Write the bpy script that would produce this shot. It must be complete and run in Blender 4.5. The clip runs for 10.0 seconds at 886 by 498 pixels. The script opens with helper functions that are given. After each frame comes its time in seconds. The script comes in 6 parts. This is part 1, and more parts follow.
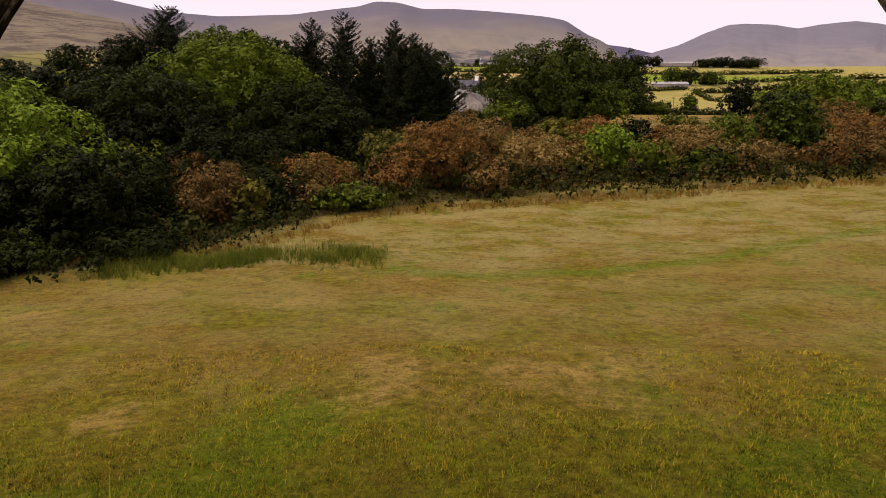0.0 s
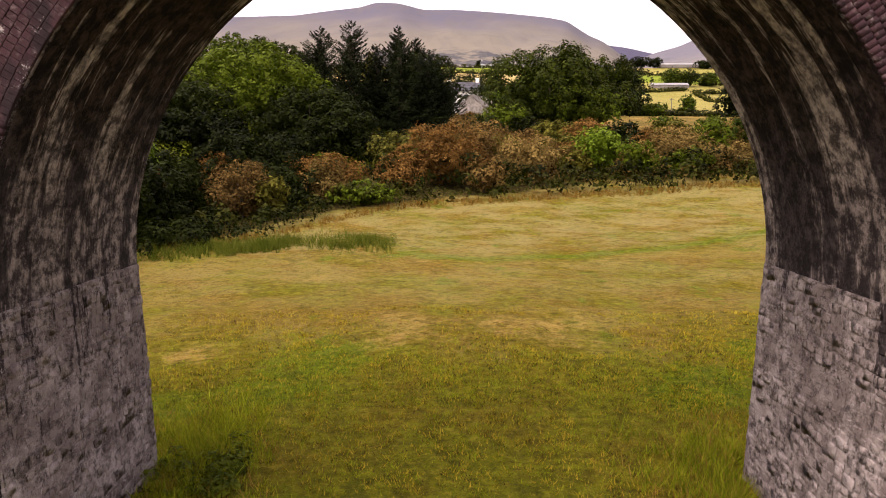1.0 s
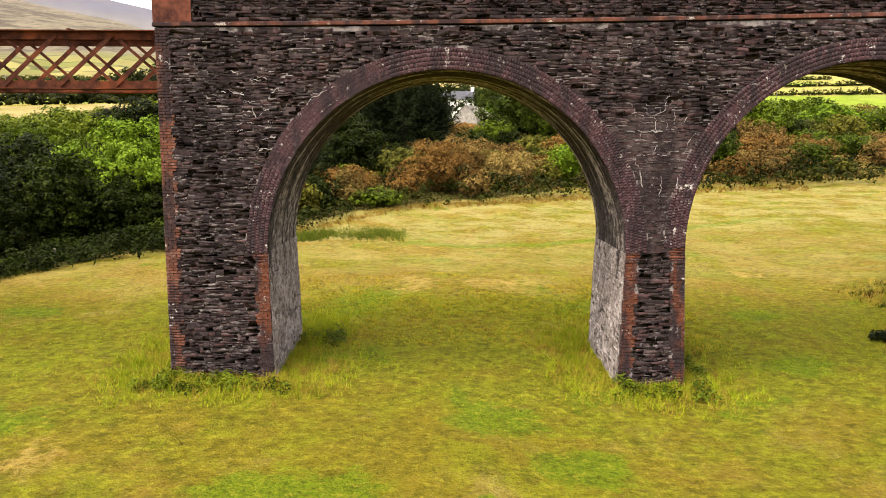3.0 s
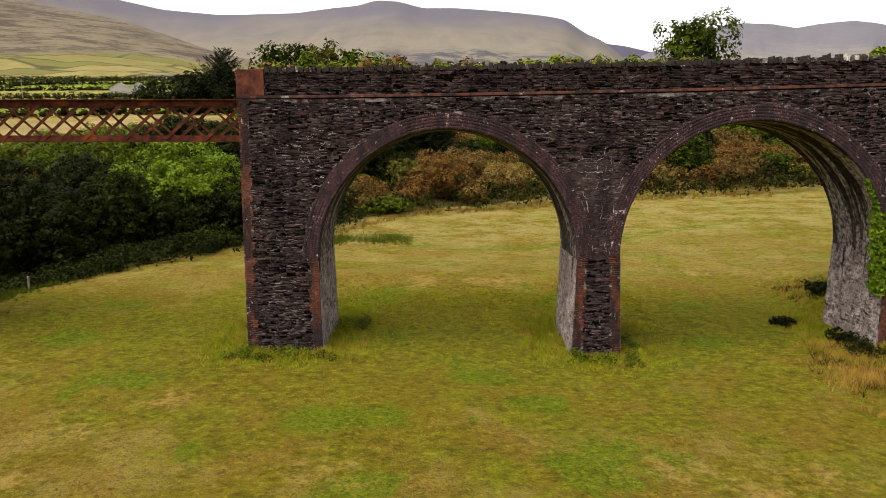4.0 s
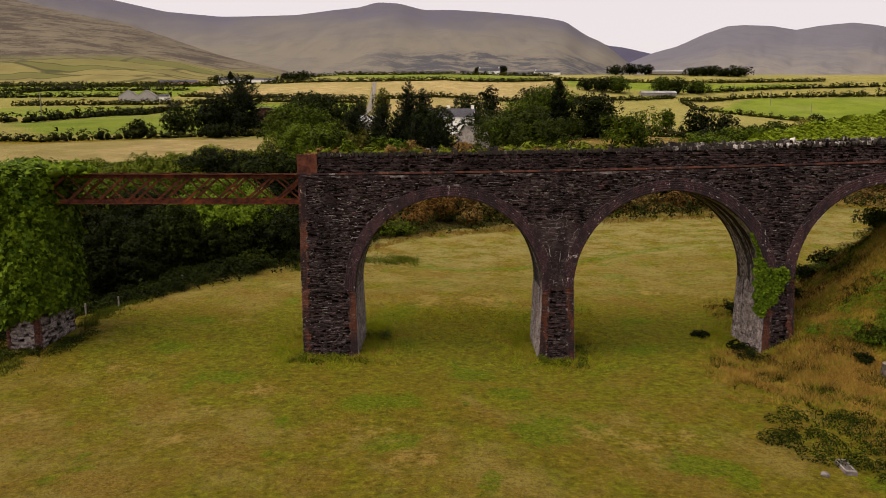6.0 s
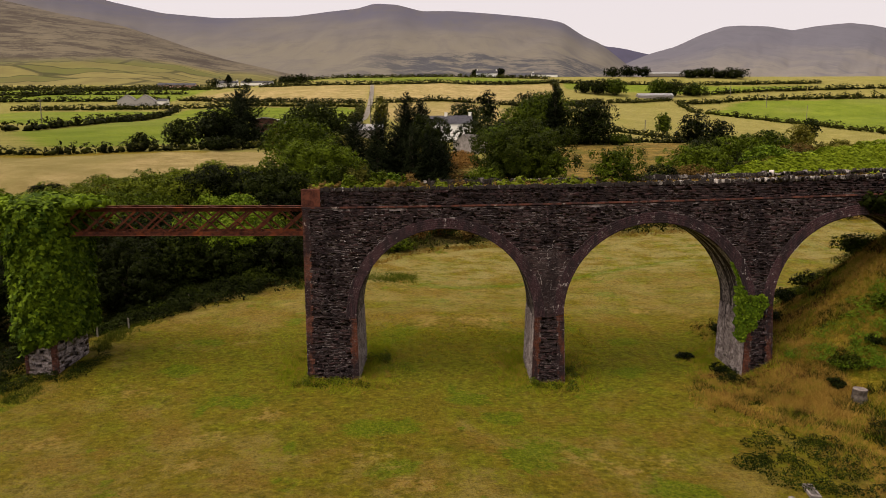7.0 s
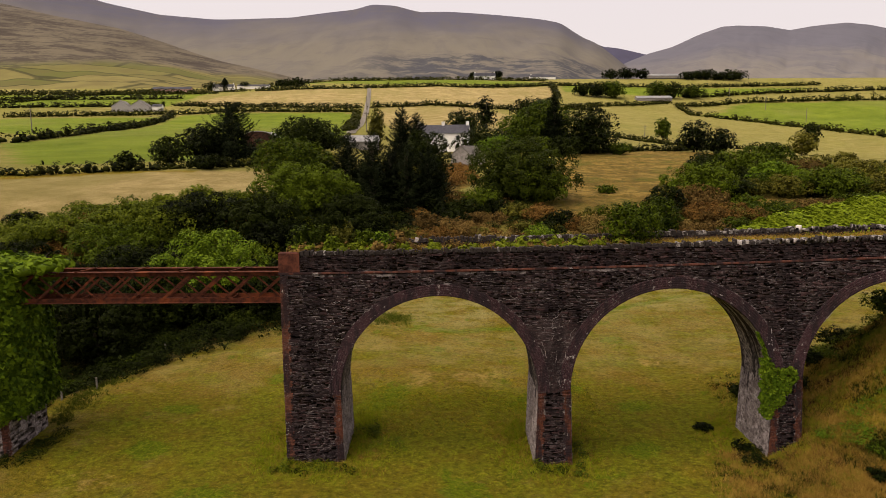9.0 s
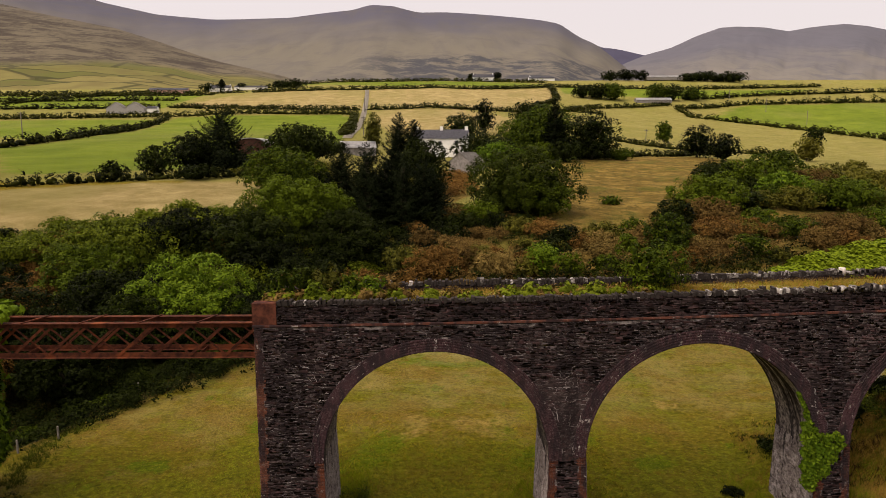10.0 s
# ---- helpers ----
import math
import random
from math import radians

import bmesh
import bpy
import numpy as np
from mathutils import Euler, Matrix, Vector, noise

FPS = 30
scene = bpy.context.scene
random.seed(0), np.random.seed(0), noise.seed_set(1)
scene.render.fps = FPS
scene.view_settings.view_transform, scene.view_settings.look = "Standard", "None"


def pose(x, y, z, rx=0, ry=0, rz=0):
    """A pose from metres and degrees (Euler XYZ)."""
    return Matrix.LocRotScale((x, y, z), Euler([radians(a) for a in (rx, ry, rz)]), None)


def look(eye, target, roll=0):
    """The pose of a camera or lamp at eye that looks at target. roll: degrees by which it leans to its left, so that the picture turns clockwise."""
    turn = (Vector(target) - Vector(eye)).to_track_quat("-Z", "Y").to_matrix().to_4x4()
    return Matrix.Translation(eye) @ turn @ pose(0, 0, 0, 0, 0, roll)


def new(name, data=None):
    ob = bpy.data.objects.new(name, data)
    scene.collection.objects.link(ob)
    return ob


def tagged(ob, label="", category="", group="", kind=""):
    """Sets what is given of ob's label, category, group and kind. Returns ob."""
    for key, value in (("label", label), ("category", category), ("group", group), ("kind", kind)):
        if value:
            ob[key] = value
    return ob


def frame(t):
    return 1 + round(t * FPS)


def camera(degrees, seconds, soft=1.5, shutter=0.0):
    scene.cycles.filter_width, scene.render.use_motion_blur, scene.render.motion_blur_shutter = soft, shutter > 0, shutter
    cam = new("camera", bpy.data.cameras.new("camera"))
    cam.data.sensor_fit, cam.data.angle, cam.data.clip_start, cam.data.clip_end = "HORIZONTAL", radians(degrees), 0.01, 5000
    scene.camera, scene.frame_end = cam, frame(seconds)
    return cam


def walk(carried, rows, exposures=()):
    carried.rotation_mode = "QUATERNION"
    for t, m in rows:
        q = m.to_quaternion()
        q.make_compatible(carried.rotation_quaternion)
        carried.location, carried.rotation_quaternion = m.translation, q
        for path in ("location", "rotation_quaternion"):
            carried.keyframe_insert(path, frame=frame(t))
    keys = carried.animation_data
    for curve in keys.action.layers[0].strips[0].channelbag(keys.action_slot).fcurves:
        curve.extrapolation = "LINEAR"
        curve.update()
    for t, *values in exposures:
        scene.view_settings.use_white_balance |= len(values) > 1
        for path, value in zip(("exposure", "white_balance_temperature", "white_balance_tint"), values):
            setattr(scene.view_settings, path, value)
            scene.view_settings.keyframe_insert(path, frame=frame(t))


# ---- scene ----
cam = camera(68.0, 10.0, 0.9)
PATH = [
    (0, (-0.185, -2.680, 5.818), (-0.189, -0.702, 5.526), -0.10),
    (0.5, (-0.198, -4.434, 5.754), (-0.207, -2.456, 5.462), -0.20),
    (1, (-0.212, -6.957, 5.784), (-0.220, -4.978, 5.494), -0.10),
    (1.5, (-0.230, -9.612, 5.938), (-0.231, -7.633, 5.647), 0.10),
    (2, (-0.251, -12.548, 6.112), (-0.249, -10.569, 5.823), 0.20),
    (2.5, (-0.266, -15.632, 6.396), (-0.264, -13.653, 6.107), 0.25),
    (2.7, (-0.282, -16.933, 6.531), (-0.278, -14.954, 6.245), 0.25),
    (4, (-0.279, -26.302, 8.384), (-0.282, -24.325, 8.086), 0.00),
    (4.5, (-0.174, -29.485, 9.105), (-0.185, -27.506, 8.813), 0.00),
    (5, (-0.270, -32.086, 9.968), (-0.278, -30.108, 9.676), 0.00),
    (6.5, (-0.376, -37.382, 12.709), (-0.379, -35.404, 12.412), 0.00),
    (7, (-0.291, -37.874, 13.720), (-0.290, -35.896, 13.426), -0.10),
    (7.5, (-0.271, -37.720, 14.609), (-0.269, -35.742, 14.313), -0.10),
    (8, (-0.200, -36.797, 15.419), (-0.196, -34.819, 15.125), -0.20),
    (8.5, (-0.121, -35.460, 16.058), (-0.116, -33.481, 15.764), -0.25),
    (9, (-0.009, -33.508, 16.761), (-0.003, -31.530, 16.468), -0.28),
    (9.5, (0.062, -31.235, 17.469), (0.071, -29.256, 17.175), -0.25),
    (10, (0.048, -28.906, 18.351), (0.059, -26.928, 18.059), -0.20),
]
walk(cam, [(t, look(eye, target, roll)) for t, eye, target, roll in PATH],
     [(0, 0.1, 6800, 32), (0.5, 0.4, 6800, 32), (1.0, 0.75, 6750, 29), (1.5, 1.1, 6700, 22), (2.0, 1.65, 6600, 11), (2.7, 1.62, 6600, 10), (3.8, 0.7, 6650, 11), (4.5, 0.26, 6700, 13), (5.2, 0.0, 6750, 16), (6.5, -0.1, 6900, 19), (10, -0.1, 7000, 19)])

# ---- light ----
world = bpy.data.worlds.new("sky")
scene.world = world
world.use_nodes = True
wn, wl = world.node_tree.nodes, world.node_tree.links
sky = wn.new("ShaderNodeTexSky")
sky.sky_type, sky.sun_disc = "NISHITA", False
sky.sun_elevation, sky.sun_rotation = radians(59), radians(-112)
sky.air_density, sky.dust_density = 1.0, 4.0
cover = wn.new("ShaderNodeMix")
cover.data_type = "RGBA"
cover.inputs["Factor"].default_value = 0.6
cover.inputs["B"].default_value = (13.4, 12.8, 12.5, 1)
wl.new(sky.outputs["Color"], cover.inputs["A"])
wl.new(cover.outputs["Result"], wn["Background"].inputs["Color"])
wn["Background"].inputs["Strength"].default_value = 0.096

sun = new("sun", bpy.data.lights.new("sun", "SUN"))
sun.data.energy, sun.data.angle, sun.data.color = 4.9, radians(50), (1.0, 0.92, 0.78)
sun.matrix_world = look((-40, -22, 90), (0, 0, 0))


# ---- materials ----
class Nodes:
    """Short hand for a node tree."""

    def __init__(self, name):
        self.m = bpy.data.materials.new(name)
        self.m.use_nodes = True
        self.t = self.m.node_tree
        self.b = self.t.nodes["Principled BSDF"]
        self.b.inputs["Specular IOR Level"].default_value = 0.06

    def put(self, kind, **sockets):
        n = self.t.nodes.new(kind)
        for k, v in sockets.items():
            self.set(n, k.replace("_", " "), v)
        return n

    def set(self, n, k, v):
        s = n.inputs[k]
        if isinstance(v, bpy.types.NodeSocket):
            self.t.links.new(v, s)
        else:
            s.default_value = v

    def coords(self, scale=(1, 1, 1), kind="Object"):
        c = self.put("ShaderNodeTexCoord")
        m = self.put("ShaderNodeMapping", Vector=c.outputs[kind], Scale=scale)
        return m.outputs[0]

    def world(self, scale=(1, 1, 1)):
        g = self.put("ShaderNodeNewGeometry")
        return self.put("ShaderNodeMapping", Vector=g.outputs["Position"], Scale=scale).outputs[0]

    def noise(self, vec, scale, detail=4.0, rough=0.6):
        return self.put("ShaderNodeTexNoise", Vector=vec, Scale=scale, Detail=detail, Roughness=rough).outputs["Fac"]

    def ramp(self, fac, lo, hi, a=0.0, b=1.0):
        r = self.put("ShaderNodeMapRange", Value=fac)
        for k, v in zip(("From Min", "From Max", "To Min", "To Max"), (lo, hi, a, b)):
            self.set(r, k, v)
        r.interpolation_type = "SMOOTHSTEP"
        return r.outputs[0]

    def mix(self, fac, a, b):
        n = self.t.nodes.new("ShaderNodeMix")
        n.data_type = "RGBA"
        self.set(n, "Factor", fac)
        for k, v in (("A", a), ("B", b)):
            self.set(n, k, v if isinstance(v, bpy.types.NodeSocket) else (*v, 1))
        return n.outputs["Result"]

    def math(self, op, a, b=0.0):
        n = self.t.nodes.new("ShaderNodeMath")
        n.operation = op
        for i, v in enumerate((a, b)):
            if isinstance(v, bpy.types.NodeSocket):
                self.t.links.new(v, n.inputs[i])
            else:
                n.inputs[i].default_value = v
        return n.outputs[0]

    def attr(self, name):
        n = self.put("ShaderNodeAttribute")
        n.attribute_name = name
        return n.outputs["Color"]

    def put_fac(self, name):
        n = self.put("ShaderNodeAttribute")
        n.attribute_name = name
        return n.outputs["Fac"]

    def split(self, col):
        return self.put("ShaderNodeSeparateColor", Color=col).outputs

    def bump(self, height, strength=0.5, distance=0.02):
        self.set(self.b, "Normal", self.put("ShaderNodeBump", Height=height, Strength=strength, Distance=distance).outputs[0])

    def done(self, color, rough=0.85, metal=0.0):
        self.set(self.b, "Base Color", color if isinstance(color, bpy.types.NodeSocket) else (*color, 1))
        self.set(self.b, "Roughness", rough)
        self.set(self.b, "Metallic", metal)
        return self.m


def island(n):
    return n.put("ShaderNodeNewGeometry").outputs["Random Per Island"]


def object_random(n):
    return n.put("ShaderNodeObjectInfo").outputs["Random"]


def leaf_material(name, dark, bright, sheen=0.55, relief=5.0, gloss=0.03):
    n = Nodes(name)
    w = n.world()
    f = n.math("ADD", n.math("MULTIPLY", island(n), 0.4), n.math("MULTIPLY", n.noise(w, 0.7, 4), 0.6))
    f = n.math("ADD", f, n.math("MULTIPLY", n.math("SUBTRACT", object_random(n), 0.5), 0.3))
    c = n.mix(n.ramp(f, 0.2, 0.8), dark, bright)
    n.bump(n.noise(w, relief, 4, 0.7), 0.5, 0.15)
    n.set(n.b, "Specular IOR Level", gloss)
    m = n.done(c, sheen)
    tr = n.put("ShaderNodeBsdfTranslucent", Color=c)
    mx = n.put("ShaderNodeMixShader", Fac=0.16)
    n.t.links.new(n.b.outputs[0], mx.inputs[1])
    n.t.links.new(tr.outputs[0], mx.inputs[2])
    n.t.links.new(mx.outputs[0], n.t.nodes["Material Output"].inputs["Surface"])
    return m


LEAF = {
    # dark, bank and conif: shade inside the crowns is put into low leaf tones
    "dark": leaf_material("leaf_dark_shaded", (0.0018, 0.003, 0.00036), (0.0144, 0.0208, 0.00192)),
    "green": leaf_material("leaf_green", (0.00975, 0.01725, 0.000975), (0.0665, 0.095, 0.00475)),
    "light": leaf_material("leaf_light", (0.040, 0.075, 0.004), (0.120, 0.176, 0.010)),
    "olive": leaf_material("leaf_olive", (0.034, 0.036, 0.005), (0.105, 0.098, 0.013)),
    "bank": leaf_material("leaf_bank_shaded", (0.0036, 0.0066, 0.0006), (0.0288, 0.04, 0.00256)),
    "rust": leaf_material("leaf_rust", (0.046, 0.024, 0.006), (0.165, 0.088, 0.022), 0.8, 8.0),
    "brown": leaf_material("leaf_brown", (0.050, 0.031, 0.009), (0.165, 0.104, 0.030), 0.8, 8.0),
    "tan": leaf_material("leaf_tan", (0.075, 0.052, 0.014), (0.210, 0.145, 0.043), 0.8, 8.0),
    "conif": leaf_material("leaf_conifer_shaded", (0.0021, 0.0036, 0.0012), (0.016, 0.0224, 0.0068), 0.7),
    "ivy": leaf_material("leaf_ivy", (0.022, 0.046, 0.0025), (0.125, 0.190, 0.009), 0.55, 7.0, 0.04),
    "creeper": leaf_material("leaf_creeper", (0.065, 0.100, 0.005), (0.155, 0.205, 0.011), 0.6, 7.0),
    "fern": leaf_material("leaf_fern", (0.026, 0.038, 0.0024), (0.110, 0.136, 0.0085)),
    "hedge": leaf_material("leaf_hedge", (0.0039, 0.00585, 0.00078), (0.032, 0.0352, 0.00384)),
}


def bark_material():
    n = Nodes("bark")
    w = n.coords((3, 3, 0.6))
    f = n.noise(w, 5, 6)
    n.bump(f, 0.8, 0.03)
    return n.done(n.mix(f, (0.035, 0.028, 0.02), (0.13, 0.11, 0.085)), 0.95)


BARK = bark_material()


def ground_material():
    n = Nodes("meadow")
    w = n.world()
    f = n.split(n.attr("fields"))
    near = n.split(n.attr("wear"))
    spot = n.split(n.attr("spots"))
    # tufts, blades and the broad lie of dry and green
    tuft = n.noise(n.world((1.0, 1.25, 1)), 2.6, 5, 0.6)
    fine = n.noise(w, 8.0, 5, 0.68)
    grain = n.noise(w, 24.0, 3, 0.7)
    mid = n.noise(w, 1.1, 5, 0.6)
    patch = n.noise(w, 0.30, 6, 0.58)
    drift = n.noise(n.world((0.8, 1.2, 1)), 0.11, 4, 0.5)
    olive = n.mix(n.ramp(tuft, 0.32, 0.68), (0.096, 0.079, 0.0030), (0.176, 0.138, 0.0080))
    olive = n.mix(n.ramp(fine, 0.48, 0.66, 0, 0.5), olive, (0.24, 0.205, 0.034))
    dry = n.mix(n.ramp(fine, 0.34, 0.66), (0.175, 0.124, 0.020), (0.33, 0.255, 0.078))
    d = n.math("ADD", n.math("MULTIPLY", patch, 0.55), n.math("MULTIPLY", mid, 0.25))
    d = n.math("ADD", d, n.math("MULTIPLY", drift, 0.20))
    d = n.math("ADD", d, n.math("MULTIPLY", n.math("SUBTRACT", near[1], near[0]), 0.075))
    base = n.mix(n.ramp(d, 0.50, 0.62, 0.0, 0.7), olive, dry)
    rusty = n.ramp(n.math("ADD", n.math("MULTIPLY", n.noise(n.world((0.9, 1.1, 1)), 0.42, 6, 0.62), 0.75), n.math("MULTIPLY", n.math("ADD", tuft, n.math("MULTIPLY", near[1], 0.2)), 0.25)), 0.50, 0.61, 0, 0.7)
    rusty = n.math("MULTIPLY", rusty, n.math("SUBTRACT", 1.0, near[0]))
    base = n.mix(rusty, base, n.mix(n.ramp(fine, 0.36, 0.66), (0.115, 0.068, 0.006), (0.265, 0.165, 0.034)))
    lush = n.mix(n.ramp(tuft, 0.32, 0.68), (0.074, 0.092, 0.0020), (0.160, 0.176, 0.0062))
    g = n.math("ADD", n.math("MULTIPLY", n.noise(w, 0.36, 6, 0.6), 0.7), n.math("MULTIPLY", tuft, 0.3))
    g = n.math("ADD", g, n.math("SUBTRACT", n.math("MULTIPLY", near[0], 0.09), n.math("MULTIPLY", near[1], 0.025)))
    base = n.mix(n.ramp(g, 0.45, 0.62, 0, 0.75), base, lush)
    # vivid green regrowth, pale bare places
    edge = n.math("ADD", n.math("MULTIPLY", mid, 0.5), n.math("MULTIPLY", tuft, 0.5))
    vivid = n.ramp(n.math("ADD", n.math("ADD", n.math("MULTIPLY", spot[0], 0.42), n.ramp(n.noise(n.world((1.1, 0.8, 1)), 0.33, 5, 0.55), 0.56, 0.68, 0, 0.26)), n.math("MULTIPLY", edge, 0.8)), 0.54, 0.70, 0, 0.85)
    base = n.mix(vivid, base, n.mix(n.ramp(fine, 0.35, 0.65), (0.042, 0.082, 0.0010), (0.135, 0.190, 0.0035)))
    bare = n.ramp(n.math("ADD", n.math("MULTIPLY", spot[1], 0.27), n.math("MULTIPLY", edge, 0.8)), 0.55, 0.74, 0, 0.8)
    base = n.mix(bare, base, n.mix(n.ramp(fine, 0.35, 0.65), (0.25, 0.146, 0.030), (0.46, 0.322, 0.108)))
    pale = n.math("MULTIPLY", spot[2], n.ramp(n.noise(n.world((0.6, 1.3, 1)), 0.5, 6, 0.65), 0.38, 0.62, 0.0, 0.6))
    base = n.mix(pale, base, n.mix(n.ramp(fine, 0.3, 0.7), (0.25, 0.218, 0.072), (0.42, 0.375, 0.185)))
    # shade at the feet of the tufts, painted dark where the bump is low
    base = n.mix(n.ramp(n.math("ADD", n.math("MULTIPLY", tuft, 0.5), n.math("MULTIPLY", fine, 0.5)), 0.34, 0.46, 0.34, 0), base, (0.046, 0.042, 0.0018))
    # scattered darker olive patches and specks
    base = n.mix(n.ramp(n.noise(w, 1.7, 6, 0.7), 0.53, 0.63, 0, 0.42), base, (0.046, 0.046, 0.0016))
    base = n.mix(n.ramp(fine, 0.53, 0.62, 0, 0.5), base, (0.042, 0.036, 0.0016))
    rough_grass = n.mix(n.ramp(tuft, 0.3, 0.7), (0.085, 0.058, 0.004), (0.27, 0.172, 0.018))
    base = n.mix(near[2], base, n.mix(n.ramp(patch, 0.42, 0.58), rough_grass, olive))
    # the fields beyond
    pasture = n.mix(n.ramp(n.noise(n.world((0.7, 1, 1)), 0.06, 8, 0.7), 0.32, 0.68), (0.082, 0.124, 0.009), (0.145, 0.186, 0.018))
    pasture = n.mix(n.ramp(n.noise(w, 0.012, 3), 0.50, 0.66, 0, 0.35), pasture, (0.165, 0.165, 0.045))
    straw = n.mix(n.ramp(n.noise(n.world((0.7, 1.0, 1)), 0.18, 8, 0.75), 0.34, 0.66), (0.20, 0.150, 0.056), (0.37, 0.290, 0.130))
    straw = n.mix(n.ramp(n.noise(w, 0.05, 8, 0.7), 0.45, 0.65, 0, 0.6), straw, (0.20, 0.160, 0.060))
    straw = n.mix(n.ramp(n.noise(n.world((1.0, 0.35, 1)), 0.013, 6, 0.7), 0.48, 0.60, 0, 0.5), straw, (0.175, 0.155, 0.045))
    moor = n.mix(n.ramp(n.noise(w, 0.22, 6), 0.35, 0.65), (0.11, 0.072, 0.016), (0.25, 0.165, 0.042))
    moor = n.mix(n.ramp(n.noise(w, 0.5, 6, 0.75), 0.47, 0.60, 0, 0.85), moor, (0.062, 0.050, 0.010))
    moor = n.mix(n.ramp(n.noise(w, 0.09, 5, 0.6), 0.52, 0.62, 0, 0.6), moor, (0.075, 0.082, 0.012))
    # shade under the trees, painted as near-black brown ground inside WOODS
    litter_shade = n.math("MULTIPLY", n.put_fac("litter_shade"), n.ramp(mid, 0.2, 0.5, 0.8, 1.0))
    base = n.mix(litter_shade, base, n.mix(n.ramp(fine, 0.35, 0.65), (0.012, 0.010, 0.004), (0.050, 0.040, 0.014)))
    base = n.mix(f[0], base, pasture)
    base = n.mix(f[1], base, straw)
    base = n.mix(f[2], base, moor)
    base = n.mix(n.math("MULTIPLY", n.ramp(grain, 0.5, 0.62), 0.42), base, (0.045, 0.040, 0.003))
    # tussock relief put into the colour: shade between the clods, lit tips
    clod = n.noise(n.world((1, 1.1, 1)), 4.2, 6, 0.72)
    open_turf = n.math("SUBTRACT", 1.0, n.math("MINIMUM", n.math("ADD", f[0], n.math("ADD", f[1], f[2])), 1.0))
    base = n.mix(n.math("MULTIPLY", n.ramp(clod, 0.54, 0.66, 0, 0.55), open_turf), base, (0.038, 0.031, 0.0014))
    base = n.mix(n.math("MULTIPLY", n.ramp(clod, 0.36, 0.47, 0.42, 0), open_turf), base, (0.285, 0.235, 0.022))
    base = n.mix(n.math("MULTIPLY", n.ramp(n.noise(w, 31.0, 3, 0.7), 0.54, 0.64), 0.17), base, (0.34, 0.29, 0.06))
    n.bump(n.math("ADD", n.math("ADD", fine, tuft), n.math("MULTIPLY", grain, 0.5)), 1.0, 0.25)
    return n.done(base, 0.95)


def stone_material():
    n = Nodes("dark_rubble_stone")
    w = n.world()
    r = n.math("ADD", n.math("MULTIPLY", island(n), 0.6), n.math("MULTIPLY", object_random(n), 0.4))
    f = n.noise(w, 11, 6, 0.7)
    c = n.mix(n.ramp(r, 0.0, 1.0), (0.017, 0.012, 0.012), (0.058, 0.041, 0.040))
    warm = n.ramp(n.math("FRACT", n.math("MULTIPLY", r, 7.3)), 0.6, 0.9, 0, 0.6)
    c = n.mix(warm, c, (0.060, 0.030, 0.030))
    c = n.mix(n.ramp(n.noise(w, 5.0, 6, 0.75), 0.46, 0.58, 0, 0.7), c, (0.012, 0.008, 0.009))
    # soot in broad runs, pale grey leached lime in clouds and along the beds
    soot = n.ramp(n.noise(n.world((1.3, 1, 0.4)), 0.6, 5, 0.6), 0.47, 0.61, 0, 0.7)
    c = n.mix(soot, c, (0.011, 0.008, 0.009))
    cloud = n.ramp(n.noise(n.world((1, 1, 1.3)), 0.42, 6, 0.68), 0.47, 0.62, 0.12, 1.0)
    lime = n.ramp(n.noise(n.world((1, 1, 1.9)), 3.4, 8, 0.8), 0.51, 0.64, 0, 0.6)
    c = n.mix(n.math("MULTIPLY", lime, cloud), c, (0.18, 0.153, 0.150))
    fleck = n.ramp(n.noise(n.world((1, 1, 3.2)), 6.0, 7, 0.8), 0.60, 0.66, 0, 0.7)
    c = n.mix(n.math("MULTIPLY", fleck, n.ramp(cloud, 0.1, 0.8, 0.35, 1.0)), c, (0.40, 0.365, 0.36))
    n.bump(f, 0.6, 0.02)
    return n.done(c, 0.9)


def mortar_material():
    n = Nodes("dark_mortar")
    w = n.world()
    f = n.noise(w, 12, 5)
    c = n.mix(n.ramp(n.noise(n.world((1, 1, 1.5)), 1.9, 8, 0.78), 0.46, 0.60), (0.020, 0.015, 0.015), (0.20, 0.175, 0.172))
    n.bump(f, 0.6, 0.02)
    return n.done(c, 0.95)


def brick_material(name, dark, bright, soot):
    n = Nodes(name)
    w = n.world()
    r = n.math("ADD", n.math("MULTIPLY", island(n), 0.6), n.math("MULTIPLY", object_random(n), 0.4))
    c = n.mix(r, dark, bright)
    f = n.noise(w, 14, 5)
    c = n.mix(n.ramp(f, 0.5, 0.8, 0, 0.5), c, (0.24, 0.2, 0.19))
    c = n.mix(n.ramp(n.noise(n.world((1.6, 1, 0.5)), 1.1, 6, 0.65), 0.42, 0.58, 0, soot), c, (0.022, 0.016, 0.018))
    lime = n.ramp(n.noise(w, 3.3, 7, 0.8), 0.59, 0.66, 0, 0.75)
    c = n.mix(lime, c, (0.45, 0.41, 0.39))
    n.bump(f, 0.6, 0.015)
    return n.done(c, 0.88)


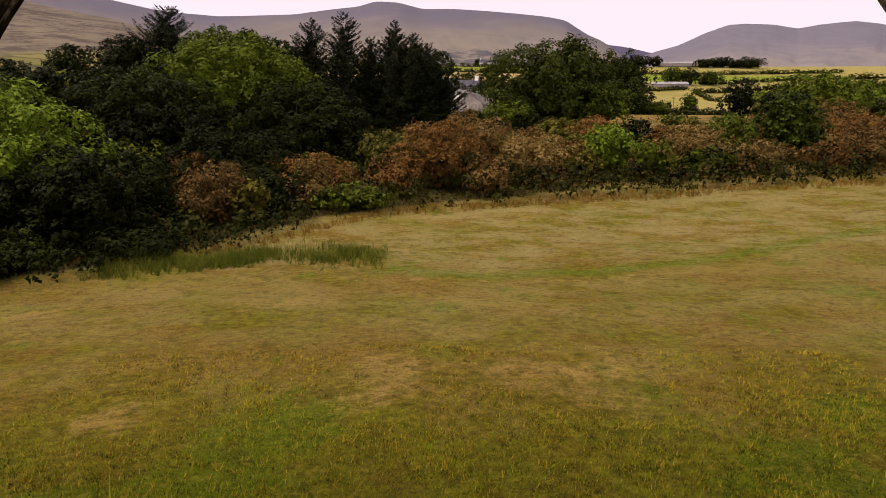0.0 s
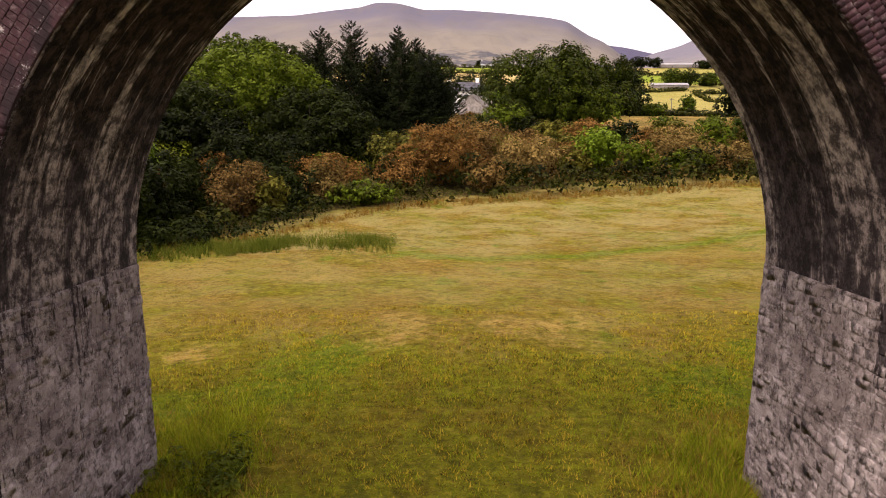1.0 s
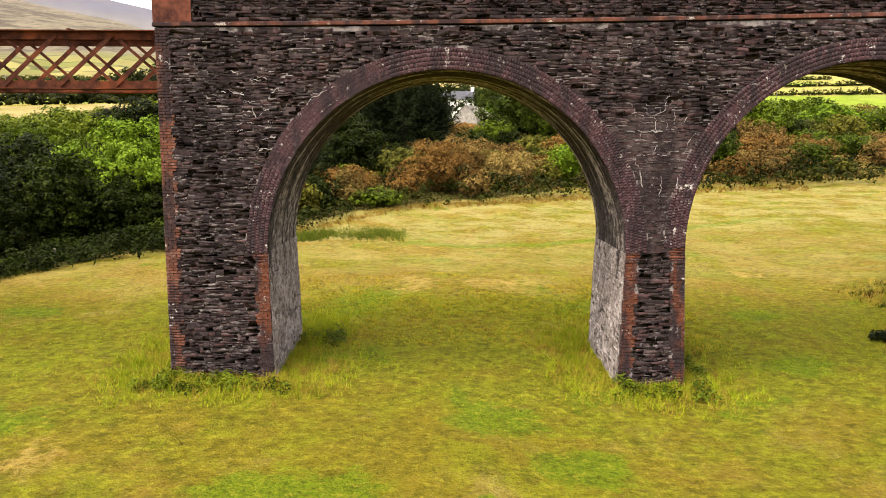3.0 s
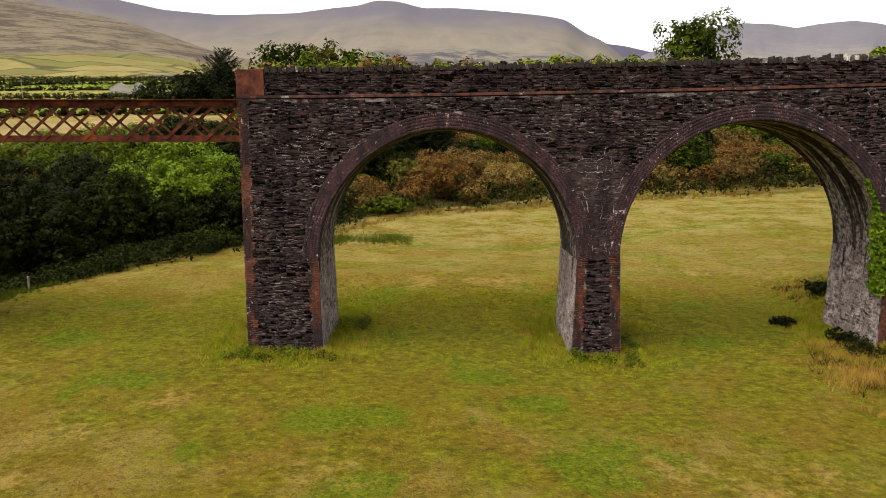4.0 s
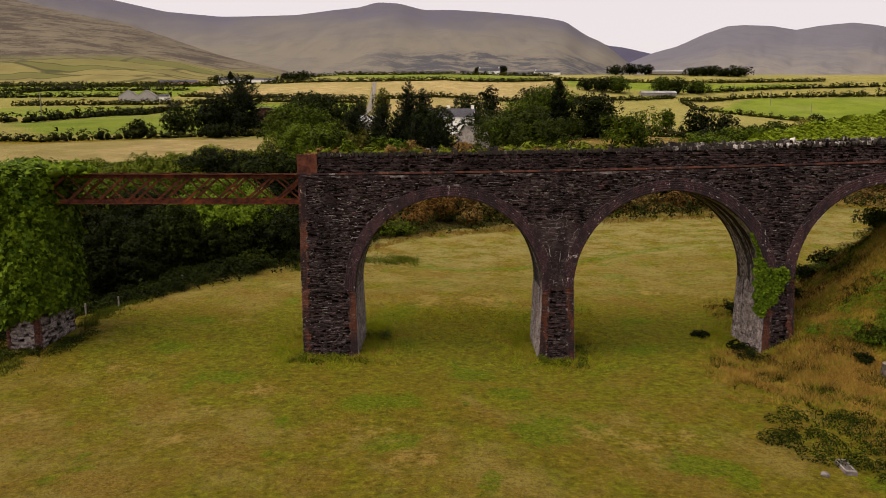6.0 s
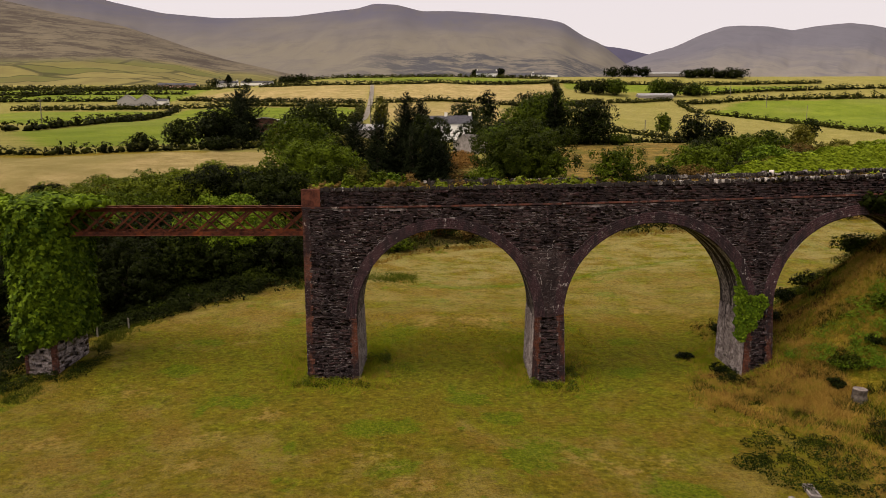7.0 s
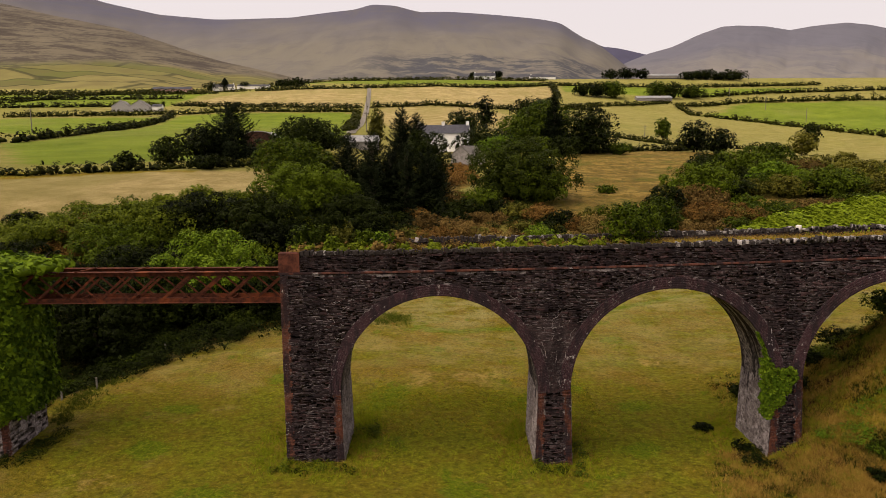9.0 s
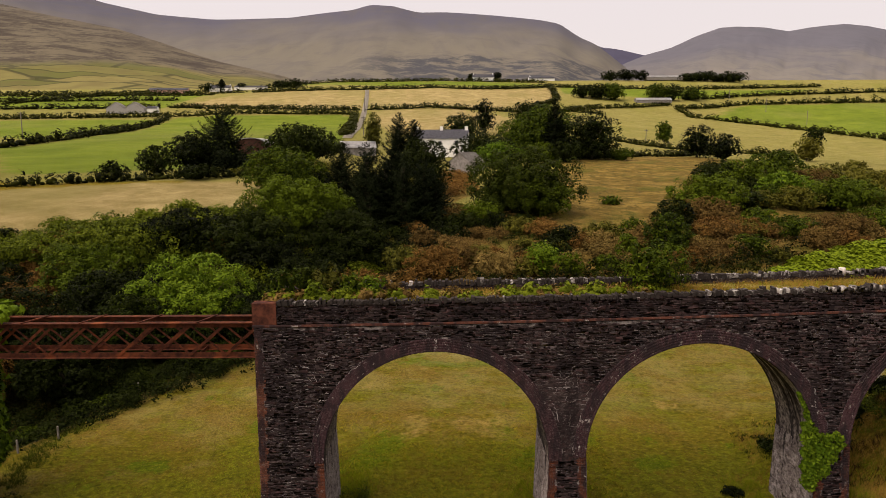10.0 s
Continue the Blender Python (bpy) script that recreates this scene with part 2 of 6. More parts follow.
def soffit_material():
    """Brick lining of the barrel: soot with bands of lime that ran down along the curve."""
    n = Nodes("streaked_soffit")
    uv = n.put("ShaderNodeUVMap").outputs[0]
    w = n.world()
    wob = n.noise(w, 1.6, 4)
    s = n.put("ShaderNodeMapping", Vector=uv, Scale=(0.16, 1.25, 1)).outputs[0]
    band = n.noise(s, 1.0, 7, 0.68)
    fine = n.noise(n.put("ShaderNodeMapping", Vector=uv, Scale=(1.2, 6.0, 1)).outputs[0], 1.0, 6, 0.7)
    spot = n.noise(w, 5.0, 6, 0.75)
    c = n.mix(n.ramp(spot, 0.4, 0.7), (0.007, 0.005, 0.005), (0.06, 0.04, 0.033))
    pale = n.mix(n.ramp(spot, 0.38, 0.66), (0.075, 0.062, 0.055), (0.46, 0.40, 0.34))
    lime = n.math("ADD", band, n.math("MULTIPLY", n.math("SUBTRACT", fine, 0.5), 0.28))
    c = n.mix(n.ramp(lime, 0.50, 0.55, 0, 0.92), c, pale)
    z = n.put("ShaderNodeSeparateXYZ", Vector=w).outputs[2]
    foot = n.math("ADD", z, n.math("MULTIPLY", n.math("SUBTRACT", wob, 0.5), 4.0))
    grey = n.mix(n.ramp(spot, 0.40, 0.66), (0.035, 0.028, 0.027), (0.31, 0.26, 0.235))
    grey = n.mix(n.ramp(lime, 0.45, 0.52, 0.8, 0), grey, (0.016, 0.013, 0.014))
    c = n.mix(n.ramp(foot, 4.6, 6.8, 0.9, 0.0), c, grey)
    br = n.put("ShaderNodeTexBrick", Vector=uv, Scale=1.0)
    for k, v in (("Brick Width", 0.235), ("Row Height", 0.078), ("Mortar Size", 0.008)):
        n.set(br, k, v)
    n.bump(n.math("SUBTRACT", n.math("ADD", fine, n.math("MULTIPLY", spot, 1.4)), n.math("MULTIPLY", br.outputs["Fac"], 0.7)), 1.0, 0.05)
    return n.done(c, 0.85)


def limewash_material():
    n = Nodes("limed_reveal_stone")
    w = n.world()
    r = n.math("ADD", n.math("MULTIPLY", island(n), 0.6), n.math("MULTIPLY", object_random(n), 0.4))
    f = n.noise(w, 7, 6, 0.7)
    c = n.mix(n.ramp(r, 0.1, 0.9), (0.13, 0.105, 0.098), (0.215, 0.18, 0.17))
    c = n.mix(n.ramp(n.noise(w, 1.3, 8, 0.8), 0.46, 0.60, 0, 0.75), c, (0.36, 0.315, 0.30))
    c = n.mix(n.ramp(n.noise(w, 5.5, 8, 0.85), 0.47, 0.62, 0, 0.85), c, (0.035, 0.028, 0.027))
    z = n.put("ShaderNodeSeparateXYZ", Vector=w).outputs[2]
    streak = n.math("ADD", n.noise(n.world((2.0, 2.0, 0.14)), 1.0, 8, 0.75), n.math("MULTIPLY", n.math("SUBTRACT", f, 0.5), 0.35))
    streak = n.math("ADD", streak, n.ramp(z, 1.8, 5.3, -0.13, 0.045))
    c = n.mix(n.ramp(streak, 0.50, 0.57, 0, 0.9), c, (0.016, 0.012, 0.013))
    c = n.mix(n.ramp(n.noise(w, 8.0, 6, 0.8), 0.60, 0.68, 0, 0.6), c, (0.42, 0.37, 0.35))
    n.bump(f, 1.0, 0.07)
    return n.done(c, 0.92)


def rust_material():
    n = Nodes("rusted_iron")
    w = n.world()
    f = n.noise(w, 4, 6, 0.7)
    c = n.mix(n.ramp(f, 0.3, 0.7), (0.022, 0.009, 0.007), (0.095, 0.030, 0.016))
    c = n.mix(n.ramp(n.noise(w, 0.9, 4), 0.5, 0.7, 0, 0.8), c, (0.17, 0.048, 0.019))
    n.bump(f, 0.4, 0.01)
    return n.done(c, 0.8, 0.15)


def plain(name, a, b, scale=2.0, rough=0.85, bump=0.3, stretch=(1, 1, 1)):
    n = Nodes(name)
    w = n.world(stretch)
    f = n.noise(w, scale, 6, 0.65)
    n.bump(n.noise(w, scale * 6, 4), bump, 0.02)
    return n.done(n.mix(n.ramp(f, 0.3, 0.7), a, b), rough)


def coping_material():
    n = Nodes("lichened_coping")
    w = n.world()
    r = n.math("ADD", n.math("MULTIPLY", island(n), 0.6), n.math("MULTIPLY", object_random(n), 0.4))
    x = n.put("ShaderNodeSeparateXYZ", Vector=w).outputs[0]
    f = n.math("ADD", n.math("MULTIPLY", n.noise(w, 5.0, 6, 0.7), 0.7), n.math("MULTIPLY", r, 0.4))
    f = n.math("ADD", f, n.ramp(x, 9.0, 16.0, -0.12, -0.01))
    white = n.ramp(n.math("FRACT", n.math("MULTIPLY", r, 11.7)), 0.90, 0.94, 0, 0.16)
    c = n.mix(n.ramp(n.math("ADD", f, white), 0.54, 0.82), (0.030, 0.025, 0.023), (0.52, 0.48, 0.455))
    n.bump(f, 0.6, 0.02)
    return n.done(c, 0.9)


def mountain_material(name, low, high, scar, z0, z1, belt=None, bands=0.0, plots=0.0):
    """Heather and grass slopes: paler grass below, dark heather above, far ones hazed blue-grey in colour, gullies down
    the fall, a belt of planting, terraces, plots.
    """
    n = Nodes(name)
    f = n.noise(n.world((1, 0.4, 1)), 0.0024, 8, 0.6)
    g = n.noise(n.world((1, 0.10, 0.25)), 0.014, 7, 0.7)
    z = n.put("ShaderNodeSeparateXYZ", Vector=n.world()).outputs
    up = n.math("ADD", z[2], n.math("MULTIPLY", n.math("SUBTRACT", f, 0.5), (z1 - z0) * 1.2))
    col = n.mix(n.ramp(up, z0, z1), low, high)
    col = n.mix(n.ramp(n.noise(n.world((1, 0.6, 1.6)), 0.007, 7, 0.7), 0.5, 0.66, 0, 0.55), col, scar)
    col = n.mix(n.ramp(g, 0.46, 0.7, 0, 0.45), col, scar)
    if belt:
        lo, hi, x0, colour = belt
        edge = n.math("ADD", z[2], n.math("MULTIPLY", n.math("SUBTRACT", n.noise(n.world(), 0.004, 6, 0.65), 0.5), 260.0))
        b = n.math("MULTIPLY", n.ramp(edge, hi - 40, hi + 30, 1, 0), n.ramp(z[0], x0, x0 + 300))
        b = n.math("MULTIPLY", b, n.ramp(n.noise(n.world((1, 0.7, 2.5)), 0.012, 7, 0.75), 0.42, 0.56))
        col = n.mix(n.math("MULTIPLY", b, 0.85), col, colour)
    if bands:
        t = n.math("ADD", n.math("MULTIPLY", n.noise(n.world((0.3, 0.3, 3.0)), 0.022, 8, 0.75), 0.6), n.math("MULTIPLY", n.noise(n.world((1, 1, 3)), 0.02, 8, 0.8), 0.4))
        col = n.mix(n.ramp(t, 0.47, 0.56, 0, bands), col, scar)
        col = n.mix(n.ramp(n.noise(n.world((0.5, 0.5, 4)), 0.03, 8, 0.8), 0.54, 0.66, 0, bands * 0.6), col, (0.15, 0.125, 0.08))
    if plots:
        cells = n.world((0.55, 1.5, 0))
        cell = n.put("ShaderNodeTexVoronoi", Vector=cells, Scale=0.012)
        rim = n.put("ShaderNodeTexVoronoi", Vector=cells, Scale=0.012)
        rim.feature = "DISTANCE_TO_EDGE"
        crop = n.split(cell.outputs["Color"])[0]
        turf = n.mix(n.ramp(crop, 0.2, 0.8), (0.085, 0.088, 0.024), (0.15, 0.130, 0.045))
        turf = n.mix(n.ramp(n.noise(n.world(), 0.02, 6), 0.4, 0.65, 0, 0.5), turf, (0.09, 0.072, 0.03))
        turf = n.mix(n.ramp(rim.outputs["Distance"], 0.02, 0.05, 0.7, 0), turf, (0.025, 0.026, 0.012))
        farm = n.ramp(n.math("ADD", z[2], n.math("MULTIPLY", n.math("SUBTRACT", f, 0.5), plots * 0.7)), plots * 0.9, plots * 1.08, 1, 0)
        col = n.mix(farm, col, turf)
    return n.done(col, 1.0)


MEADOW = ground_material()
STONE, MORTAR = stone_material(), mortar_material()
RING = brick_material("purple_brick", (0.026, 0.014, 0.0165), (0.066, 0.034, 0.038), 0.9)
QUOIN = brick_material("red_brick", (0.026, 0.009, 0.007), (0.135, 0.045, 0.023), 0.96)
CORNER = brick_material("orange_brick", (0.038, 0.014, 0.011), (0.155, 0.060, 0.036), 0.92)
SOFFIT, REVEAL, RUST = soffit_material(), limewash_material(), rust_material()
COPING = coping_material()
LIME = plain("lime_bloom", (0.24, 0.215, 0.21), (0.50, 0.47, 0.46), 9.0)
GRASS = {
    "turf": leaf_material("turf_blade", (0.10, 0.092, 0.003), (0.38, 0.285, 0.026), 0.7),
    "lush": leaf_material("lush_blade", (0.07, 0.105, 0.003), (0.26, 0.29, 0.014), 0.7),
    "straw": leaf_material("straw_blade", (0.12, 0.07, 0.010), (0.36, 0.225, 0.050), 0.8),
    "weed": leaf_material("weed_blade", (0.04, 0.06, 0.004), (0.17, 0.185, 0.014), 0.7),
    "dock": leaf_material("dock_blade", (0.022, 0.010, 0.004), (0.10, 0.045, 0.018), 0.8),
    "bramble": leaf_material("bramble_blade", (0.010, 0.017, 0.002), (0.06, 0.075, 0.007), 0.7),
    "reed": leaf_material("reed_blade", (0.045, 0.066, 0.005), (0.19, 0.20, 0.03), 0.7),
}


# ---- builders ----
def mesh_from(name, verts, faces, material):
    me = bpy.data.meshes.new(name)
    me.from_pydata(verts, [], faces)
    me.materials.append(material)
    return me


def array_mesh(name, verts, quads, material):
    """A mesh from numpy arrays; quads may be n by 3 or n by 4."""
    me = bpy.data.meshes.new(name)
    n, k = quads.shape
    me.vertices.add(len(verts))
    me.vertices.foreach_set("co", np.ascontiguousarray(verts, dtype=np.float32).ravel())
    me.loops.add(n * k)
    me.loops.foreach_set("vertex_index", np.ascontiguousarray(quads, dtype=np.int32).ravel())
    me.polygons.add(n)
    me.polygons.foreach_set("loop_start", np.arange(0, n * k, k, dtype=np.int32))
    me.update(calc_edges=True)
    me.materials.append(material)
    return me


def part(name, data, parent, label="", kind=""):
    ob = new(name, data)
    ob.parent = parent
    return tagged(ob, label, kind=kind)


def part_bm(name, bm, material, parent, label=""):
    me = bpy.data.meshes.new(name)
    bm.normal_update()
    bm.to_mesh(me)
    bm.free()
    me.materials.append(material)
    return part(name, me, parent, label)


def thing(name, label, category, at=(0, 0, 0), group="", kind=""):
    ob = new(name)
    ob.location = at
    return tagged(ob, label, category, group, kind)


def box(bm, lo, hi, bevel=0.0):
    r = bmesh.ops.create_cube(bm, size=1.0)
    m = Matrix.LocRotScale([(a + b) / 2 for a, b in zip(lo, hi)], None, [b - a for a, b in zip(lo, hi)])
    bmesh.ops.transform(bm, matrix=m, verts=r["verts"])
    if bevel:
        edges = {e for v in r["verts"] for e in v.link_edges}
        bmesh.ops.bevel(bm, geom=list(edges), offset=bevel, segments=1, affect="EDGES")
    return r["verts"]


def bar(bm, a, b, wide, thick, up=(0, 0, 1)):
    """A flat bar from a to b."""
    a, b = Vector(a), Vector(b)
    d = (b - a).normalized()
    side = d.cross(Vector(up))
    if side.length < 1e-4:
        side = d.cross(Vector((1, 0, 0)))
    side.normalize()
    up2 = side.cross(d)
    vs = [bm.verts.new(p + side * s * thick / 2 + up2 * u * wide / 2) for p in (a, b) for s, u in ((-1, -1), (1, -1), (1, 1), (-1, 1))]
    for f in ((0, 3, 2, 1), (4, 5, 6, 7), (0, 1, 5, 4), (1, 2, 6, 5), (2, 3, 7, 6), (3, 0, 4, 7)):
        bm.faces.new([vs[i] for i in f])


def smooth(a, b, v):
    t = np.clip((v - a) / (b - a), 0, 1)
    return t * t * (3 - 2 * t)


# ---- the ground ----
KY = (-90, -20, 0, 14, 27, 34, 45, 56, 80, 110, 140, 180, 240, 360, 560, 730, 900, 1400)
KZ = (0.0, 0.0, 0.15, 0.6, 1.0, 1.5, 3.3, 5.6, 8.5, 10.5, 12, 15.5, 21, 34, 66, 93, 106, 125)


def height(x, y):
    """The lie of the land: a meadow, a bank, fields that climb to the foot of the hills."""
    x, y = np.asarray(x, float), np.asarray(y, float)
    z = (np.interp(y - 4, KY, KZ) + np.interp(y, KY, KZ) * 2 + np.interp(y + 4, KY, KZ)) / 4
    z = z + 0.0075 * np.clip(y - 25, 0, 900)
    z = z + 5.0 * smooth(8, 27, -x) * smooth(34, 57, y) * (1 - smooth(180, 330, y))
    z = z - np.interp(y, (150, 240, 360, 560, 650, 770), (0, 0.05, 0.09, 0.1, 0.06, 0)) * np.clip(x, 0, 260)
    z = z - 9 * smooth(100, 240, -x) * smooth(500, 700, y)
    crest = np.interp(x, (17.0, 19.4, 22, 25, 27.5, 30, 34, 60, 120), (0, 1.3, 2.9, 6.0, 8.2, 9.8, 10.8, 11.6, 12.4))
    w = np.where(y < 2, 6.6, 7.6)
    z = z + np.maximum(crest - z * 0.6, 0) * np.exp(-np.abs((y - 2) / w) ** 2.0) * smooth(16, 19.5, x)
    z = z + 0.55 * np.exp(-((x + 24) / 6) ** 2 - ((y - 6) / 7) ** 2) - 2.2 * np.exp(-((x + 31) / 6) ** 2 - ((y - 14) / 9) ** 2)
    z = z - 0.28 * np.exp(-((x - 6.8) / 4.2) ** 2 - (y / 6) ** 2)
    rolls = 0.0
    for s, a in ((0.11, 0.16), (0.31, 0.07), (0.9, 0.03)):
        rolls = rolls + a * np.sin(x * s * 1.7 + 1.3 * np.sin(y * s)) * np.sin(y * s * 1.3 + 0.7 * np.sin(x * s * 2.1))
    return z + rolls * smooth(3, 8, np.abs(y - 2))


def inside(x, y, corners):
    """Whether points lie in a polygon of the plan."""
    hit = np.zeros(x.shape, bool)
    n = len(corners)
    for i in range(n):
        (xa, ya), (xb, yb) = corners[i], corners[(i + 1) % n]
        cut = (ya > y) != (yb > y)
        with np.errstate(divide="ignore", invalid="ignore"):
            hit ^= cut & (x < (xb - xa) * (y - ya) / (yb - ya + 1e-9) + xa)
    return hit


PASTURES = (
    ((-79, 91), (-62, 94), (-38, 100), (-28, 140), (-33, 215), (-50, 385), (-125, 393), (-161, 378), (-121, 190), (-125, 158)),
    ((-168, 372), (-130, 190), (-165, 216), (-260, 290), (-260, 372)),
    ((228, 560), (265, 548), (330, 435), (480, 420), (520, 640), (300, 625)),
    ((125, 640), (300, 660), (420, 700), (130, 700)),
    ((-420, 430), (-190, 430), (-200, 560), (-420, 560)),
    ((-40, 640), (120, 690), (100, 720), (-200, 700)),
)
STRAWS = (
    ((-90, 69), (-67, 72.5), (-34, 79.5), (-24, 76), (-24, 56), (-40, 53), (-53, 49), (-90, 42)),
    ((-45, 420), (20, 437), (60, 450), (108, 585), (119, 680), (26, 618), (-66, 585)),
    ((-185, 438), (-52, 420), (-68, 590), (-168, 578)),
    ((-22, 262), (36, 292), (78, 390), (16, 430), (-44, 412)),
)
MOORS = (
    ((3, 44), (40, 49), (90, 54), (95, 80), (20, 74), (2, 66)),
    ((20, 72), (60, 60), (100, 190), (84, 204), (38, 178), (26, 120)),
    ((1, 84), (8, 100), (8, 140), (-2, 140)),
)


# outline of the ground darkened for tree and gully shade
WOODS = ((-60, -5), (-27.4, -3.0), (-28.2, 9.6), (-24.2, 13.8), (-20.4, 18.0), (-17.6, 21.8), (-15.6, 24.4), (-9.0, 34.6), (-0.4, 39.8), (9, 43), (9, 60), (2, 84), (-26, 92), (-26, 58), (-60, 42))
GREEN_SPOTS = ((8.4, 10.1), (6.2, 8.0), (-3.4, 9.4), (-4.1, 7.5), (5.4, 7.3), (-2.4, -7.0), (1.2, -3.1), (2.8, -5.6), (3.7, -10.7), (-11.4, -3.5), (-4.2, -7.1),
               (9.2, -12.7), (-2.5, -11.1), (-16.9, 6.8), (11.3, 1.4), (12.3, 7.0), (4.1, -9.1), (-4.7, 2.2), (-16.5, 1.3))
STRAW_SPOTS = ((-7.2, 10.1), (-1.2, 12.6), (-1.8, 10.6), (1.7, 12.2), (3.6, 12.8), (3.4, 10.8), (-13.4, 18.2), (-5.9, 18.9), (-3.1, -10.5), (-11.8, -7.8), (-1.7, -12.6),
               (-11.5, -10.6), (7.6, -10.9), (9.7, -10.3), (5.8, -10.1), (15.9, 15.6), (-18.1, -2.1), (-19.3, -8.1), (-9.5, -5.5))


def spaced(*spans):
    return np.concatenate([np.arange(a, b, s) for a, b, s in spans])


def build_ground():
    xs = spaced((-3000, -600, 200), (-600, -200, 12), (-200, -60, 4), (-60, 60, 0.8), (60, 200, 4), (200, 600, 12), (600, 3001, 200))
    ys = spaced((-1500, -90, 141), (-90, -30, 4), (-30, 60, 0.8), (60, 130, 1.8), (130, 260, 3), (260, 900, 7), (900, 1401, 50))
    X, Y = np.meshgrid(xs, ys)
    Z = height(X, Y)
    Z = np.where(np.abs(Y) > 1390, 131, Z)
    nx, ny = len(xs), len(ys)
    idx = np.arange(nx * ny).reshape(ny, nx)
    quads = np.stack([idx[:-1, :-1], idx[:-1, 1:], idx[1:, 1:], idx[1:, :-1]], -1).reshape(-1, 4)
    me = array_mesh("ground", np.stack([X, Y, Z], -1).reshape(-1, 3), quads, MEADOW)
    fields, wear = np.zeros((ny * nx, 4), np.float32), np.zeros((ny * nx, 4), np.float32)
    xf, yf = X.ravel(), Y.ravel()
    for k, polys in enumerate((PASTURES, STRAWS, MOORS)):
        for p in polys:
            fields[inside(xf, yf, p), k] = 1
    # lush grass in the lee of the bridge, dry crowns of the meadow, rough grass on the embankment
    lush = np.exp(-((yf - 2.5) / 5.5) ** 2) * smooth(-30, -12, xf) * (1 - smooth(22, 28, xf))
    drain = np.interp(xf, (-3.6, -2.4, 1.5, 5.7, 11.3, 18.6, 24.6), (24.4, 24.15, 23.85, 24.4, 26.6, 30.65, 33.6))
    lush += 1.0 * np.exp(-((yf - drain) / 0.9) ** 2) * smooth(-6, 2, xf)
    dry = 0.9 * smooth(8, 14, yf) * (1 - 0.35 * smooth(4, 16, xf)) + 0.7 * smooth(6, 12, -yf) + 0.6 * smooth(8, 15, -xf)
    wild = smooth(14, 20, xf + 0.25 * (yf + 6)) * (1 - smooth(7, 13, yf)) * np.where(yf > 1, smooth(17.5, 20.5, xf), 1)
    wear[:, 0], wear[:, 1], wear[:, 2] = np.clip(lush, 0, 1), np.clip(dry, 0, 1), np.clip(wild, 0, 1)
    beyond = (yf > 50) & (fields.sum(1) == 0)
    fields[beyond & (yf > 78), 0] = 0.75
    fields[beyond & (yf > 78), 1] = 0.5
    wear[beyond, 2] = 0.7
    # single patches: green regrowth, scorched places; the pale far half of the meadow
    spots = np.zeros((ny * nx, 4), np.float32)
    for k, places, size in ((0, GREEN_SPOTS, 1.15), (1, STRAW_SPOTS, 1.3)):
        for px, py in places:
            spots[:, k] = np.maximum(spots[:, k], np.exp(-((xf - px) / (size * 1.35)) ** 2 - ((yf - py) / size) ** 2))
    spots[:, 0] = np.maximum(spots[:, 0], np.exp(-((yf - drain) / 0.55) ** 2) * smooth(-5, 0, xf) * (1 - smooth(24, 28, xf)))
    spots[:, 1] = np.maximum(spots[:, 1], 0.8 * np.exp(-((yf - drain + 1.3) / 0.5) ** 2) * smooth(-8, -4, xf) * (1 - smooth(7, 10, xf)))
    spots[:, 2] = (0.36 * smooth(10, 18, yf) + 0.55 * smooth(23, 27, yf - 0.22 * np.clip(xf, 0, 40))) * (yf < 50)
    for name, data in (("fields", fields), ("wear", wear), ("spots", spots)):
        at = me.color_attributes.new(name, "FLOAT_COLOR", "POINT")
        at.data.foreach_set("color", data.ravel())
    # mask of the shade painted on the ground under the woods
    shade = me.attributes.new("litter_shade", "FLOAT", "POINT")
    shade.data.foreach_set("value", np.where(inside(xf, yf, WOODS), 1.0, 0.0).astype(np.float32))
    me.polygons.foreach_set("use_smooth", np.ones(len(quads), bool))
    return tagged(new("ground", me), "mown meadow of green and dry grass with fields climbing beyond", "ground", kind="structure")


build_ground()


def mountain(name, xs, zs, y_foot, y_crest, z_foot, material, label, rug, seed):
    """A range as a sheet of slopes from its foot over the crest and down behind it."""
    u = np.linspace(min(xs), max(xs), 340)
    v = np.linspace(0, 1.2, 40)
    U, V = np.meshgrid(u, v)
    top = np.interp(U, xs, zs)
    k = np.ones(3) / 3
    row = np.convolve(np.pad(top[0], 1, mode="edge"), k, "valid")
    top = np.repeat(row[None], len(v), 0)
    rise = np.where(V < 1, V ** 1.5 * (1.25 - 0.25 * V), 1 - (V - 1) * 1.2)
    spread = (y_foot + (y_crest - y_foot) * V) / y_crest
    Y = y_foot + (y_crest - y_foot) * V
    X = U * spread
    n = np.array([[noise.fractal(Vector((a * 0.004 + seed, b * 0.0016, seed)), 1.0, 2.0, 5) for a in u] for b in Y[:, 0]])
    Z = z_foot + (top - z_foot) * rise + n * rug * np.sin(np.clip(V, 0, 1) * math.pi) ** 0.8
    idx = np.arange(U.size).reshape(U.shape)
    quads = np.stack([idx[:-1, :-1], idx[:-1, 1:], idx[1:, 1:], idx[1:, :-1]], -1).reshape(-1, 4)
    me = array_mesh(name, np.stack([X, Y, Z], -1).reshape(-1, 3), quads, material)
    me.polygons.foreach_set("use_smooth", np.ones(len(quads), bool))
    return tagged(new(name, me), label, "mountain", kind="structure")


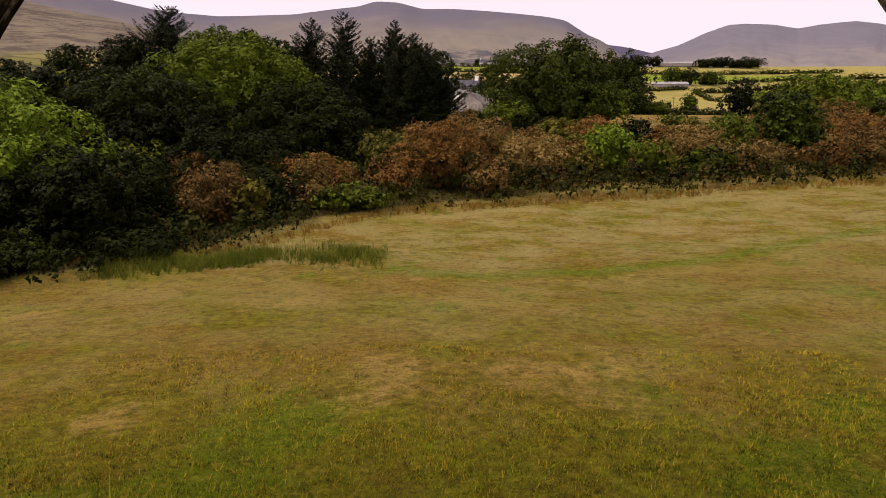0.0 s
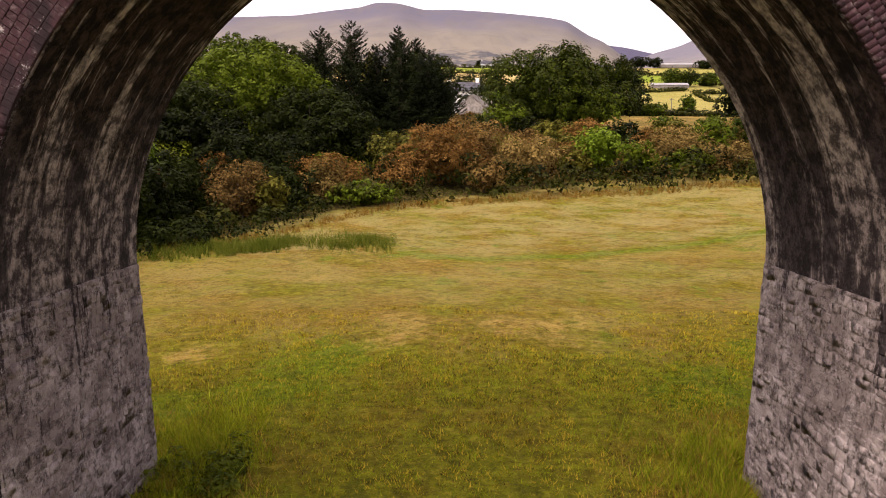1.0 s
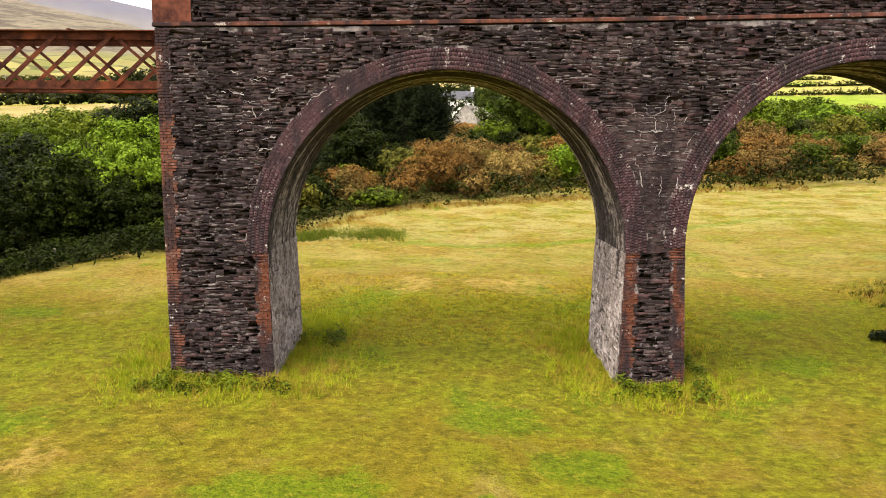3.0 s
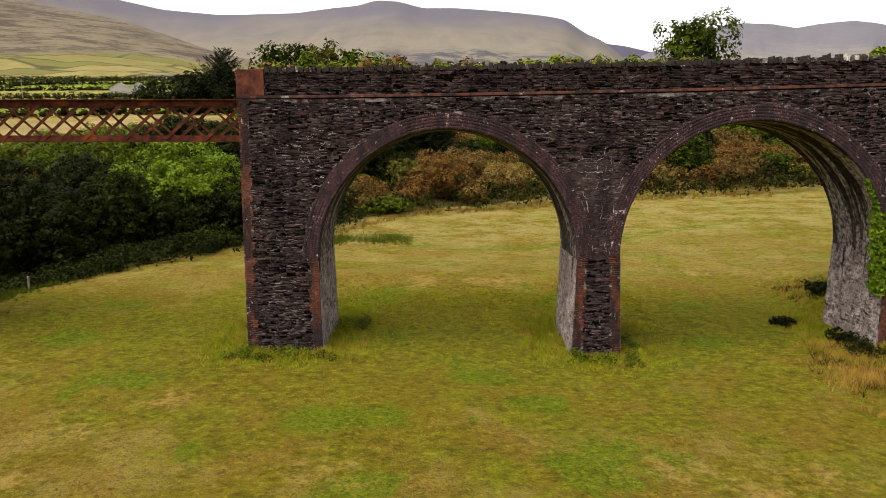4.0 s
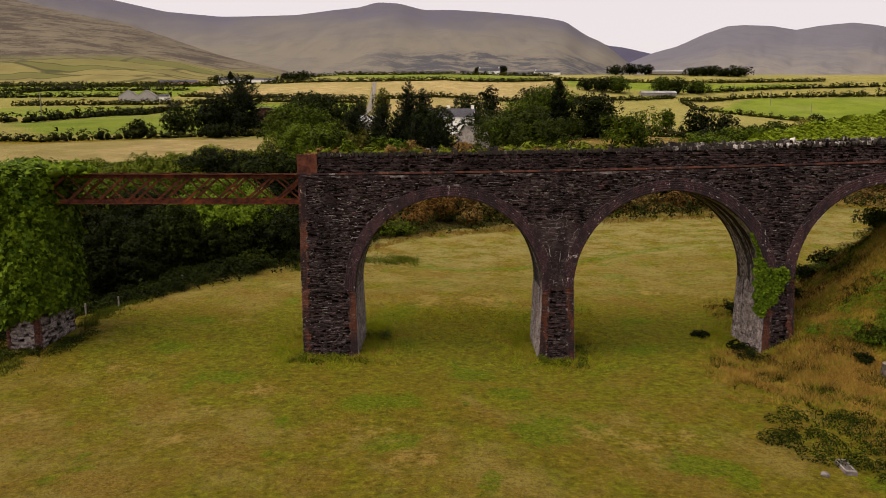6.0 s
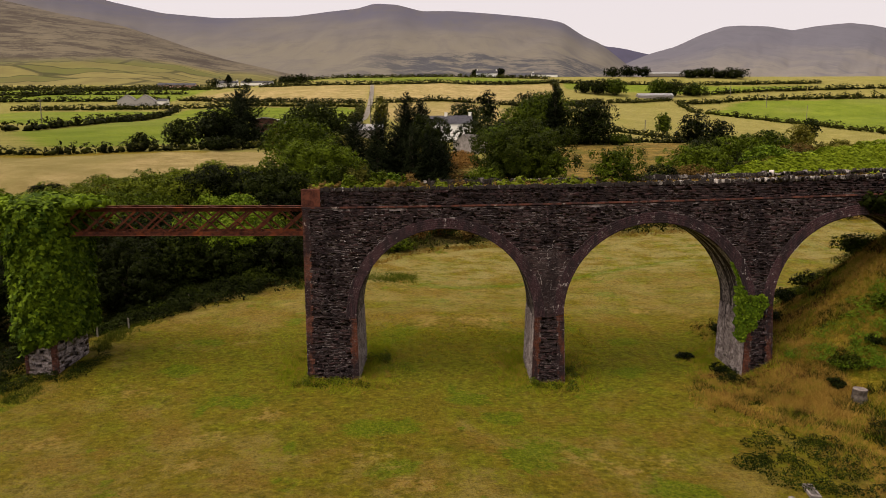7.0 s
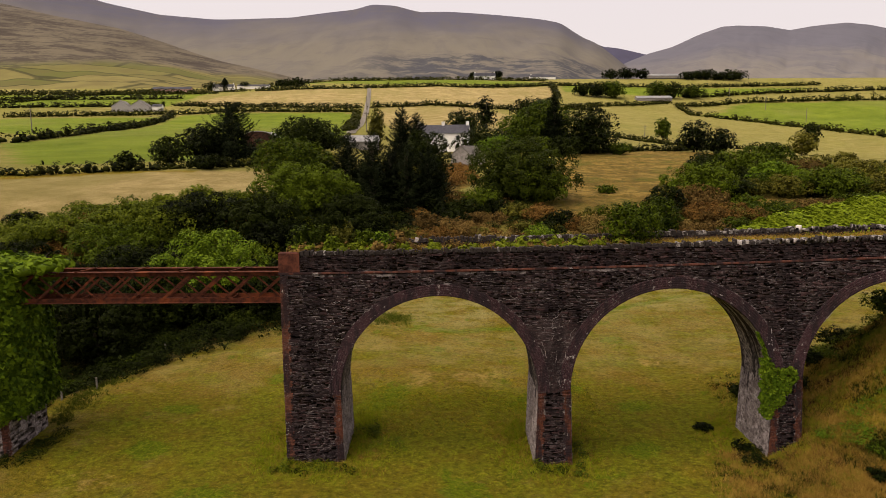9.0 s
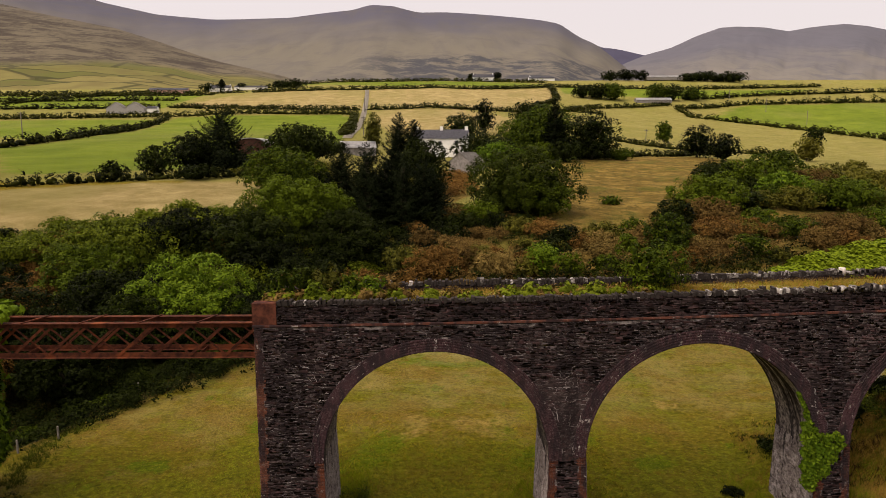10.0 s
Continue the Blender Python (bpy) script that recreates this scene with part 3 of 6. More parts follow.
# ridge, peak and pass: distance haze is mixed into the slope colours as blue-grey
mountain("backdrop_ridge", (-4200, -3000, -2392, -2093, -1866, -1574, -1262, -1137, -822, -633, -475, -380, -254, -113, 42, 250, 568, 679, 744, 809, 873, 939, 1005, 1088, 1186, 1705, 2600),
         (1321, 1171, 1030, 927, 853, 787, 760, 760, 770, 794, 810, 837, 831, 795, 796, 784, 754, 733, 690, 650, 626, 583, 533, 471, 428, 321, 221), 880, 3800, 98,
         mountain_material("hazed_heather_slope", (0.122, 0.110, 0.088), (0.070, 0.068, 0.090), (0.084, 0.078, 0.076), 330.0, 760.0, (0, 330.0, -350.0, (0.034, 0.037, 0.047)), plots=105.0), "long flat-topped mountain ridge of brown heather, haze blue-grey painted into its crest", 16, 3.1)
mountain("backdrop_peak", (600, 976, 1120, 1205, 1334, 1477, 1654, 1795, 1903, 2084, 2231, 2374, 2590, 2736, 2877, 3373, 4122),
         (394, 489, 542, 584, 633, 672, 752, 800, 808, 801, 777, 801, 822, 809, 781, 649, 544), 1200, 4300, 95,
         mountain_material("far_slope", (0.142, 0.130, 0.116), (0.094, 0.092, 0.110), (0.078, 0.079, 0.094), 250.0, 620.0), "rounded mountain across the gap, greyed by haze in its colour", 24, 8.7)
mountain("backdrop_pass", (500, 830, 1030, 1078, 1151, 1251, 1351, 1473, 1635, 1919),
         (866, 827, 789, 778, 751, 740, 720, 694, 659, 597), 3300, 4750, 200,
         mountain_material("hazed_pass_slope", (0.06, 0.058, 0.085), (0.056, 0.054, 0.085), (0.05, 0.048, 0.07), 300.0, 700.0), "far shoulder closing the pass, coloured blue-grey with distance haze", 40, 5.5)
mountain("backdrop_hill", (-2600, -1700, -1323, -1083, -963, -872, -718, -620, -558, -496, -434, -345, -269, -120),
         (659, 509, 422, 375, 348, 326, 296, 265, 243, 223, 209, 189, 159, 119), 690, 1500, 74,
         mountain_material("hill_slope", (0.108, 0.092, 0.062), (0.094, 0.080, 0.068), (0.042, 0.034, 0.028), 150.0, 420.0, None, 0.9, 165.0), "brown heather hillside above the fields", 12, 1.9)


# ---- pieces: stones and bricks ----
def block_shapes(count, inset, jitter, seed, rough=0.12, lip=-0.30):
    """Unit blocks with a worn front: x along the course, -y outward, z up."""
    r = np.random.default_rng(seed)
    shapes = []
    ring = np.array([(-0.5, -0.5), (0.5, -0.5), (0.5, 0.5), (-0.5, 0.5)])
    for _ in range(count):
        outer = ring + r.uniform(-jitter, jitter, (4, 2)) * 0.5
        inner = ring * (1 - 2 * inset) + r.uniform(-jitter, jitter, (4, 2))
        deep = [(a, 0.5, b) for a, b in ring] + [(a, lip + r.uniform(-0.03, 0.03), b) for a, b in outer]
        front = [(a, -0.5 + r.uniform(-rough, rough), b) for a, b in inner]
        faces = []
        for i in range(4):
            j = (i + 1) % 4
            faces += [(i, j, 4 + j, 4 + i), (4 + i, 4 + j, 8 + j, 8 + i)]
        faces.append((8, 9, 10, 11))
        shapes.append((np.array(deep + front), np.array(faces)))
    return shapes


RUBBLE = block_shapes(30, 0.04, 0.20, 11, 0.03, -0.485)
FLUSH = block_shapes(12, 0.05, 0.16, 13, 0.025, -0.47)
BRICKS = block_shapes(3, 0.05, 0.02, 12, 0.05, -0.40)
SHARED = {}


def lay(name, matrices, shapes, material, parent, single=0, rank=None, rest="masonry"):
    """Lays blocks: the first few by rank as objects of their own, the rest joined."""
    r = np.random.default_rng(len(matrices))
    pick = r.integers(0, len(shapes), len(matrices))
    order = np.argsort([rank(m) for m in matrices]) if rank else np.arange(len(matrices))
    chosen = set(order[:single].tolist())
    for i in chosen:
        key = (id(shapes), int(pick[i]), material.name)
        if key not in SHARED:
            SHARED[key] = mesh_from(name, shapes[pick[i]][0].tolist(), shapes[pick[i]][1].tolist(), material)
        ob = new(name, SHARED[key])
        ob.parent = parent
        ob.matrix_basis = Matrix(matrices[i].tolist())
    verts, quads, n = [], [], 0
    for i, m in enumerate(matrices):
        if i in chosen:
            continue
        v, q = shapes[pick[i]]
        verts.append(v @ m[:3, :3].T + m[:3, 3])
        quads.append(q + n)
        n += len(v)
    if verts:
        part(rest, array_mesh(rest, np.concatenate(verts), np.concatenate(quads), material), parent, kind="stuff")


def place(c, u, n, v, l, d, h):
    """The matrix of a block: centre of its front, along u, outward n, up v."""
    u, n, v = (np.asarray(a, float) for a in (u, n, v))
    m = np.eye(4)
    m[:3, 0], m[:3, 1], m[:3, 2] = u * l, -n * d, v * h
    m[:3, 3] = np.asarray(c, float) - n * d * 0.5 * 0.6
    return m


# ---- the viaduct ----
BATTER, BACK = 0.045, 3.9
X0, X1 = -8.5, 46.0
ARCHES = ((-0.13, 3.95, 5.28), (12.33, 4.13, 5.43), (24.6, 4.72, 5.28))
RINGW = 0.62


def string_z(x):
    u = np.clip(np.asarray(x, float) + 8.5, 0, 36)
    return 10.38 + 0.0095 * u + 0.00038 * u * u + 0.0369 * np.clip(np.asarray(x, float) - 27.5, 0, None)


def half(i, z):
    """Half the width of opening i at height z (nothing above its crown)."""
    xc, zc, r = ARCHES[i]
    if z <= zc:
        return r - 0.03 * (zc - z)
    return math.sqrt(max(r * r - (z - zc) ** 2, 0))


def ring_half(i, z):
    xc, zc, r = ARCHES[i]
    if z <= zc:
        return half(i, z) + 0.40
    q = (r + RINGW) ** 2 - (z - zc) ** 2
    return math.sqrt(q) if q > 0 else 0.0


def front(x, z, out=0.0):
    return np.array((x, BATTER * z - out, z))


viaduct = thing("viaduct", "disused dark stone railway viaduct of rubble with brick-ringed arches", "viaduct")
r_lay = np.random.default_rng(5)


def build_core():
    """The mass behind the facing: an elevation with the arches cut out, drawn through its depth."""
    pts = [(X0 + 0.12, -1.2)]
    pts += [(X0, string_z(X0) - 0.02)] + [(x, float(string_z(x)) - 0.02) for x in np.linspace(X0 + 2, X1, 24)]
    pts += [(X1, -1.2)]
    for i in (2, 1, 0):
        xc, zc, r = ARCHES[i]
        pts += [(xc + half(i, -1.2), -1.2)]
        pts += [(xc + r * math.cos(a), zc + r * math.sin(a)) for a in np.linspace(0, math.pi, 49)]
        pts += [(xc - half(i, -1.2), -1.2)]
    bm = bmesh.new()
    f = [bm.verts.new((x, BATTER * z - 0.016, z)) for x, z in pts]
    b = [bm.verts.new((x, BACK, z)) for x, z in pts]
    n = len(pts)
    faces = [bm.faces.new(f), bm.faces.new(b[::-1])]
    for i in range(n):
        j = (i + 1) % n
        faces.append(bm.faces.new((f[i], b[i], b[j], f[j])))
    bmesh.ops.recalc_face_normals(bm, faces=bm.faces)
    bmesh.ops.triangulate(bm, faces=faces[:2])
    return part_bm("wall_core", bm, MORTAR, viaduct, "dark mortared core of the spandrels")


def build_soffit(i):
    """The lining of one barrel, with coordinates along the curve and through the depth."""
    xc, zc, r = ARCHES[i]
    bm = bmesh.new()
    uv = bm.loops.layers.uv.new("UVMap")
    rows = []
    for k in range(65):
        a = math.pi * k / 64
        row = []
        for y in np.linspace(0.0, 1.0, 9):
            rr = r - 0.012
            x, z = xc - rr * math.cos(a), zc + rr * math.sin(a)
            y0 = BATTER * z + 0.02
            row.append((bm.verts.new((x, y0 + (BACK + 0.01 - y0) * y, z)), a * r, y * 3.8))
        rows.append(row)
    for p, q in zip(rows, rows[1:]):
        for k in range(8):
            quad = (p[k], p[k + 1], q[k + 1], q[k])
            face = bm.faces.new([v[0] for v in quad])
            face.smooth = True
            for loop, v in zip(face.loops, quad):
                loop[uv].uv = (v[1] + i * 7.3, v[2] + i * 3.1)
    return part_bm("soffit", bm, SOFFIT, viaduct, "sooty brick barrel streaked with lime")


def front_matrices():
    """Rubble courses of the near face, in the gaps that rings and quoins leave."""
    out = []
    z = -0.6
    while z < 13.2:
        h = r_lay.uniform(0.05, 0.13)
        zm = z + h / 2
        spans = [(X0 + (0.42 if zm < 10.3 else 1.1), X1)]
        for i, (xc, zc, r) in enumerate(ARCHES):
            w = ring_half(i, zm)
            if w > 0:
                lead = r_lay.uniform(-0.03, 0.06)
                spans = [s for a, b in spans for s in ((a, min(b, xc - w - lead)), (max(a, xc + w + lead), b)) if s[1] - s[0] > 0.08]
        for a, b in spans:
            x = a
            while x < b - 0.04:
                l = min(r_lay.choice((0.11, 0.16, 0.21, 0.28, 0.38)) * r_lay.uniform(0.8, 1.3) * (1.2 if h > 0.1 else 0.9), b - x)
                if b - x - l < 0.1:
                    l = b - x
                xm = x + l / 2
                s = float(string_z(xm))
                ok = zm + h / 2 < s - 0.03 or s + 0.14 < zm - h / 2 + 0.03 and zm + h / 2 < s + 1.12
                if ok and xm < 34.5:
                    skew = r_lay.normal(0, 0.05)
                    u = (math.cos(skew), 0, math.sin(skew))
                    wob = 0.035 * math.sin(1.7 * xm + 2.1 * zm) + 0.025 * math.sin(4.3 * xm - 3.7 * zm) + r_lay.normal(0, 0.012)
                    d = r_lay.uniform(0.12, 0.17)
                    c = front(xm, min(zm + wob, s - 0.05) if zm < s else zm, r_lay.uniform(0.020, 0.036) + (0.012 if r_lay.random() < 0.1 else 0.0) - 0.2 * d)
                    out.append(place(c, u, (0, -1, BATTER), (0, BATTER, 1), l - 0.012, d, (h - 0.012) * r_lay.choice((0.8, 0.95, 1.0, 1.0, 1.1, 1.25))))
                x += l
        z += h
    return out


def ring_matrices(i):
    """Header bricks of one arch ring, and the brick jamb that carries it below the springing."""
    xc, zc, r = ARCHES[i]
    out = []
    for row in range(5):
        rr = r + 0.124 * (row + 0.5)
        n = int(math.pi * (r + 0.3) / 0.081)
        for k in range(n):
            a = math.pi * (k + 0.5 + 0.5 * (row % 2)) / n
            if a > math.pi:
                continue
            u = np.array((math.cos(a), BATTER * math.sin(a), math.sin(a)))
            t = np.array((-math.sin(a), BATTER * math.cos(a), math.cos(a)))
            c = front(xc + rr * math.cos(a), zc + rr * math.sin(a), 0.03 + r_lay.uniform(-0.004, 0.006))
            out.append(place(c, u, (0, -1, BATTER), t, 0.122, 0.12, 0.078))
    return out


def quoin_matrices(edge, side, z0, z1, wide, step=0.081):
    """Brick quoins in courses that step in and out, against an edge x(z); side points into the wall."""
    out = []
    k, z = 0, z0
    while z < z1:
        w = wide + (0.11 if (k // 4) % 2 else 0.0)
        x = 0.0
        first = 0.11 if k % 2 else 0.22
        while x < w - 0.03:
            l = min(first if x == 0 else 0.22, w - x)
            c = front(edge(z) + side * (x + l / 2), z + step / 2, 0.02 + r_lay.uniform(-0.008, 0.012))
            out.append(place(c, (1, 0, 0), (0, -1, BATTER), (0, BATTER, 1), l - 0.01, 0.12, step - 0.011))
            x += l
        z += step
        k += 1
    return out


def reveal_matrices(i, side):
    """Rubble of the jamb under one end of a barrel; side -1 faces +x."""
    xc, zc, r = ARCHES[i]
    out = []
    z = -0.6
    lean = 0.03
    while z < zc - 0.02:
        h = min(r_lay.uniform(0.08, 0.17), zc - z)
        y = BATTER * z + 0.05
        while y < BACK - 0.02:
            l = min(r_lay.uniform(0.10, 0.30), BACK - y)
            x = xc + side * (half(i, z + h / 2) - 0.016)
            n = np.array((-side, 0, -lean))
            c = np.array((x, y + l / 2, z + h / 2 + r_lay.normal(0, 0.012))) + n * r_lay.uniform(-0.022, 0.008)
            out.append(place(c, (0, side * 1.0, 0), n, (-side * lean * -1, 0, 1), l * r_lay.uniform(0.85, 1.05), 0.14, h * r_lay.uniform(0.8, 1.1)))
            y += l
        z += h
    return out


build_core()
for i in range(3):
    build_soffit(i)
near = lambda x, z: (lambda m: (m[0, 3] - x) ** 2 + (m[2, 3] - z) ** 2)
facing = part("facing", None, viaduct, "coursed dark rubble facing with pale lime blooms")
lay("stone", front_matrices(), RUBBLE, STONE, facing, 300, near(5.9, 6.0))
for i in range(3):
    ring = part("arch_ring", None, viaduct, "purple brick arch ring")
    lay("brick", ring_matrices(i), BRICKS, RING, ring, 280 if i == 0 else 40, near(-3.7, 8.0) if i == 0 else near(8.4, 8.0))
    xc, zc, r = ARCHES[i]
    for side in (-1, 1):
        if i == 2 and side == 1:
            continue
        ground_z = -0.5 if not (i == 1 and side == 1 or i == 2) else 0.2
        jamb = part("jamb", None, viaduct, "red brick quoins of the pier")
        edge = lambda z, i=i, xc=xc, side=side: xc + side * half(i, z)
        lay("brick", quoin_matrices(edge, side, ground_z, zc, 0.36), BRICKS, QUOIN, jamb, 90, near(xc + side * 5.3, 2.0))
        reveal = part("reveal", None, viaduct, "grey limed rubble inside the arch")
        bm = bmesh.new()
        x_at = lambda z: xc + side * (half(i, z) - 0.030)
        quad = [(x_at(-0.6), BATTER * -0.6 + 0.04, -0.6), (x_at(-0.6), BACK + 0.006, -0.6), (x_at(zc), BACK + 0.006, zc), (x_at(zc), BATTER * zc + 0.04, zc)]
        near_face = [bm.verts.new(p) for p in quad]
        far_face = [bm.verts.new((p[0] + side * 0.05, p[1], p[2])) for p in quad]
        bm.faces.new(near_face), bm.faces.new(far_face[::-1])
        for k in range(4):
            bm.faces.new((near_face[k], far_face[k], far_face[(k + 1) % 4], near_face[(k + 1) % 4]))
        bmesh.ops.recalc_face_normals(bm, faces=bm.faces)
        part_bm("pointing", bm, REVEAL, reveal, "pale lime pointing")
        lay("stone", reveal_matrices(i, side), FLUSH, REVEAL, reveal, 120 if i == 0 else 30, near(xc + side * 5.3, 2.5))
corner = part("corner", None, viaduct, "orange-red brick corner of the end pier")
edge_left = lambda z: X0 + 0.012 * (10 - min(z, 10))
lay("brick", quoin_matrices(edge_left, 1, -0.5, 10.35, 0.36), BRICKS, CORNER, corner, 200, near(-8.3, 8.0))
# the end wall of the pier under the girders
end_wall = part("end_wall", None, viaduct)
side_stones = []
z = -0.6
while z < 8.6:
    h = r_lay.uniform(0.08, 0.16)
    y = BATTER * z + 0.1
    while y < BACK - 0.05:
        l = min(r_lay.uniform(0.2, 0.55), BACK - y)
        c = (X0 + 0.012 * (10 - z) - 0.01 + r_lay.uniform(-0.01, 0.02), y + l / 2, z + h / 2)
        side_stones.append(place(c, (0, -1, 0), (-1, 0, 0), (0, 0, 1), l - 0.014, 0.14, h - 0.014))
        y += l
    z += h
lay("stone", side_stones, RUBBLE, STONE, end_wall)


def build_band(name, material, z_lo, z_hi, out, y_back, label, x0=X0 - 0.05, x1=X1, steps=60, rough=0.0):
    """A band that follows the gradient of the deck along the near face."""
    bm = bmesh.new()
    rings = []
    r = random.Random(3)
    for x in np.linspace(x0, x1, steps):
        s = float(string_z(x))
        yf = BATTER * s - out
        j = r.uniform(-rough, rough)
        rings.append([bm.verts.new((x, yf + 0.012 + j, s + z_lo)), bm.verts.new((x, yf + j, s + z_lo + 0.012)), bm.verts.new((x, yf + j, s + z_hi - 0.012)),
                      bm.verts.new((x, yf + 0.012, s + z_hi)), bm.verts.new((x, y_back, s + z_hi)), bm.verts.new((x, y_back, s + z_lo))])
    for a, b in zip(rings, rings[1:]):
        for k in range(6):
            bm.faces.new((a[k], a[(k + 1) % 6], b[(k + 1) % 6], b[k]))
    bm.faces.new(rings[0][::-1])
    bm.faces.new(rings[-1])
    bmesh.ops.recalc_face_normals(bm, faces=bm.faces)
    return part_bm(name, bm, material, viaduct, label)


STRING = brick_material("string_brick", (0.045, 0.017, 0.014), (0.15, 0.055, 0.036), 0.9)
build_band("string_course", STRING, 0.02, 0.13, 0.07, 0.7, "projecting red-brown brick string course", steps=160, rough=0.008)
build_band("parapet_core", MORTAR, 0.13, 1.04, -0.032, 0.98, "", x0=X0 + 0.02)
build_band("end_pillar", plain("rust_stained_brick", (0.030, 0.012, 0.010), (0.13, 0.045, 0.028), 2.2), 0.132, 1.16, 0.03, 1.02, "rust-stained brick end block of the parapet", x0=X0 - 0.04, x1=X0 + 1.06, steps=6)


def build_back_parapet():
    bm = bmesh.new()
    r = random.Random(8)
    rings = []
    for x in np.linspace(X0 + 0.3, X1, 90):
        s = float(string_z(x))
        t = s + 1.22 + r.uniform(-0.06, 0.06)
        rings.append([bm.verts.new((x, y, z)) for y, z in ((3.45, s - 0.2), (3.45, t), (3.92, t), (3.92, s - 0.2))])
    for a, b in zip(rings, rings[1:]):
        for k in range(4):
            bm.faces.new((a[k], a[(k + 1) % 4], b[(k + 1) % 4], b[k]))
    bmesh.ops.recalc_face_normals(bm, faces=bm.faces)
    return part_bm("back_parapet", bm, STONE, viaduct, "far rubble parapet")


build_back_parapet()


def coping(y, z_of, x0, x1, seed, name):
    """Rough stones set on edge along a parapet."""
    r = np.random.default_rng(seed)
    row = part(name, None, viaduct, "rough upright coping stones white with lichen")
    out = []
    x = x0
    while x < x1:
        l = r.uniform(0.08, 0.22)
        h = r.uniform(0.12, 0.27) * (1.35 if r.random() < 0.2 else 1)
        lean = r.normal(0, 0.12)
        yy = y(x) + r.normal(0, 0.05)
        out.append(place((x + l / 2, yy - 0.2, z_of(x) + h * 0.32), (math.cos(lean), 0, math.sin(lean)), (0, -1, 0), (-math.sin(lean), 0, math.cos(lean)), l * 0.9, r.uniform(0.3, 0.46), h))
        x += l + r.uniform(-0.01, 0.05)
    lay("coping_stone", out, RUBBLE, COPING, row, 150, near(-2, 11.5))


coping(lambda x: BATTER * string_z(x) + 0.26, lambda x: float(string_z(x)) + 1.06, X0 + 1.1, 35, 21, "coping")
coping(lambda x: 3.7, lambda x: float(string_z(x)) + 1.26, X0 + 3.0, 35, 22, "back_coping")


def build_deck():
    bm = bmesh.new()
    rows = []
    for x in np.linspace(X0 + 0.1, X1, 70):
        s = float(string_z(x))
        rows.append([bm.verts.new((x, y, s + 0.90 + 0.08 * math.sin(x * 0.9 + y * 2.3))) for y in np.linspace(0.95, 3.5, 7)])
    for a, b in zip(rows, rows[1:]):
        for k in range(6):
            bm.faces.new((a[k], b[k], b[k + 1], a[k + 1])).smooth = True
    return part_bm("deck_turf", bm, plain("deck_grass", (0.09, 0.10, 0.02), (0.28, 0.22, 0.08), 1.6), viaduct, "grass-grown trackbed between the parapets")


build_deck()


def lime_streak(points, width, seed):
    """A branch of white lime bloom that lies on the near face."""
    r = random.Random(seed)
    bm = bmesh.new()
    line = []
    for (xa, za), (xb, zb) in zip(points, points[1:]):
        for k in range(5):
            t = k / 5
            line.append((xa + (xb - xa) * t + r.uniform(-0.03, 0.03), za + (zb - za) * t + r.uniform(-0.03, 0.03)))
    line.append(points[-1])
    last = None
    for k, (x, z) in enumerate(line):
        a = line[min(k + 1, len(line) - 1)]
        b = line[max(k - 1, 0)]
        dx, dz = a[0] - b[0], a[1] - b[1]
        d = math.hypot(dx, dz) or 1
        w = width * 0.5 * r.uniform(0.2, 1.0) * (0.4 + 0.6 * math.sin(math.pi * (k + 0.5) / len(line)))
        pair = [bm.verts.new(front(x - dz / d * w * s, z + dx / d * w * s, 0.052)) for s in (-0.5, 0.5)]
        if last and r.random() < 0.86:
            bm.faces.new((last[0], last[1], pair[1], pair[0]))
        last = pair
    bmesh.ops.solidify(bm, geom=bm.faces[:], thickness=0.02)
    return part_bm("lime_streak", bm, LIME, viaduct, "white lime bloom on the stones")


lime_streak(((6.27, 8.55), (6.17, 8.43), (6.16, 8.1), (5.87, 7.97), (5.1, 7.97)), 0.045, 1)
lime_streak(((5.87, 7.97), (5.88, 7.68), (5.99, 7.14), (5.87, 6.92), (6.09, 6.76), (6.38, 6.93)), 0.06, 2)
lime_streak(((5.08, 7.5), (5.63, 7.51), (5.89, 7.5), (6.44, 7.56)), 0.09, 3)
lime_streak(((5.14, 7.97), (5.35, 8.06)), 0.04, 4)
lime_streak(((5.27, 6.76), (5.46, 6.42), (5.63, 5.73)), 0.08, 5)
lime_streak(((5.91, 6.88), (5.66, 6.8), (5.4, 6.84)), 0.04, 6)
lime_streak(((6.77, 6.93), (6.92, 7.26), (7.07, 7.47)), 0.05, 7)
lime_streak(((6.46, 8.1), (6.43, 7.81), (6.5, 7.56)), 0.035, 8)
lime_streak(((6.73, 7.77), (6.82, 7.93)), 0.07, 16)
lime_streak(((6.1, 6.2), (6.12, 5.9), (6.08, 5.6)), 0.05, 17)
lime_streak(((6.6, 6.3), (6.58, 5.9), (6.5, 5.4)), 0.06, 18)
lime_streak(((5.5, 7.5), (5.45, 7.3), (5.3, 7.2)), 0.035, 19)
lime_streak(((6.2, 7.53), (6.25, 7.7), (6.2, 7.8)), 0.035, 20)
lime_streak(((5.95, 7.3), (6.2, 7.22), (6.5, 7.25)), 0.035, 21)
lime_streak(((5.65, 7.97), (5.6, 8.15), (5.5, 8.2)), 0.03, 22)
lime_streak(((5.9, 7.8), (5.65, 7.75), (5.3, 7.78)), 0.035, 23)
lime_streak(((-4.1, 8.35), (-3.7, 8.6), (-3.35, 8.75)), 0.08, 9)
lime_streak(((-4.3, 8.1), (-4.1, 8.35)), 0.06, 10)
lime_streak(((-3.9, 7.95), (-3.3, 8.35)), 0.07, 11)
lime_streak(((8.15, 7.7), (8.3, 8.05), (8.6, 8.35)), 0.10, 12)
lime_streak(((20.3, 7.75), (20.6, 8.15), (20.85, 8.4)), 0.10, 13)
lime_streak(((17.5, 7.4), (17.55, 6.9), (17.6, 6.4)), 0.16, 14)
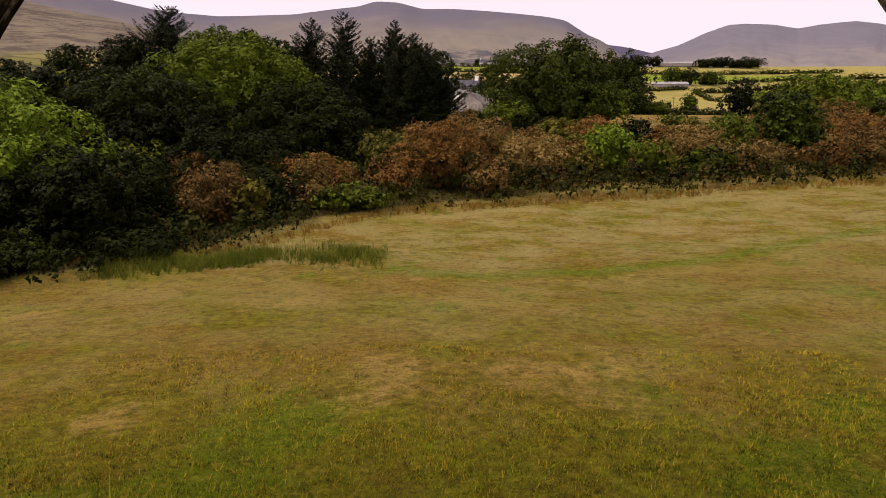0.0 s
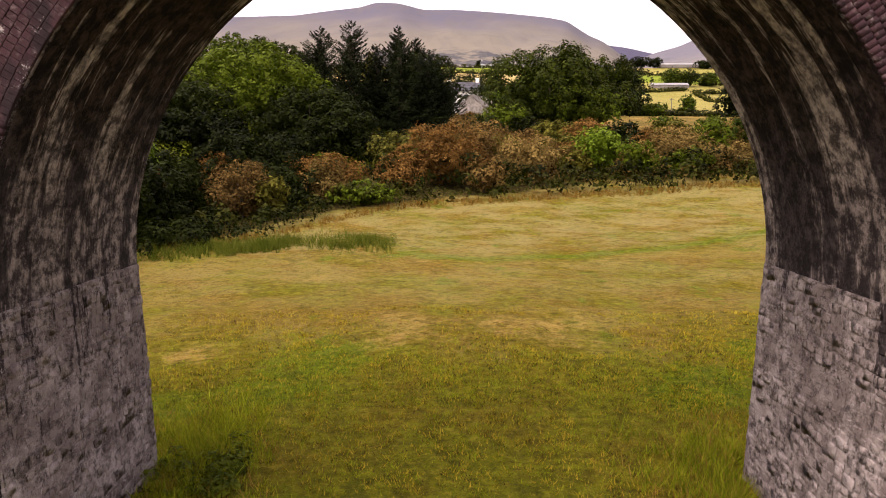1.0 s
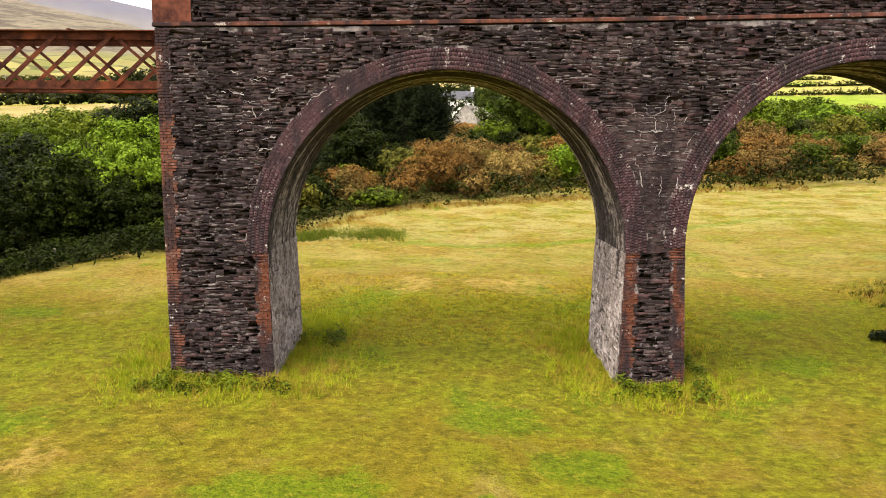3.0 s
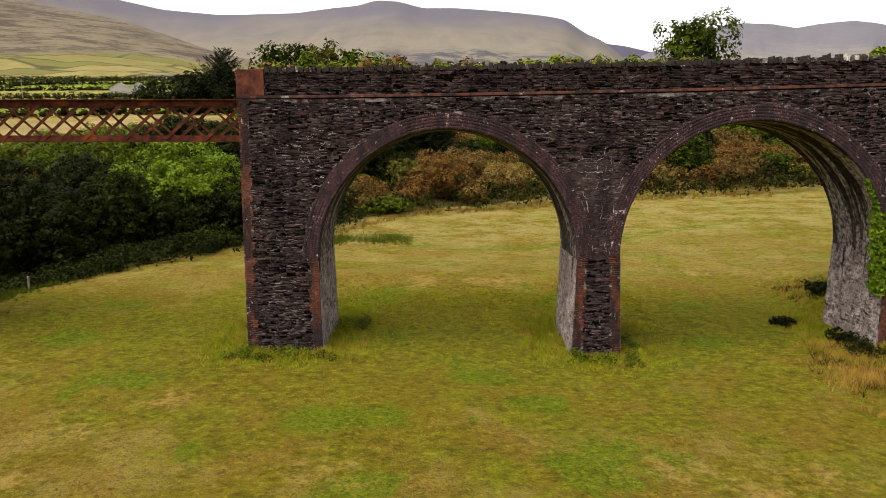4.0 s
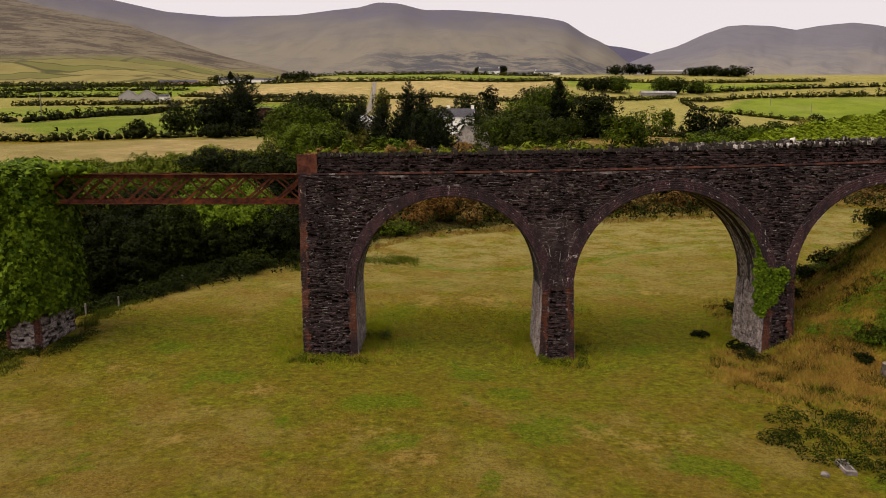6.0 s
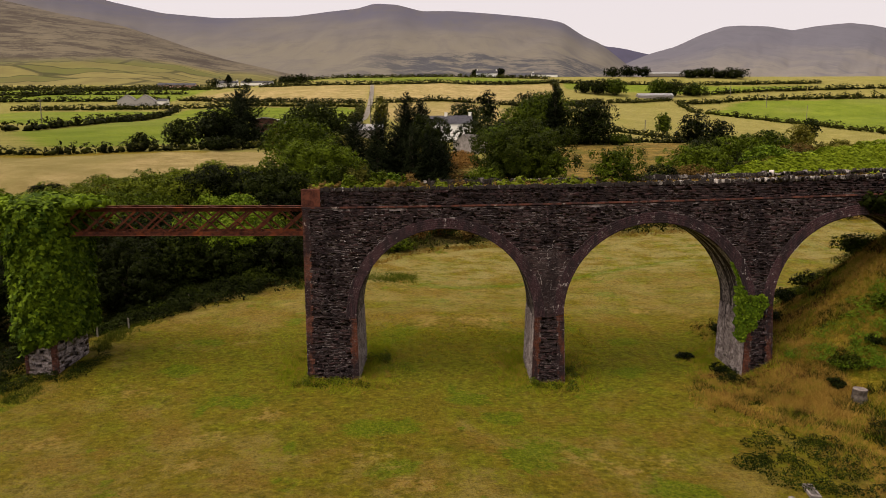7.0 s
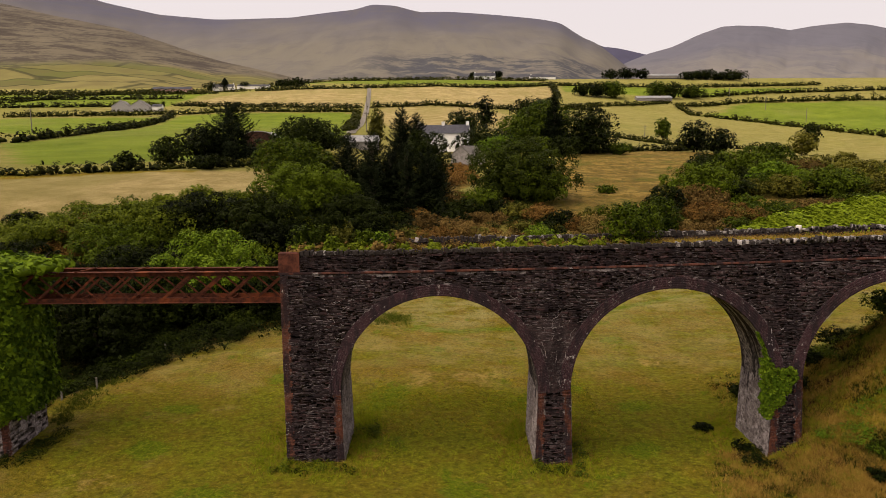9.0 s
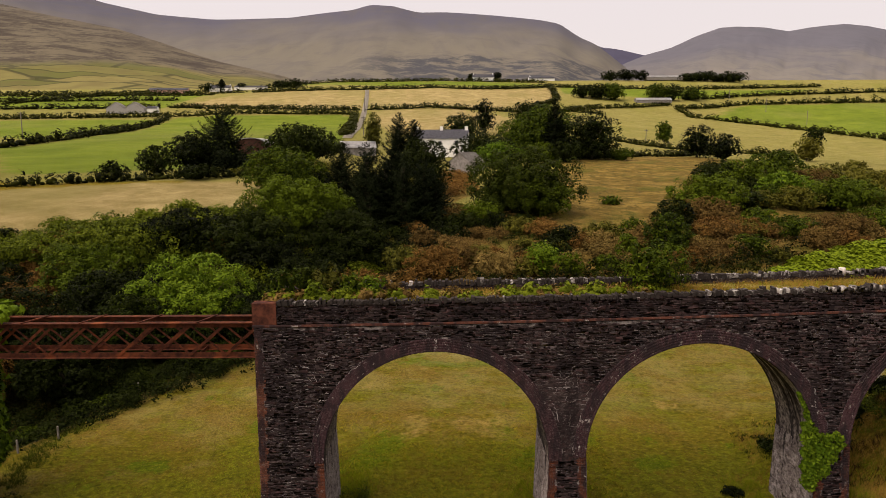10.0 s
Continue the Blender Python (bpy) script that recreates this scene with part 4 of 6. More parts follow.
lime_streak(((17.9, 7.4), (18.2, 7.35)), 0.14, 15)


# the lime that wept from the joints of the end pier's haunch
r_lime = random.Random(31)
for k in range(34):
    x, z = r_lime.gauss(-5.9, 0.65), r_lime.gauss(7.6, 0.75)
    if abs(x + 0.13) ** 2 + (z - 3.95) ** 2 < 6.1 ** 2:
        continue
    dx, dz = r_lime.uniform(0.12, 0.45), r_lime.gauss(0, 0.10)
    lime_streak(((x, z), (x + dx * 0.5, z + dz + r_lime.gauss(0, 0.04)), (x + dx, z + dz * 0.5)), r_lime.uniform(0.04, 0.10), 100 + k)

# ---- the iron spans ----
def girder_span(x0, x1, name):
    """Two lattice girders with ties between, over one opening."""
    span = thing(name, "rusted wrought-iron lattice girder span without its deck", "girder bridge", group="iron spans")
    z0, z1 = 8.74, 10.42
    for y in (1.35, 2.65):
        g = part("lattice_girder", None, span)
        for z, lbl, zz in ((z1, "top_chord", 1), (z0, "bottom_chord", -1)):
            bm = bmesh.new()
            box(bm, (x0, y - 0.17, z - 0.015), (x1, y + 0.17, z + 0.015))
            box(bm, (x0, y - 0.012, min(z, z - 0.24 * zz) + (0.016 if zz < 0 else 0)), (x1, y + 0.012, max(z, z - 0.24 * zz) - (0.016 if zz > 0 else 0)))
            part_bm(lbl, bm, RUST, g)
        n = int((x1 - x0) / 1.75)
        step = (x1 - x0 - 1.7) / n
        for k in range(n + 1):
            xa = x0 + k * step
            for s, off in ((1, -0.035), (-1, 0.035)):
                bm = bmesh.new()
                a, b = (xa, y + off, z0 + 0.1), (xa + 1.7, y + off, z1 - 0.1)
                if s < 0:
                    a, b = (xa + 1.7, y + off, z0 + 0.1), (xa, y + off, z1 - 0.1)
                bar(bm, a, b, 0.02, 0.13 if s > 0 else 0.09, up=(0, 1, 0))
                part_bm("lattice_bar", bm, RUST, g)
        for xa in (x0 + 0.1, x1 - 0.1):
            bm = bmesh.new()
            box(bm, (xa - 0.05, y - 0.06, z0 + 0.02), (xa + 0.05, y + 0.06, z1 - 0.02))
            part_bm("post", bm, RUST, g)
    for xa in np.arange(x0 + 1.2, x1, 2.75):
        bm = bmesh.new()
        bar(bm, (xa, 1.2, z1 + 0.03), (xa + 0.5, 2.8, z1 + 0.03), 0.05, 0.09)
        part_bm("tie_bar", bm, RUST, span)
        bm = bmesh.new()
        bar(bm, (xa, 1.4, z0 + 0.1), (xa, 2.6, z0 + 0.1), 0.2, 0.03)
        part_bm("cross_beam", bm, RUST, span)
    return span


girder_span(-23.6, -8.45, "girder_span")
girder_span(-39.4, -24.6, "girder_span")


def build_ivy_pier():
    """The pier of the iron spans, its foot bare."""
    p = thing("river_pier", "stone pier with brick corners, smothered in ivy above its foot", "bridge pier", group="iron spans")
    bm = bmesh.new()
    vs = box(bm, (-25.45, 0.3, -1.2), (-23.6, 4.0, 8.7), 0.02)
    part_bm("shaft", bm, MORTAR, p)
    out, bricks = [], []
    z = -1.0
    while z < 3.2:
        h = r_lay.uniform(0.12, 0.24)
        for a, b, fixed, face in ((-25.2, -23.85, 0.29, "f"), (0.5, 3.9, -23.59, "s")):
            x = a
            while x < b:
                l = min(r_lay.uniform(0.2, 0.6), b - x)
                j = r_lay.uniform(-0.01, 0.03)
                if face == "f":
                    out.append(place((x + l / 2, fixed - j, z + h / 2), (1, 0, 0), (0, -1, 0), (0, 0, 1), l - 0.02, 0.15, h - 0.02))
                else:
                    out.append(place((fixed + j, x + l / 2, z + h / 2), (0, 1, 0), (1, 0, 0), (0, 0, 1), l - 0.02, 0.15, h - 0.02))
                x += l
        z += h
    z = -1.0
    k = 0
    while z < 3.2:
        for xc in (-25.33, -23.72):
            bricks.append(place((xc, 0.28, z), (1, 0, 0), (0, -1, 0), (0, 0, 1), 0.24, 0.12, 0.066))
        bricks.append(place((-23.57, 0.42, z), (0, 1, 0), (1, 0, 0), (0, 0, 1), 0.24 + 0.1 * (k % 2), 0.12, 0.066))
        z += 0.078
        k += 1
    st = part("rubble", None, p)
    lay("stone", out, RUBBLE, REVEAL, st, 80)
    qn = part("quoins", None, p, "orange brick corners")
    lay("brick", bricks, BRICKS, CORNER, qn, 60)


build_ivy_pier()


# ---- leaves, trees, hedges ----
def cube_sphere(n):
    """A sphere of quads: its points and faces."""
    pts, faces, known = [], [], {}

    def vert(p):
        key = tuple(round(c, 4) for c in p)
        if key not in known:
            known[key] = len(pts)
            pts.append(Vector(p).normalized())
        return known[key]

    g = [math.tan((2 * k / n - 1) * math.pi / 4) for k in range(n + 1)]
    for axis in range(3):
        for side in (-1, 1):
            for i in range(n):
                for j in range(n):
                    quad = []
                    for a, b in ((i, j), (i + 1, j), (i + 1, j + 1), (i, j + 1)):
                        p = [0, 0, 0]
                        p[axis], p[(axis + 1) % 3], p[(axis + 2) % 3] = side, g[a], g[b]
                        quad.append(vert(p))
                    faces.append(quad if side > 0 else quad[::-1])
    return np.array([tuple(p) for p in pts]), np.array(faces)


BALL = cube_sphere(2)


def cores(lobes, scale, seed):
    """The dense inner mass of each lobe, lumpy, under the outer leaves."""
    r = np.random.default_rng(seed)
    v, q, n = [], [], 0
    for c, rad in lobes:
        k = scale * r.uniform(0.8, 1.15, (len(BALL[0]), 1))
        v.append(np.asarray(c) + BALL[0] * np.asarray(rad) * k)
        q.append(BALL[1] + n)
        n += len(BALL[0])
    return np.concatenate(v), np.concatenate(q)


def leaf_mesh(name, centres, normals, sizes, material, seed, ratio=0.62, core=None, axis=None):
    """Many small pointed leaves, each one triangle, over an inner mass; axis: the way that they point."""
    r = np.random.default_rng(seed)
    n = len(centres)
    t = r.normal(size=(n, 3)) if axis is None else axis + r.normal(scale=0.35, size=(n, 3))
    t -= normals * (t * normals).sum(1, keepdims=True)
    t /= np.linalg.norm(t, axis=1, keepdims=True) + 1e-9
    b = np.cross(normals, t)
    s = sizes[:, None] * 0.62
    v = np.stack([centres - t * s * 0.7 - b * s * ratio, centres - t * s * 0.7 + b * s * ratio, centres + t * s], 1).reshape(-1, 3)
    q = np.arange(n * 3).reshape(n, 3)
    if core is not None:
        q = np.concatenate([q, core[1][:, :3] + len(v), core[1][:, (0, 2, 3)] + len(v)])
        v = np.concatenate([v, core[0]])
    me = array_mesh(name, v, q, material)
    me.polygons.foreach_set("use_smooth", np.ones(len(q), bool))
    return me


def leaf_cloud(lobes, spacing, size, seed, droop=0.0, low=-0.75):
    """Places and facings of leaves over a set of lobes (centre, radii), gathered into small sprays that dome outward and up."""
    r = np.random.default_rng(seed)
    C, N = [], []
    mid = np.array([c for c, _ in lobes], float)
    radii = np.array([q for _, q in lobes], float)
    lift = np.array((0, 0, 0.55 - droop))
    for i, (c, rad) in enumerate(zip(mid, radii)):
        area = 4 * math.pi * ((rad[0] * rad[1]) ** 1.6 / 3 + (rad[0] * rad[2]) ** 1.6 / 3 + (rad[1] * rad[2]) ** 1.6 / 3) ** (1 / 1.6)
        spray = min(spacing * 4.0, max(rad.min() * 0.55, spacing * 1.6))
        m = max(int(area / (spray * spray * 3.3)), 5)
        d = r.normal(size=(m, 3))
        d /= np.linalg.norm(d, axis=1, keepdims=True)
        d = d[d[:, 2] > low]
        hub = c + d * rad * r.uniform(0.72, 1.08, (len(d), 1))
        deep = np.zeros(len(hub), bool)
        for j in range(len(mid)):
            if j != i:
                deep |= (((hub - mid[j]) / radii[j]) ** 2).sum(1) < 0.62
        hub, d = hub[~deep], d[~deep]
        if not len(hub):
            continue
        per = max(int(3.2 * spray * spray / spacing ** 2), 4)
        up = d / rad * rad.mean() + lift
        up /= np.linalg.norm(up, axis=1, keepdims=True)
        hub, up = np.repeat(hub, per, 0), np.repeat(up, per, 0)
        e = r.normal(size=hub.shape)
        e /= np.linalg.norm(e, axis=1, keepdims=True)
        e = e + up * 0.75
        e /= np.linalg.norm(e, axis=1, keepdims=True)
        C.append(hub + e * spray * r.uniform(0.55, 1.1, (len(hub), 1)))
        nn = e * 0.7 + up * 0.5 + r.normal(scale=0.22, size=hub.shape)
        N.append(nn / np.linalg.norm(nn, axis=1, keepdims=True))
    C, N = np.concatenate(C), np.concatenate(N)
    return C, N, size * r.choice((0.65, 0.9, 1.2, 1.5), len(C)) * r.uniform(0.85, 1.15, len(C))


def inner_leaves(lobes, size, seed, fill=2.4):
    """Coarse leaves deep in a crown, which close the view through it."""
    r = np.random.default_rng(seed + 500)
    C = []
    for c, rad in lobes:
        rad = np.asarray(rad, float)
        n = max(int(4 * math.pi * rad.mean() ** 2 / (size * 2.6) ** 2 * fill), 10)
        d = r.normal(size=(n, 3))
        d /= np.linalg.norm(d, axis=1, keepdims=True)
        C.append(np.asarray(c) + d * rad * r.uniform(0.45, 0.86, (n, 1)))
    C = np.concatenate(C)
    N = r.normal(size=C.shape)
    return C, N / np.linalg.norm(N, axis=1, keepdims=True), size * r.uniform(2.0, 3.2, len(C))


def crown_mesh(name, lobes, spacing, size, seed, low, species, ratio):
    """The leaves of a crown: fine sprays over all its lobes, coarse leaves inside the first."""
    outer, inner = leaf_cloud(lobes, spacing, size, seed, low=low), inner_leaves(lobes[:1], size, seed)
    return leaf_mesh(name, *(np.concatenate(pair) for pair in zip(outer, inner)), LEAF[species], seed, ratio)


NOUN = {"dark": "dark green", "green": "mid-green", "light": "bright green", "olive": "olive", "bank": "green", "rust": "rust-brown",
        "brown": "brown", "tan": "dry tan", "conif": "blackish green", "fern": "ferny green"}
COUNT = [0]


def trunk_part(parent, h, r, seed, limbs=5, lean=0.1):
    """A tapered trunk with a few limbs that rise into the crown."""
    rnd = random.Random(seed)
    bm = bmesh.new()

    def limb(a, b, ra, rb, bend):
        a, b = Vector(a), Vector(b)
        rows = []
        for k in range(5):
            t = k / 4
            p = a.lerp(b, t) + Vector((bend[0], bend[1], 0)) * math.sin(t * math.pi)
            q = ra + (rb - ra) * t
            rows.append([bm.verts.new(p + Vector((math.cos(g) * q, math.sin(g) * q, 0))) for g in np.linspace(0, 2 * math.pi, 6)[:-1]])
        for u, w in zip(rows, rows[1:]):
            for k in range(5):
                bm.faces.new((u[k], u[(k + 1) % 5], w[(k + 1) % 5], w[k]))

    t0 = max(0.06, 0.035 * h)
    limb((0, 0, -0.4), (rnd.uniform(-lean, lean) * h, rnd.uniform(-lean, lean) * h, h * 0.55), t0, t0 * 0.5, (rnd.uniform(-0.1, 0.1), 0))
    for k in range(limbs):
        g = 2 * math.pi * k / limbs + rnd.uniform(-0.4, 0.4)
        s = rnd.uniform(0.2, 0.5)
        limb((0, 0, h * s), (math.cos(g) * r * 0.65, math.sin(g) * r * 0.65, h * rnd.uniform(0.55, 0.85)), t0 * 0.5, t0 * 0.12, (rnd.uniform(-0.2, 0.2), rnd.uniform(-0.2, 0.2)))
    return part_bm("trunk", bm, BARK, parent)


def grown(kind, species, x, y, h):
    COUNT[0] += 1
    return float(height(x, y)), COUNT[0]


def leaf_size(y):
    return float(np.interp(y, (0, 12, 25, 60, 120, 300, 800), (0.09, 0.11, 0.155, 0.225, 0.38, 0.75, 1.3)))


def tree(species, x, y, r, h):
    """A broadleaf tree: trunk, limbs and a crown of lobes."""
    z, seed = grown("tree", species, x, y, h)
    rnd = random.Random(seed)
    ob = thing("tree", NOUN[species] + " broadleaf tree with a full rounded crown", "tree", (x, y, z), "trees of the valley")
    trunk_part(ob, h, r, seed)
    foot, body = -0.12 * h, 0.555 * h
    lobes = [((0, 0, foot + body), (r * 0.74, r * 0.74, body * 0.84))]
    for k in range(64 if y < 130 else 40):
        g, t = rnd.uniform(0, 2 * math.pi), 1 - 1.75 * rnd.random() ** 1.15
        q = math.sqrt(max(1 - t * t, 0)) * rnd.uniform(0.74, 0.92)
        lr = r * (rnd.uniform(0.12, 0.27) if y < 130 else rnd.uniform(0.2, 0.34))
        lobes.append(((math.cos(g) * r * q, math.sin(g) * r * q, foot + body + (body - lr * 0.55) * t), (lr, lr, lr * rnd.uniform(0.65, 0.95))))
    s = leaf_size(y)
    part("crown", crown_mesh("crown", lobes, s * (0.92 if y < 130 else 1.1), s * 1.05, seed, -0.35, species, 0.62), ob)
    return ob


def shrub(species, x, y, r, h):
    """A bush that is leafy to the ground."""
    z, seed = grown("bush", species, x, y, h)
    rnd = random.Random(seed)
    ob = thing("bush", NOUN[species] + " bush leafy to the ground at the meadow's edge" if y < 64 else NOUN[species] + " bush among the fields", "bush", (x, y, z), "bushes of the valley")
    trunk_part(ob, h * 0.8, r * 0.7, seed, 4, 0.05)
    lobes = [((0, 0, h * 0.40), (r * 0.74, r * 0.74, h * 0.46))]
    for k in range(30 if r > 2 else 18):
        g, t = rnd.uniform(0, 2 * math.pi), rnd.uniform(-0.25, 1.0)
        q = math.sqrt(max(1 - t * t, 0.02)) * rnd.uniform(0.72, 0.95)
        lr = r * rnd.uniform(0.17, 0.32)
        lh = min(lr * rnd.uniform(0.7, 1.1), h * 0.3)
        lobes.append(((math.cos(g) * r * q, math.sin(g) * r * q, h * 0.40 + (h * 0.60 - lh * 0.8) * t), (lr, lr, lh)))
    s = leaf_size(y) * (0.8 if species in ("rust", "brown", "tan") else 1.0)
    part("foliage", crown_mesh("foliage", lobes, s * 0.95, s * 1.03, seed, -0.4, species, 0.5 if species in ("rust", "brown", "tan") else 0.62), ob)
    return ob


def conifer(species, x, y, r, h):
    """A spruce: boughs in whorls round a straight stem, drooping and turned up at their tips, ragged at the top."""
    z, seed = grown("conifer", species, x, y, h)
    rg = np.random.default_rng(seed)
    ob = thing("spruce", "blackish green spruce with ragged pointed top", "conifer", (x, y, z), "spruces")
    trunk_part(ob, h * 1.5, 0.3, seed, 0, 0.0)
    C, N, S, A = [], [], [], []
    s = leaf_size(y) * 1.05
    boughs = int(np.clip(h * 20, 100, 300))
    for k in range(boughs):
        t = 1 - (1 - (k + rg.random()) / boughs) ** 0.8
        reach = r * 1.3 * (1 - t) ** 0.72 * rg.uniform(0.6, 1.1) + 0.2
        g = rg.uniform(0, 2 * math.pi)
        d = np.array((math.cos(g), math.sin(g)))
        tilt = rg.uniform(-0.35, 0.1) + 0.55 * t
        m = int(np.clip(reach / s * 14, 16, 120))
        q = rg.random(m) ** 0.6
        side = rg.choice((-1, 1), m) * rg.random(m) ** 1.2 * reach * 0.42 * (1.15 - q)
        rise = tilt * q * reach + 0.28 * reach * q ** 3 - 0.25 * np.abs(side)
        p = np.stack([d[0] * q * reach - d[1] * side, d[1] * q * reach + d[0] * side, h * (0.03 + 0.97 * t) + rise + rg.normal(scale=0.12, size=m) * s], 1)
        C.append(p)
        way = np.stack([d[0] - d[1] * np.sign(side) * 0.7, d[1] + d[0] * np.sign(side) * 0.7, tilt + 0.8 * q ** 2], 1)
        A.append(way)
        nn = np.stack([rg.normal(scale=0.45, size=m) + d[0] * 0.35, rg.normal(scale=0.45, size=m) + d[1] * 0.35, np.full(m, 0.9)], 1)
        N.append(nn / np.linalg.norm(nn, axis=1, keepdims=True))
        S.append(s * rg.uniform(0.6, 1.25, m) * (1 - 0.2 * t))
    inner = [((0, 0, h * (0.08 + 0.8 * t)), (r * 0.95 * (1 - t) ** 0.75 + 0.1, r * 0.95 * (1 - t) ** 0.75 + 0.1, h * 0.12)) for t in np.linspace(0, 0.9, 8)]
    ci, ni, si = inner_leaves(inner, s * 0.8, seed, 1.3)
    axis = np.concatenate(A + [np.stack([ci[:, 0], ci[:, 1], np.full(len(ci), 0.3)], 1)])
    axis /= np.linalg.norm(axis, axis=1, keepdims=True)
    part("crown", leaf_mesh("crown", np.concatenate(C + [ci]), np.concatenate(N + [ni]), np.concatenate(S + [si]), LEAF[species], seed, 0.34, None, axis), ob)
    return ob


def hedge(points, h, w, species="hedge", label="clipped dark hedge between the fields", gap=0.0):
    """A hedge or overgrown bank along a line of the plan."""
    COUNT[0] += 1
    seed = COUNT[0]
    rnd = random.Random(seed)
    ymid = sum(p[1] for p in points) / len(points)
    lobes = []
    for (xa, ya), (xb, yb) in zip(points, points[1:]):
        n = max(int(math.hypot(xb - xa, yb - ya) / (w * (0.42 if ymid < 64 else 0.36))), 2)
        for k in range(n):
            if rnd.random() < gap:
                continue
            t = (k + rnd.uniform(-0.5, 0.5)) / n
            x, y = xa + (xb - xa) * t, ya + (yb - ya) * t
            hh = h * rnd.choice((0.4, 0.6, 0.8, 1.0, 1.3)) * rnd.uniform(0.85, 1.15) * (1.0 if ymid < 64 else 0.72)
            ww = w * rnd.uniform(0.28, 0.75)
            lobes.append(((x, y + rnd.uniform(-0.35, 0.35) * w, float(height(x, y)) + hh * 0.4), (ww, ww * rnd.uniform(0.6, 1.0), hh * 0.62)))
    s = leaf_size(ymid)
    me = leaf_mesh("hedge", *leaf_cloud(lobes, s * (1.3 if ymid < 64 else 1.5), s * (1.2 if ymid < 64 else 1.35), seed, low=-0.2), LEAF[species], seed, 0.62, None if ymid < 64 else cores(lobes, 0.6, seed))
    return tagged(new("hedge", me), label, "hedge", "field hedges", "stuff")


# the trees and bushes of the valley
shrub("brown", -17.2, 31.0, 1.01, 3.69)
shrub("rust", -16.0, 38.5, 1.86, 3.34)
shrub("rust", -13.1, 38.0, 1.84, 2.57)
shrub("tan", -8.6, 38.2, 1.5, 3.1)
shrub("brown", -13.2, 34.6, 2.1, 3.6)
shrub("olive", -11.2, 35.0, 1.3, 2.6)
shrub("dark", -10.8, 37.0, 1.54, 2.11)
shrub("green", -5.8, 38.0, 2.28, 1.40)
shrub("rust", -0.6, 44.0, 3.11, 4.86)
shrub("brown", 2.1, 48.0, 2.94, 4.61)
shrub("rust", -3.6, 41.0, 1.79, 2.77)
shrub("brown", 2.6, 42.0, 1.54, 2.75)
shrub("tan", 6.6, 46.0, 2.93, 3.30)
shrub("light", 12.1, 46.5, 2.12, 4.05)
shrub("green", 15.2, 46.5, 1.69, 2.88)
shrub("olive", 9.7, 46.0, 1.68, 2.38)
shrub("tan", 20.7, 52.0, 3.06, 2.38)
shrub("tan", 23.5, 49.0, 2.45, 2.31)
tree("green", 22.9, 50.0, 1.36, 3.97)
shrub("green", 29.9, 85.0, 1.89, 1.17)
tree("green", 29.2, 54.0, 2.93, 5.32)
shrub("brown", 34.7, 51.0, 3.00, 2.86)
shrub("rust", 30.7, 50.0, 2.04, 2.39)
shrub("olive", -4.1, 48.0, 2.62, 3.33)
tree("dark", -10.0, 50.0, 4.31, 3.76)
tree("dark", -12.9, 47.0, 3.21, 2.84)
tree("light", -22.6, 30.0, 5.80, 7.74)
tree("dark", -28.7, 47.0, 5.53, 4.85)
tree("dark", -22.0, 46.0, 5.45, 5.39)
shrub("fern", -35.6, 47.0, 5.53, 3.69)
shrub("fern", -41.9, 46.0, 6.09, 3.42)
shrub("fern", -46.7, 44.0, 5.31, 4.06)
tree("green", -35.3, 37.0, 5.08, 6.51)
shrub("rust", -39.3, 33.0, 3.44, 4.50)
tree("dark", -44.1, 34.0, 4.85, 5.76)
tree("dark", -29.4, 36.0, 4.17, 4.98)
tree("dark", -19.1, 43.0, 4.31, 4.45)
shrub("dark", -14.5, 40.0, 3.83, 4.40)
tree("dark", -12.0, 52.0, 5.55, 5.69)
tree("dark", -18.5, 33.0, 3.97, 4.33)
tree("green", -18.5, 57.0, 6.99, 6.14)
tree("green", -23.7, 72.0, 6.27, 6.38)
tree("dark", -28.3, 110.0, 7.75, 7.77)
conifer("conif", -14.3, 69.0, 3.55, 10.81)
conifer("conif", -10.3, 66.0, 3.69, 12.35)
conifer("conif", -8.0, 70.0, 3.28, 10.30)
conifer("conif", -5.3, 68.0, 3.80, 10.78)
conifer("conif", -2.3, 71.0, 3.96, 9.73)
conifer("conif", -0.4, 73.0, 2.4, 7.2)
conifer("conif", 36.0, 178.0, 4.2, 18.5)
conifer("conif", -8.0, 104.0, 3.99, 15.47)
conifer("conif", -5.1, 108.0, 4.11, 14.07)
tree("olive", -17.6, 150.0, 2.61, 12.34)
tree("dark", -2.9, 96.0, 5.36, 10.71)
tree("bank", 13.6, 77.0, 9.1, 9.50)
shrub("bank", 9.6, 75.0, 5.2, 4.3)
shrub("green", 16.3, 75.5, 5.82, 5.23)
shrub("green", 7.0, 70.0, 3.4, 3.8)
conifer("conif", -40.1, 95.0, 6.38, 11.40)
tree("dark", -44.9, 93.0, 4.97, 6.79)
tree("dark", -48.7, 85.0, 3.03, 5.16)
shrub("dark", -53.6, 80.0, 2.15, 3.08)
shrub("dark", -40.3, 81.0, 3.11, 2.41)
tree("dark", 9.3, 225.0, 8.18, 11.14)
tree("dark", 22.3, 300.0, 5.09, 15.56)
tree("dark", 41.2, 280.0, 8.63, 16.62)
tree("green", 35.1, 190.0, 11.28, 16.36)
tree("dark", 48.2, 180.0, 9.42, 13.91)
tree("green", 29.3, 205.0, 9.04, 11.19)
tree("dark", 13.9, 168.0, 9.30, 7.83)
tree("light", 16.6, 152.0, 6.99, 6.39)
tree("dark", 89.4, 200.0, 5.90, 10.54)
tree("dark", 91.9, 185.0, 5.05, 8.26)
tree("green", 121.2, 330.0, 3.70, 10.68)
tree("olive", 121.9, 190.0, 4.70, 7.70)
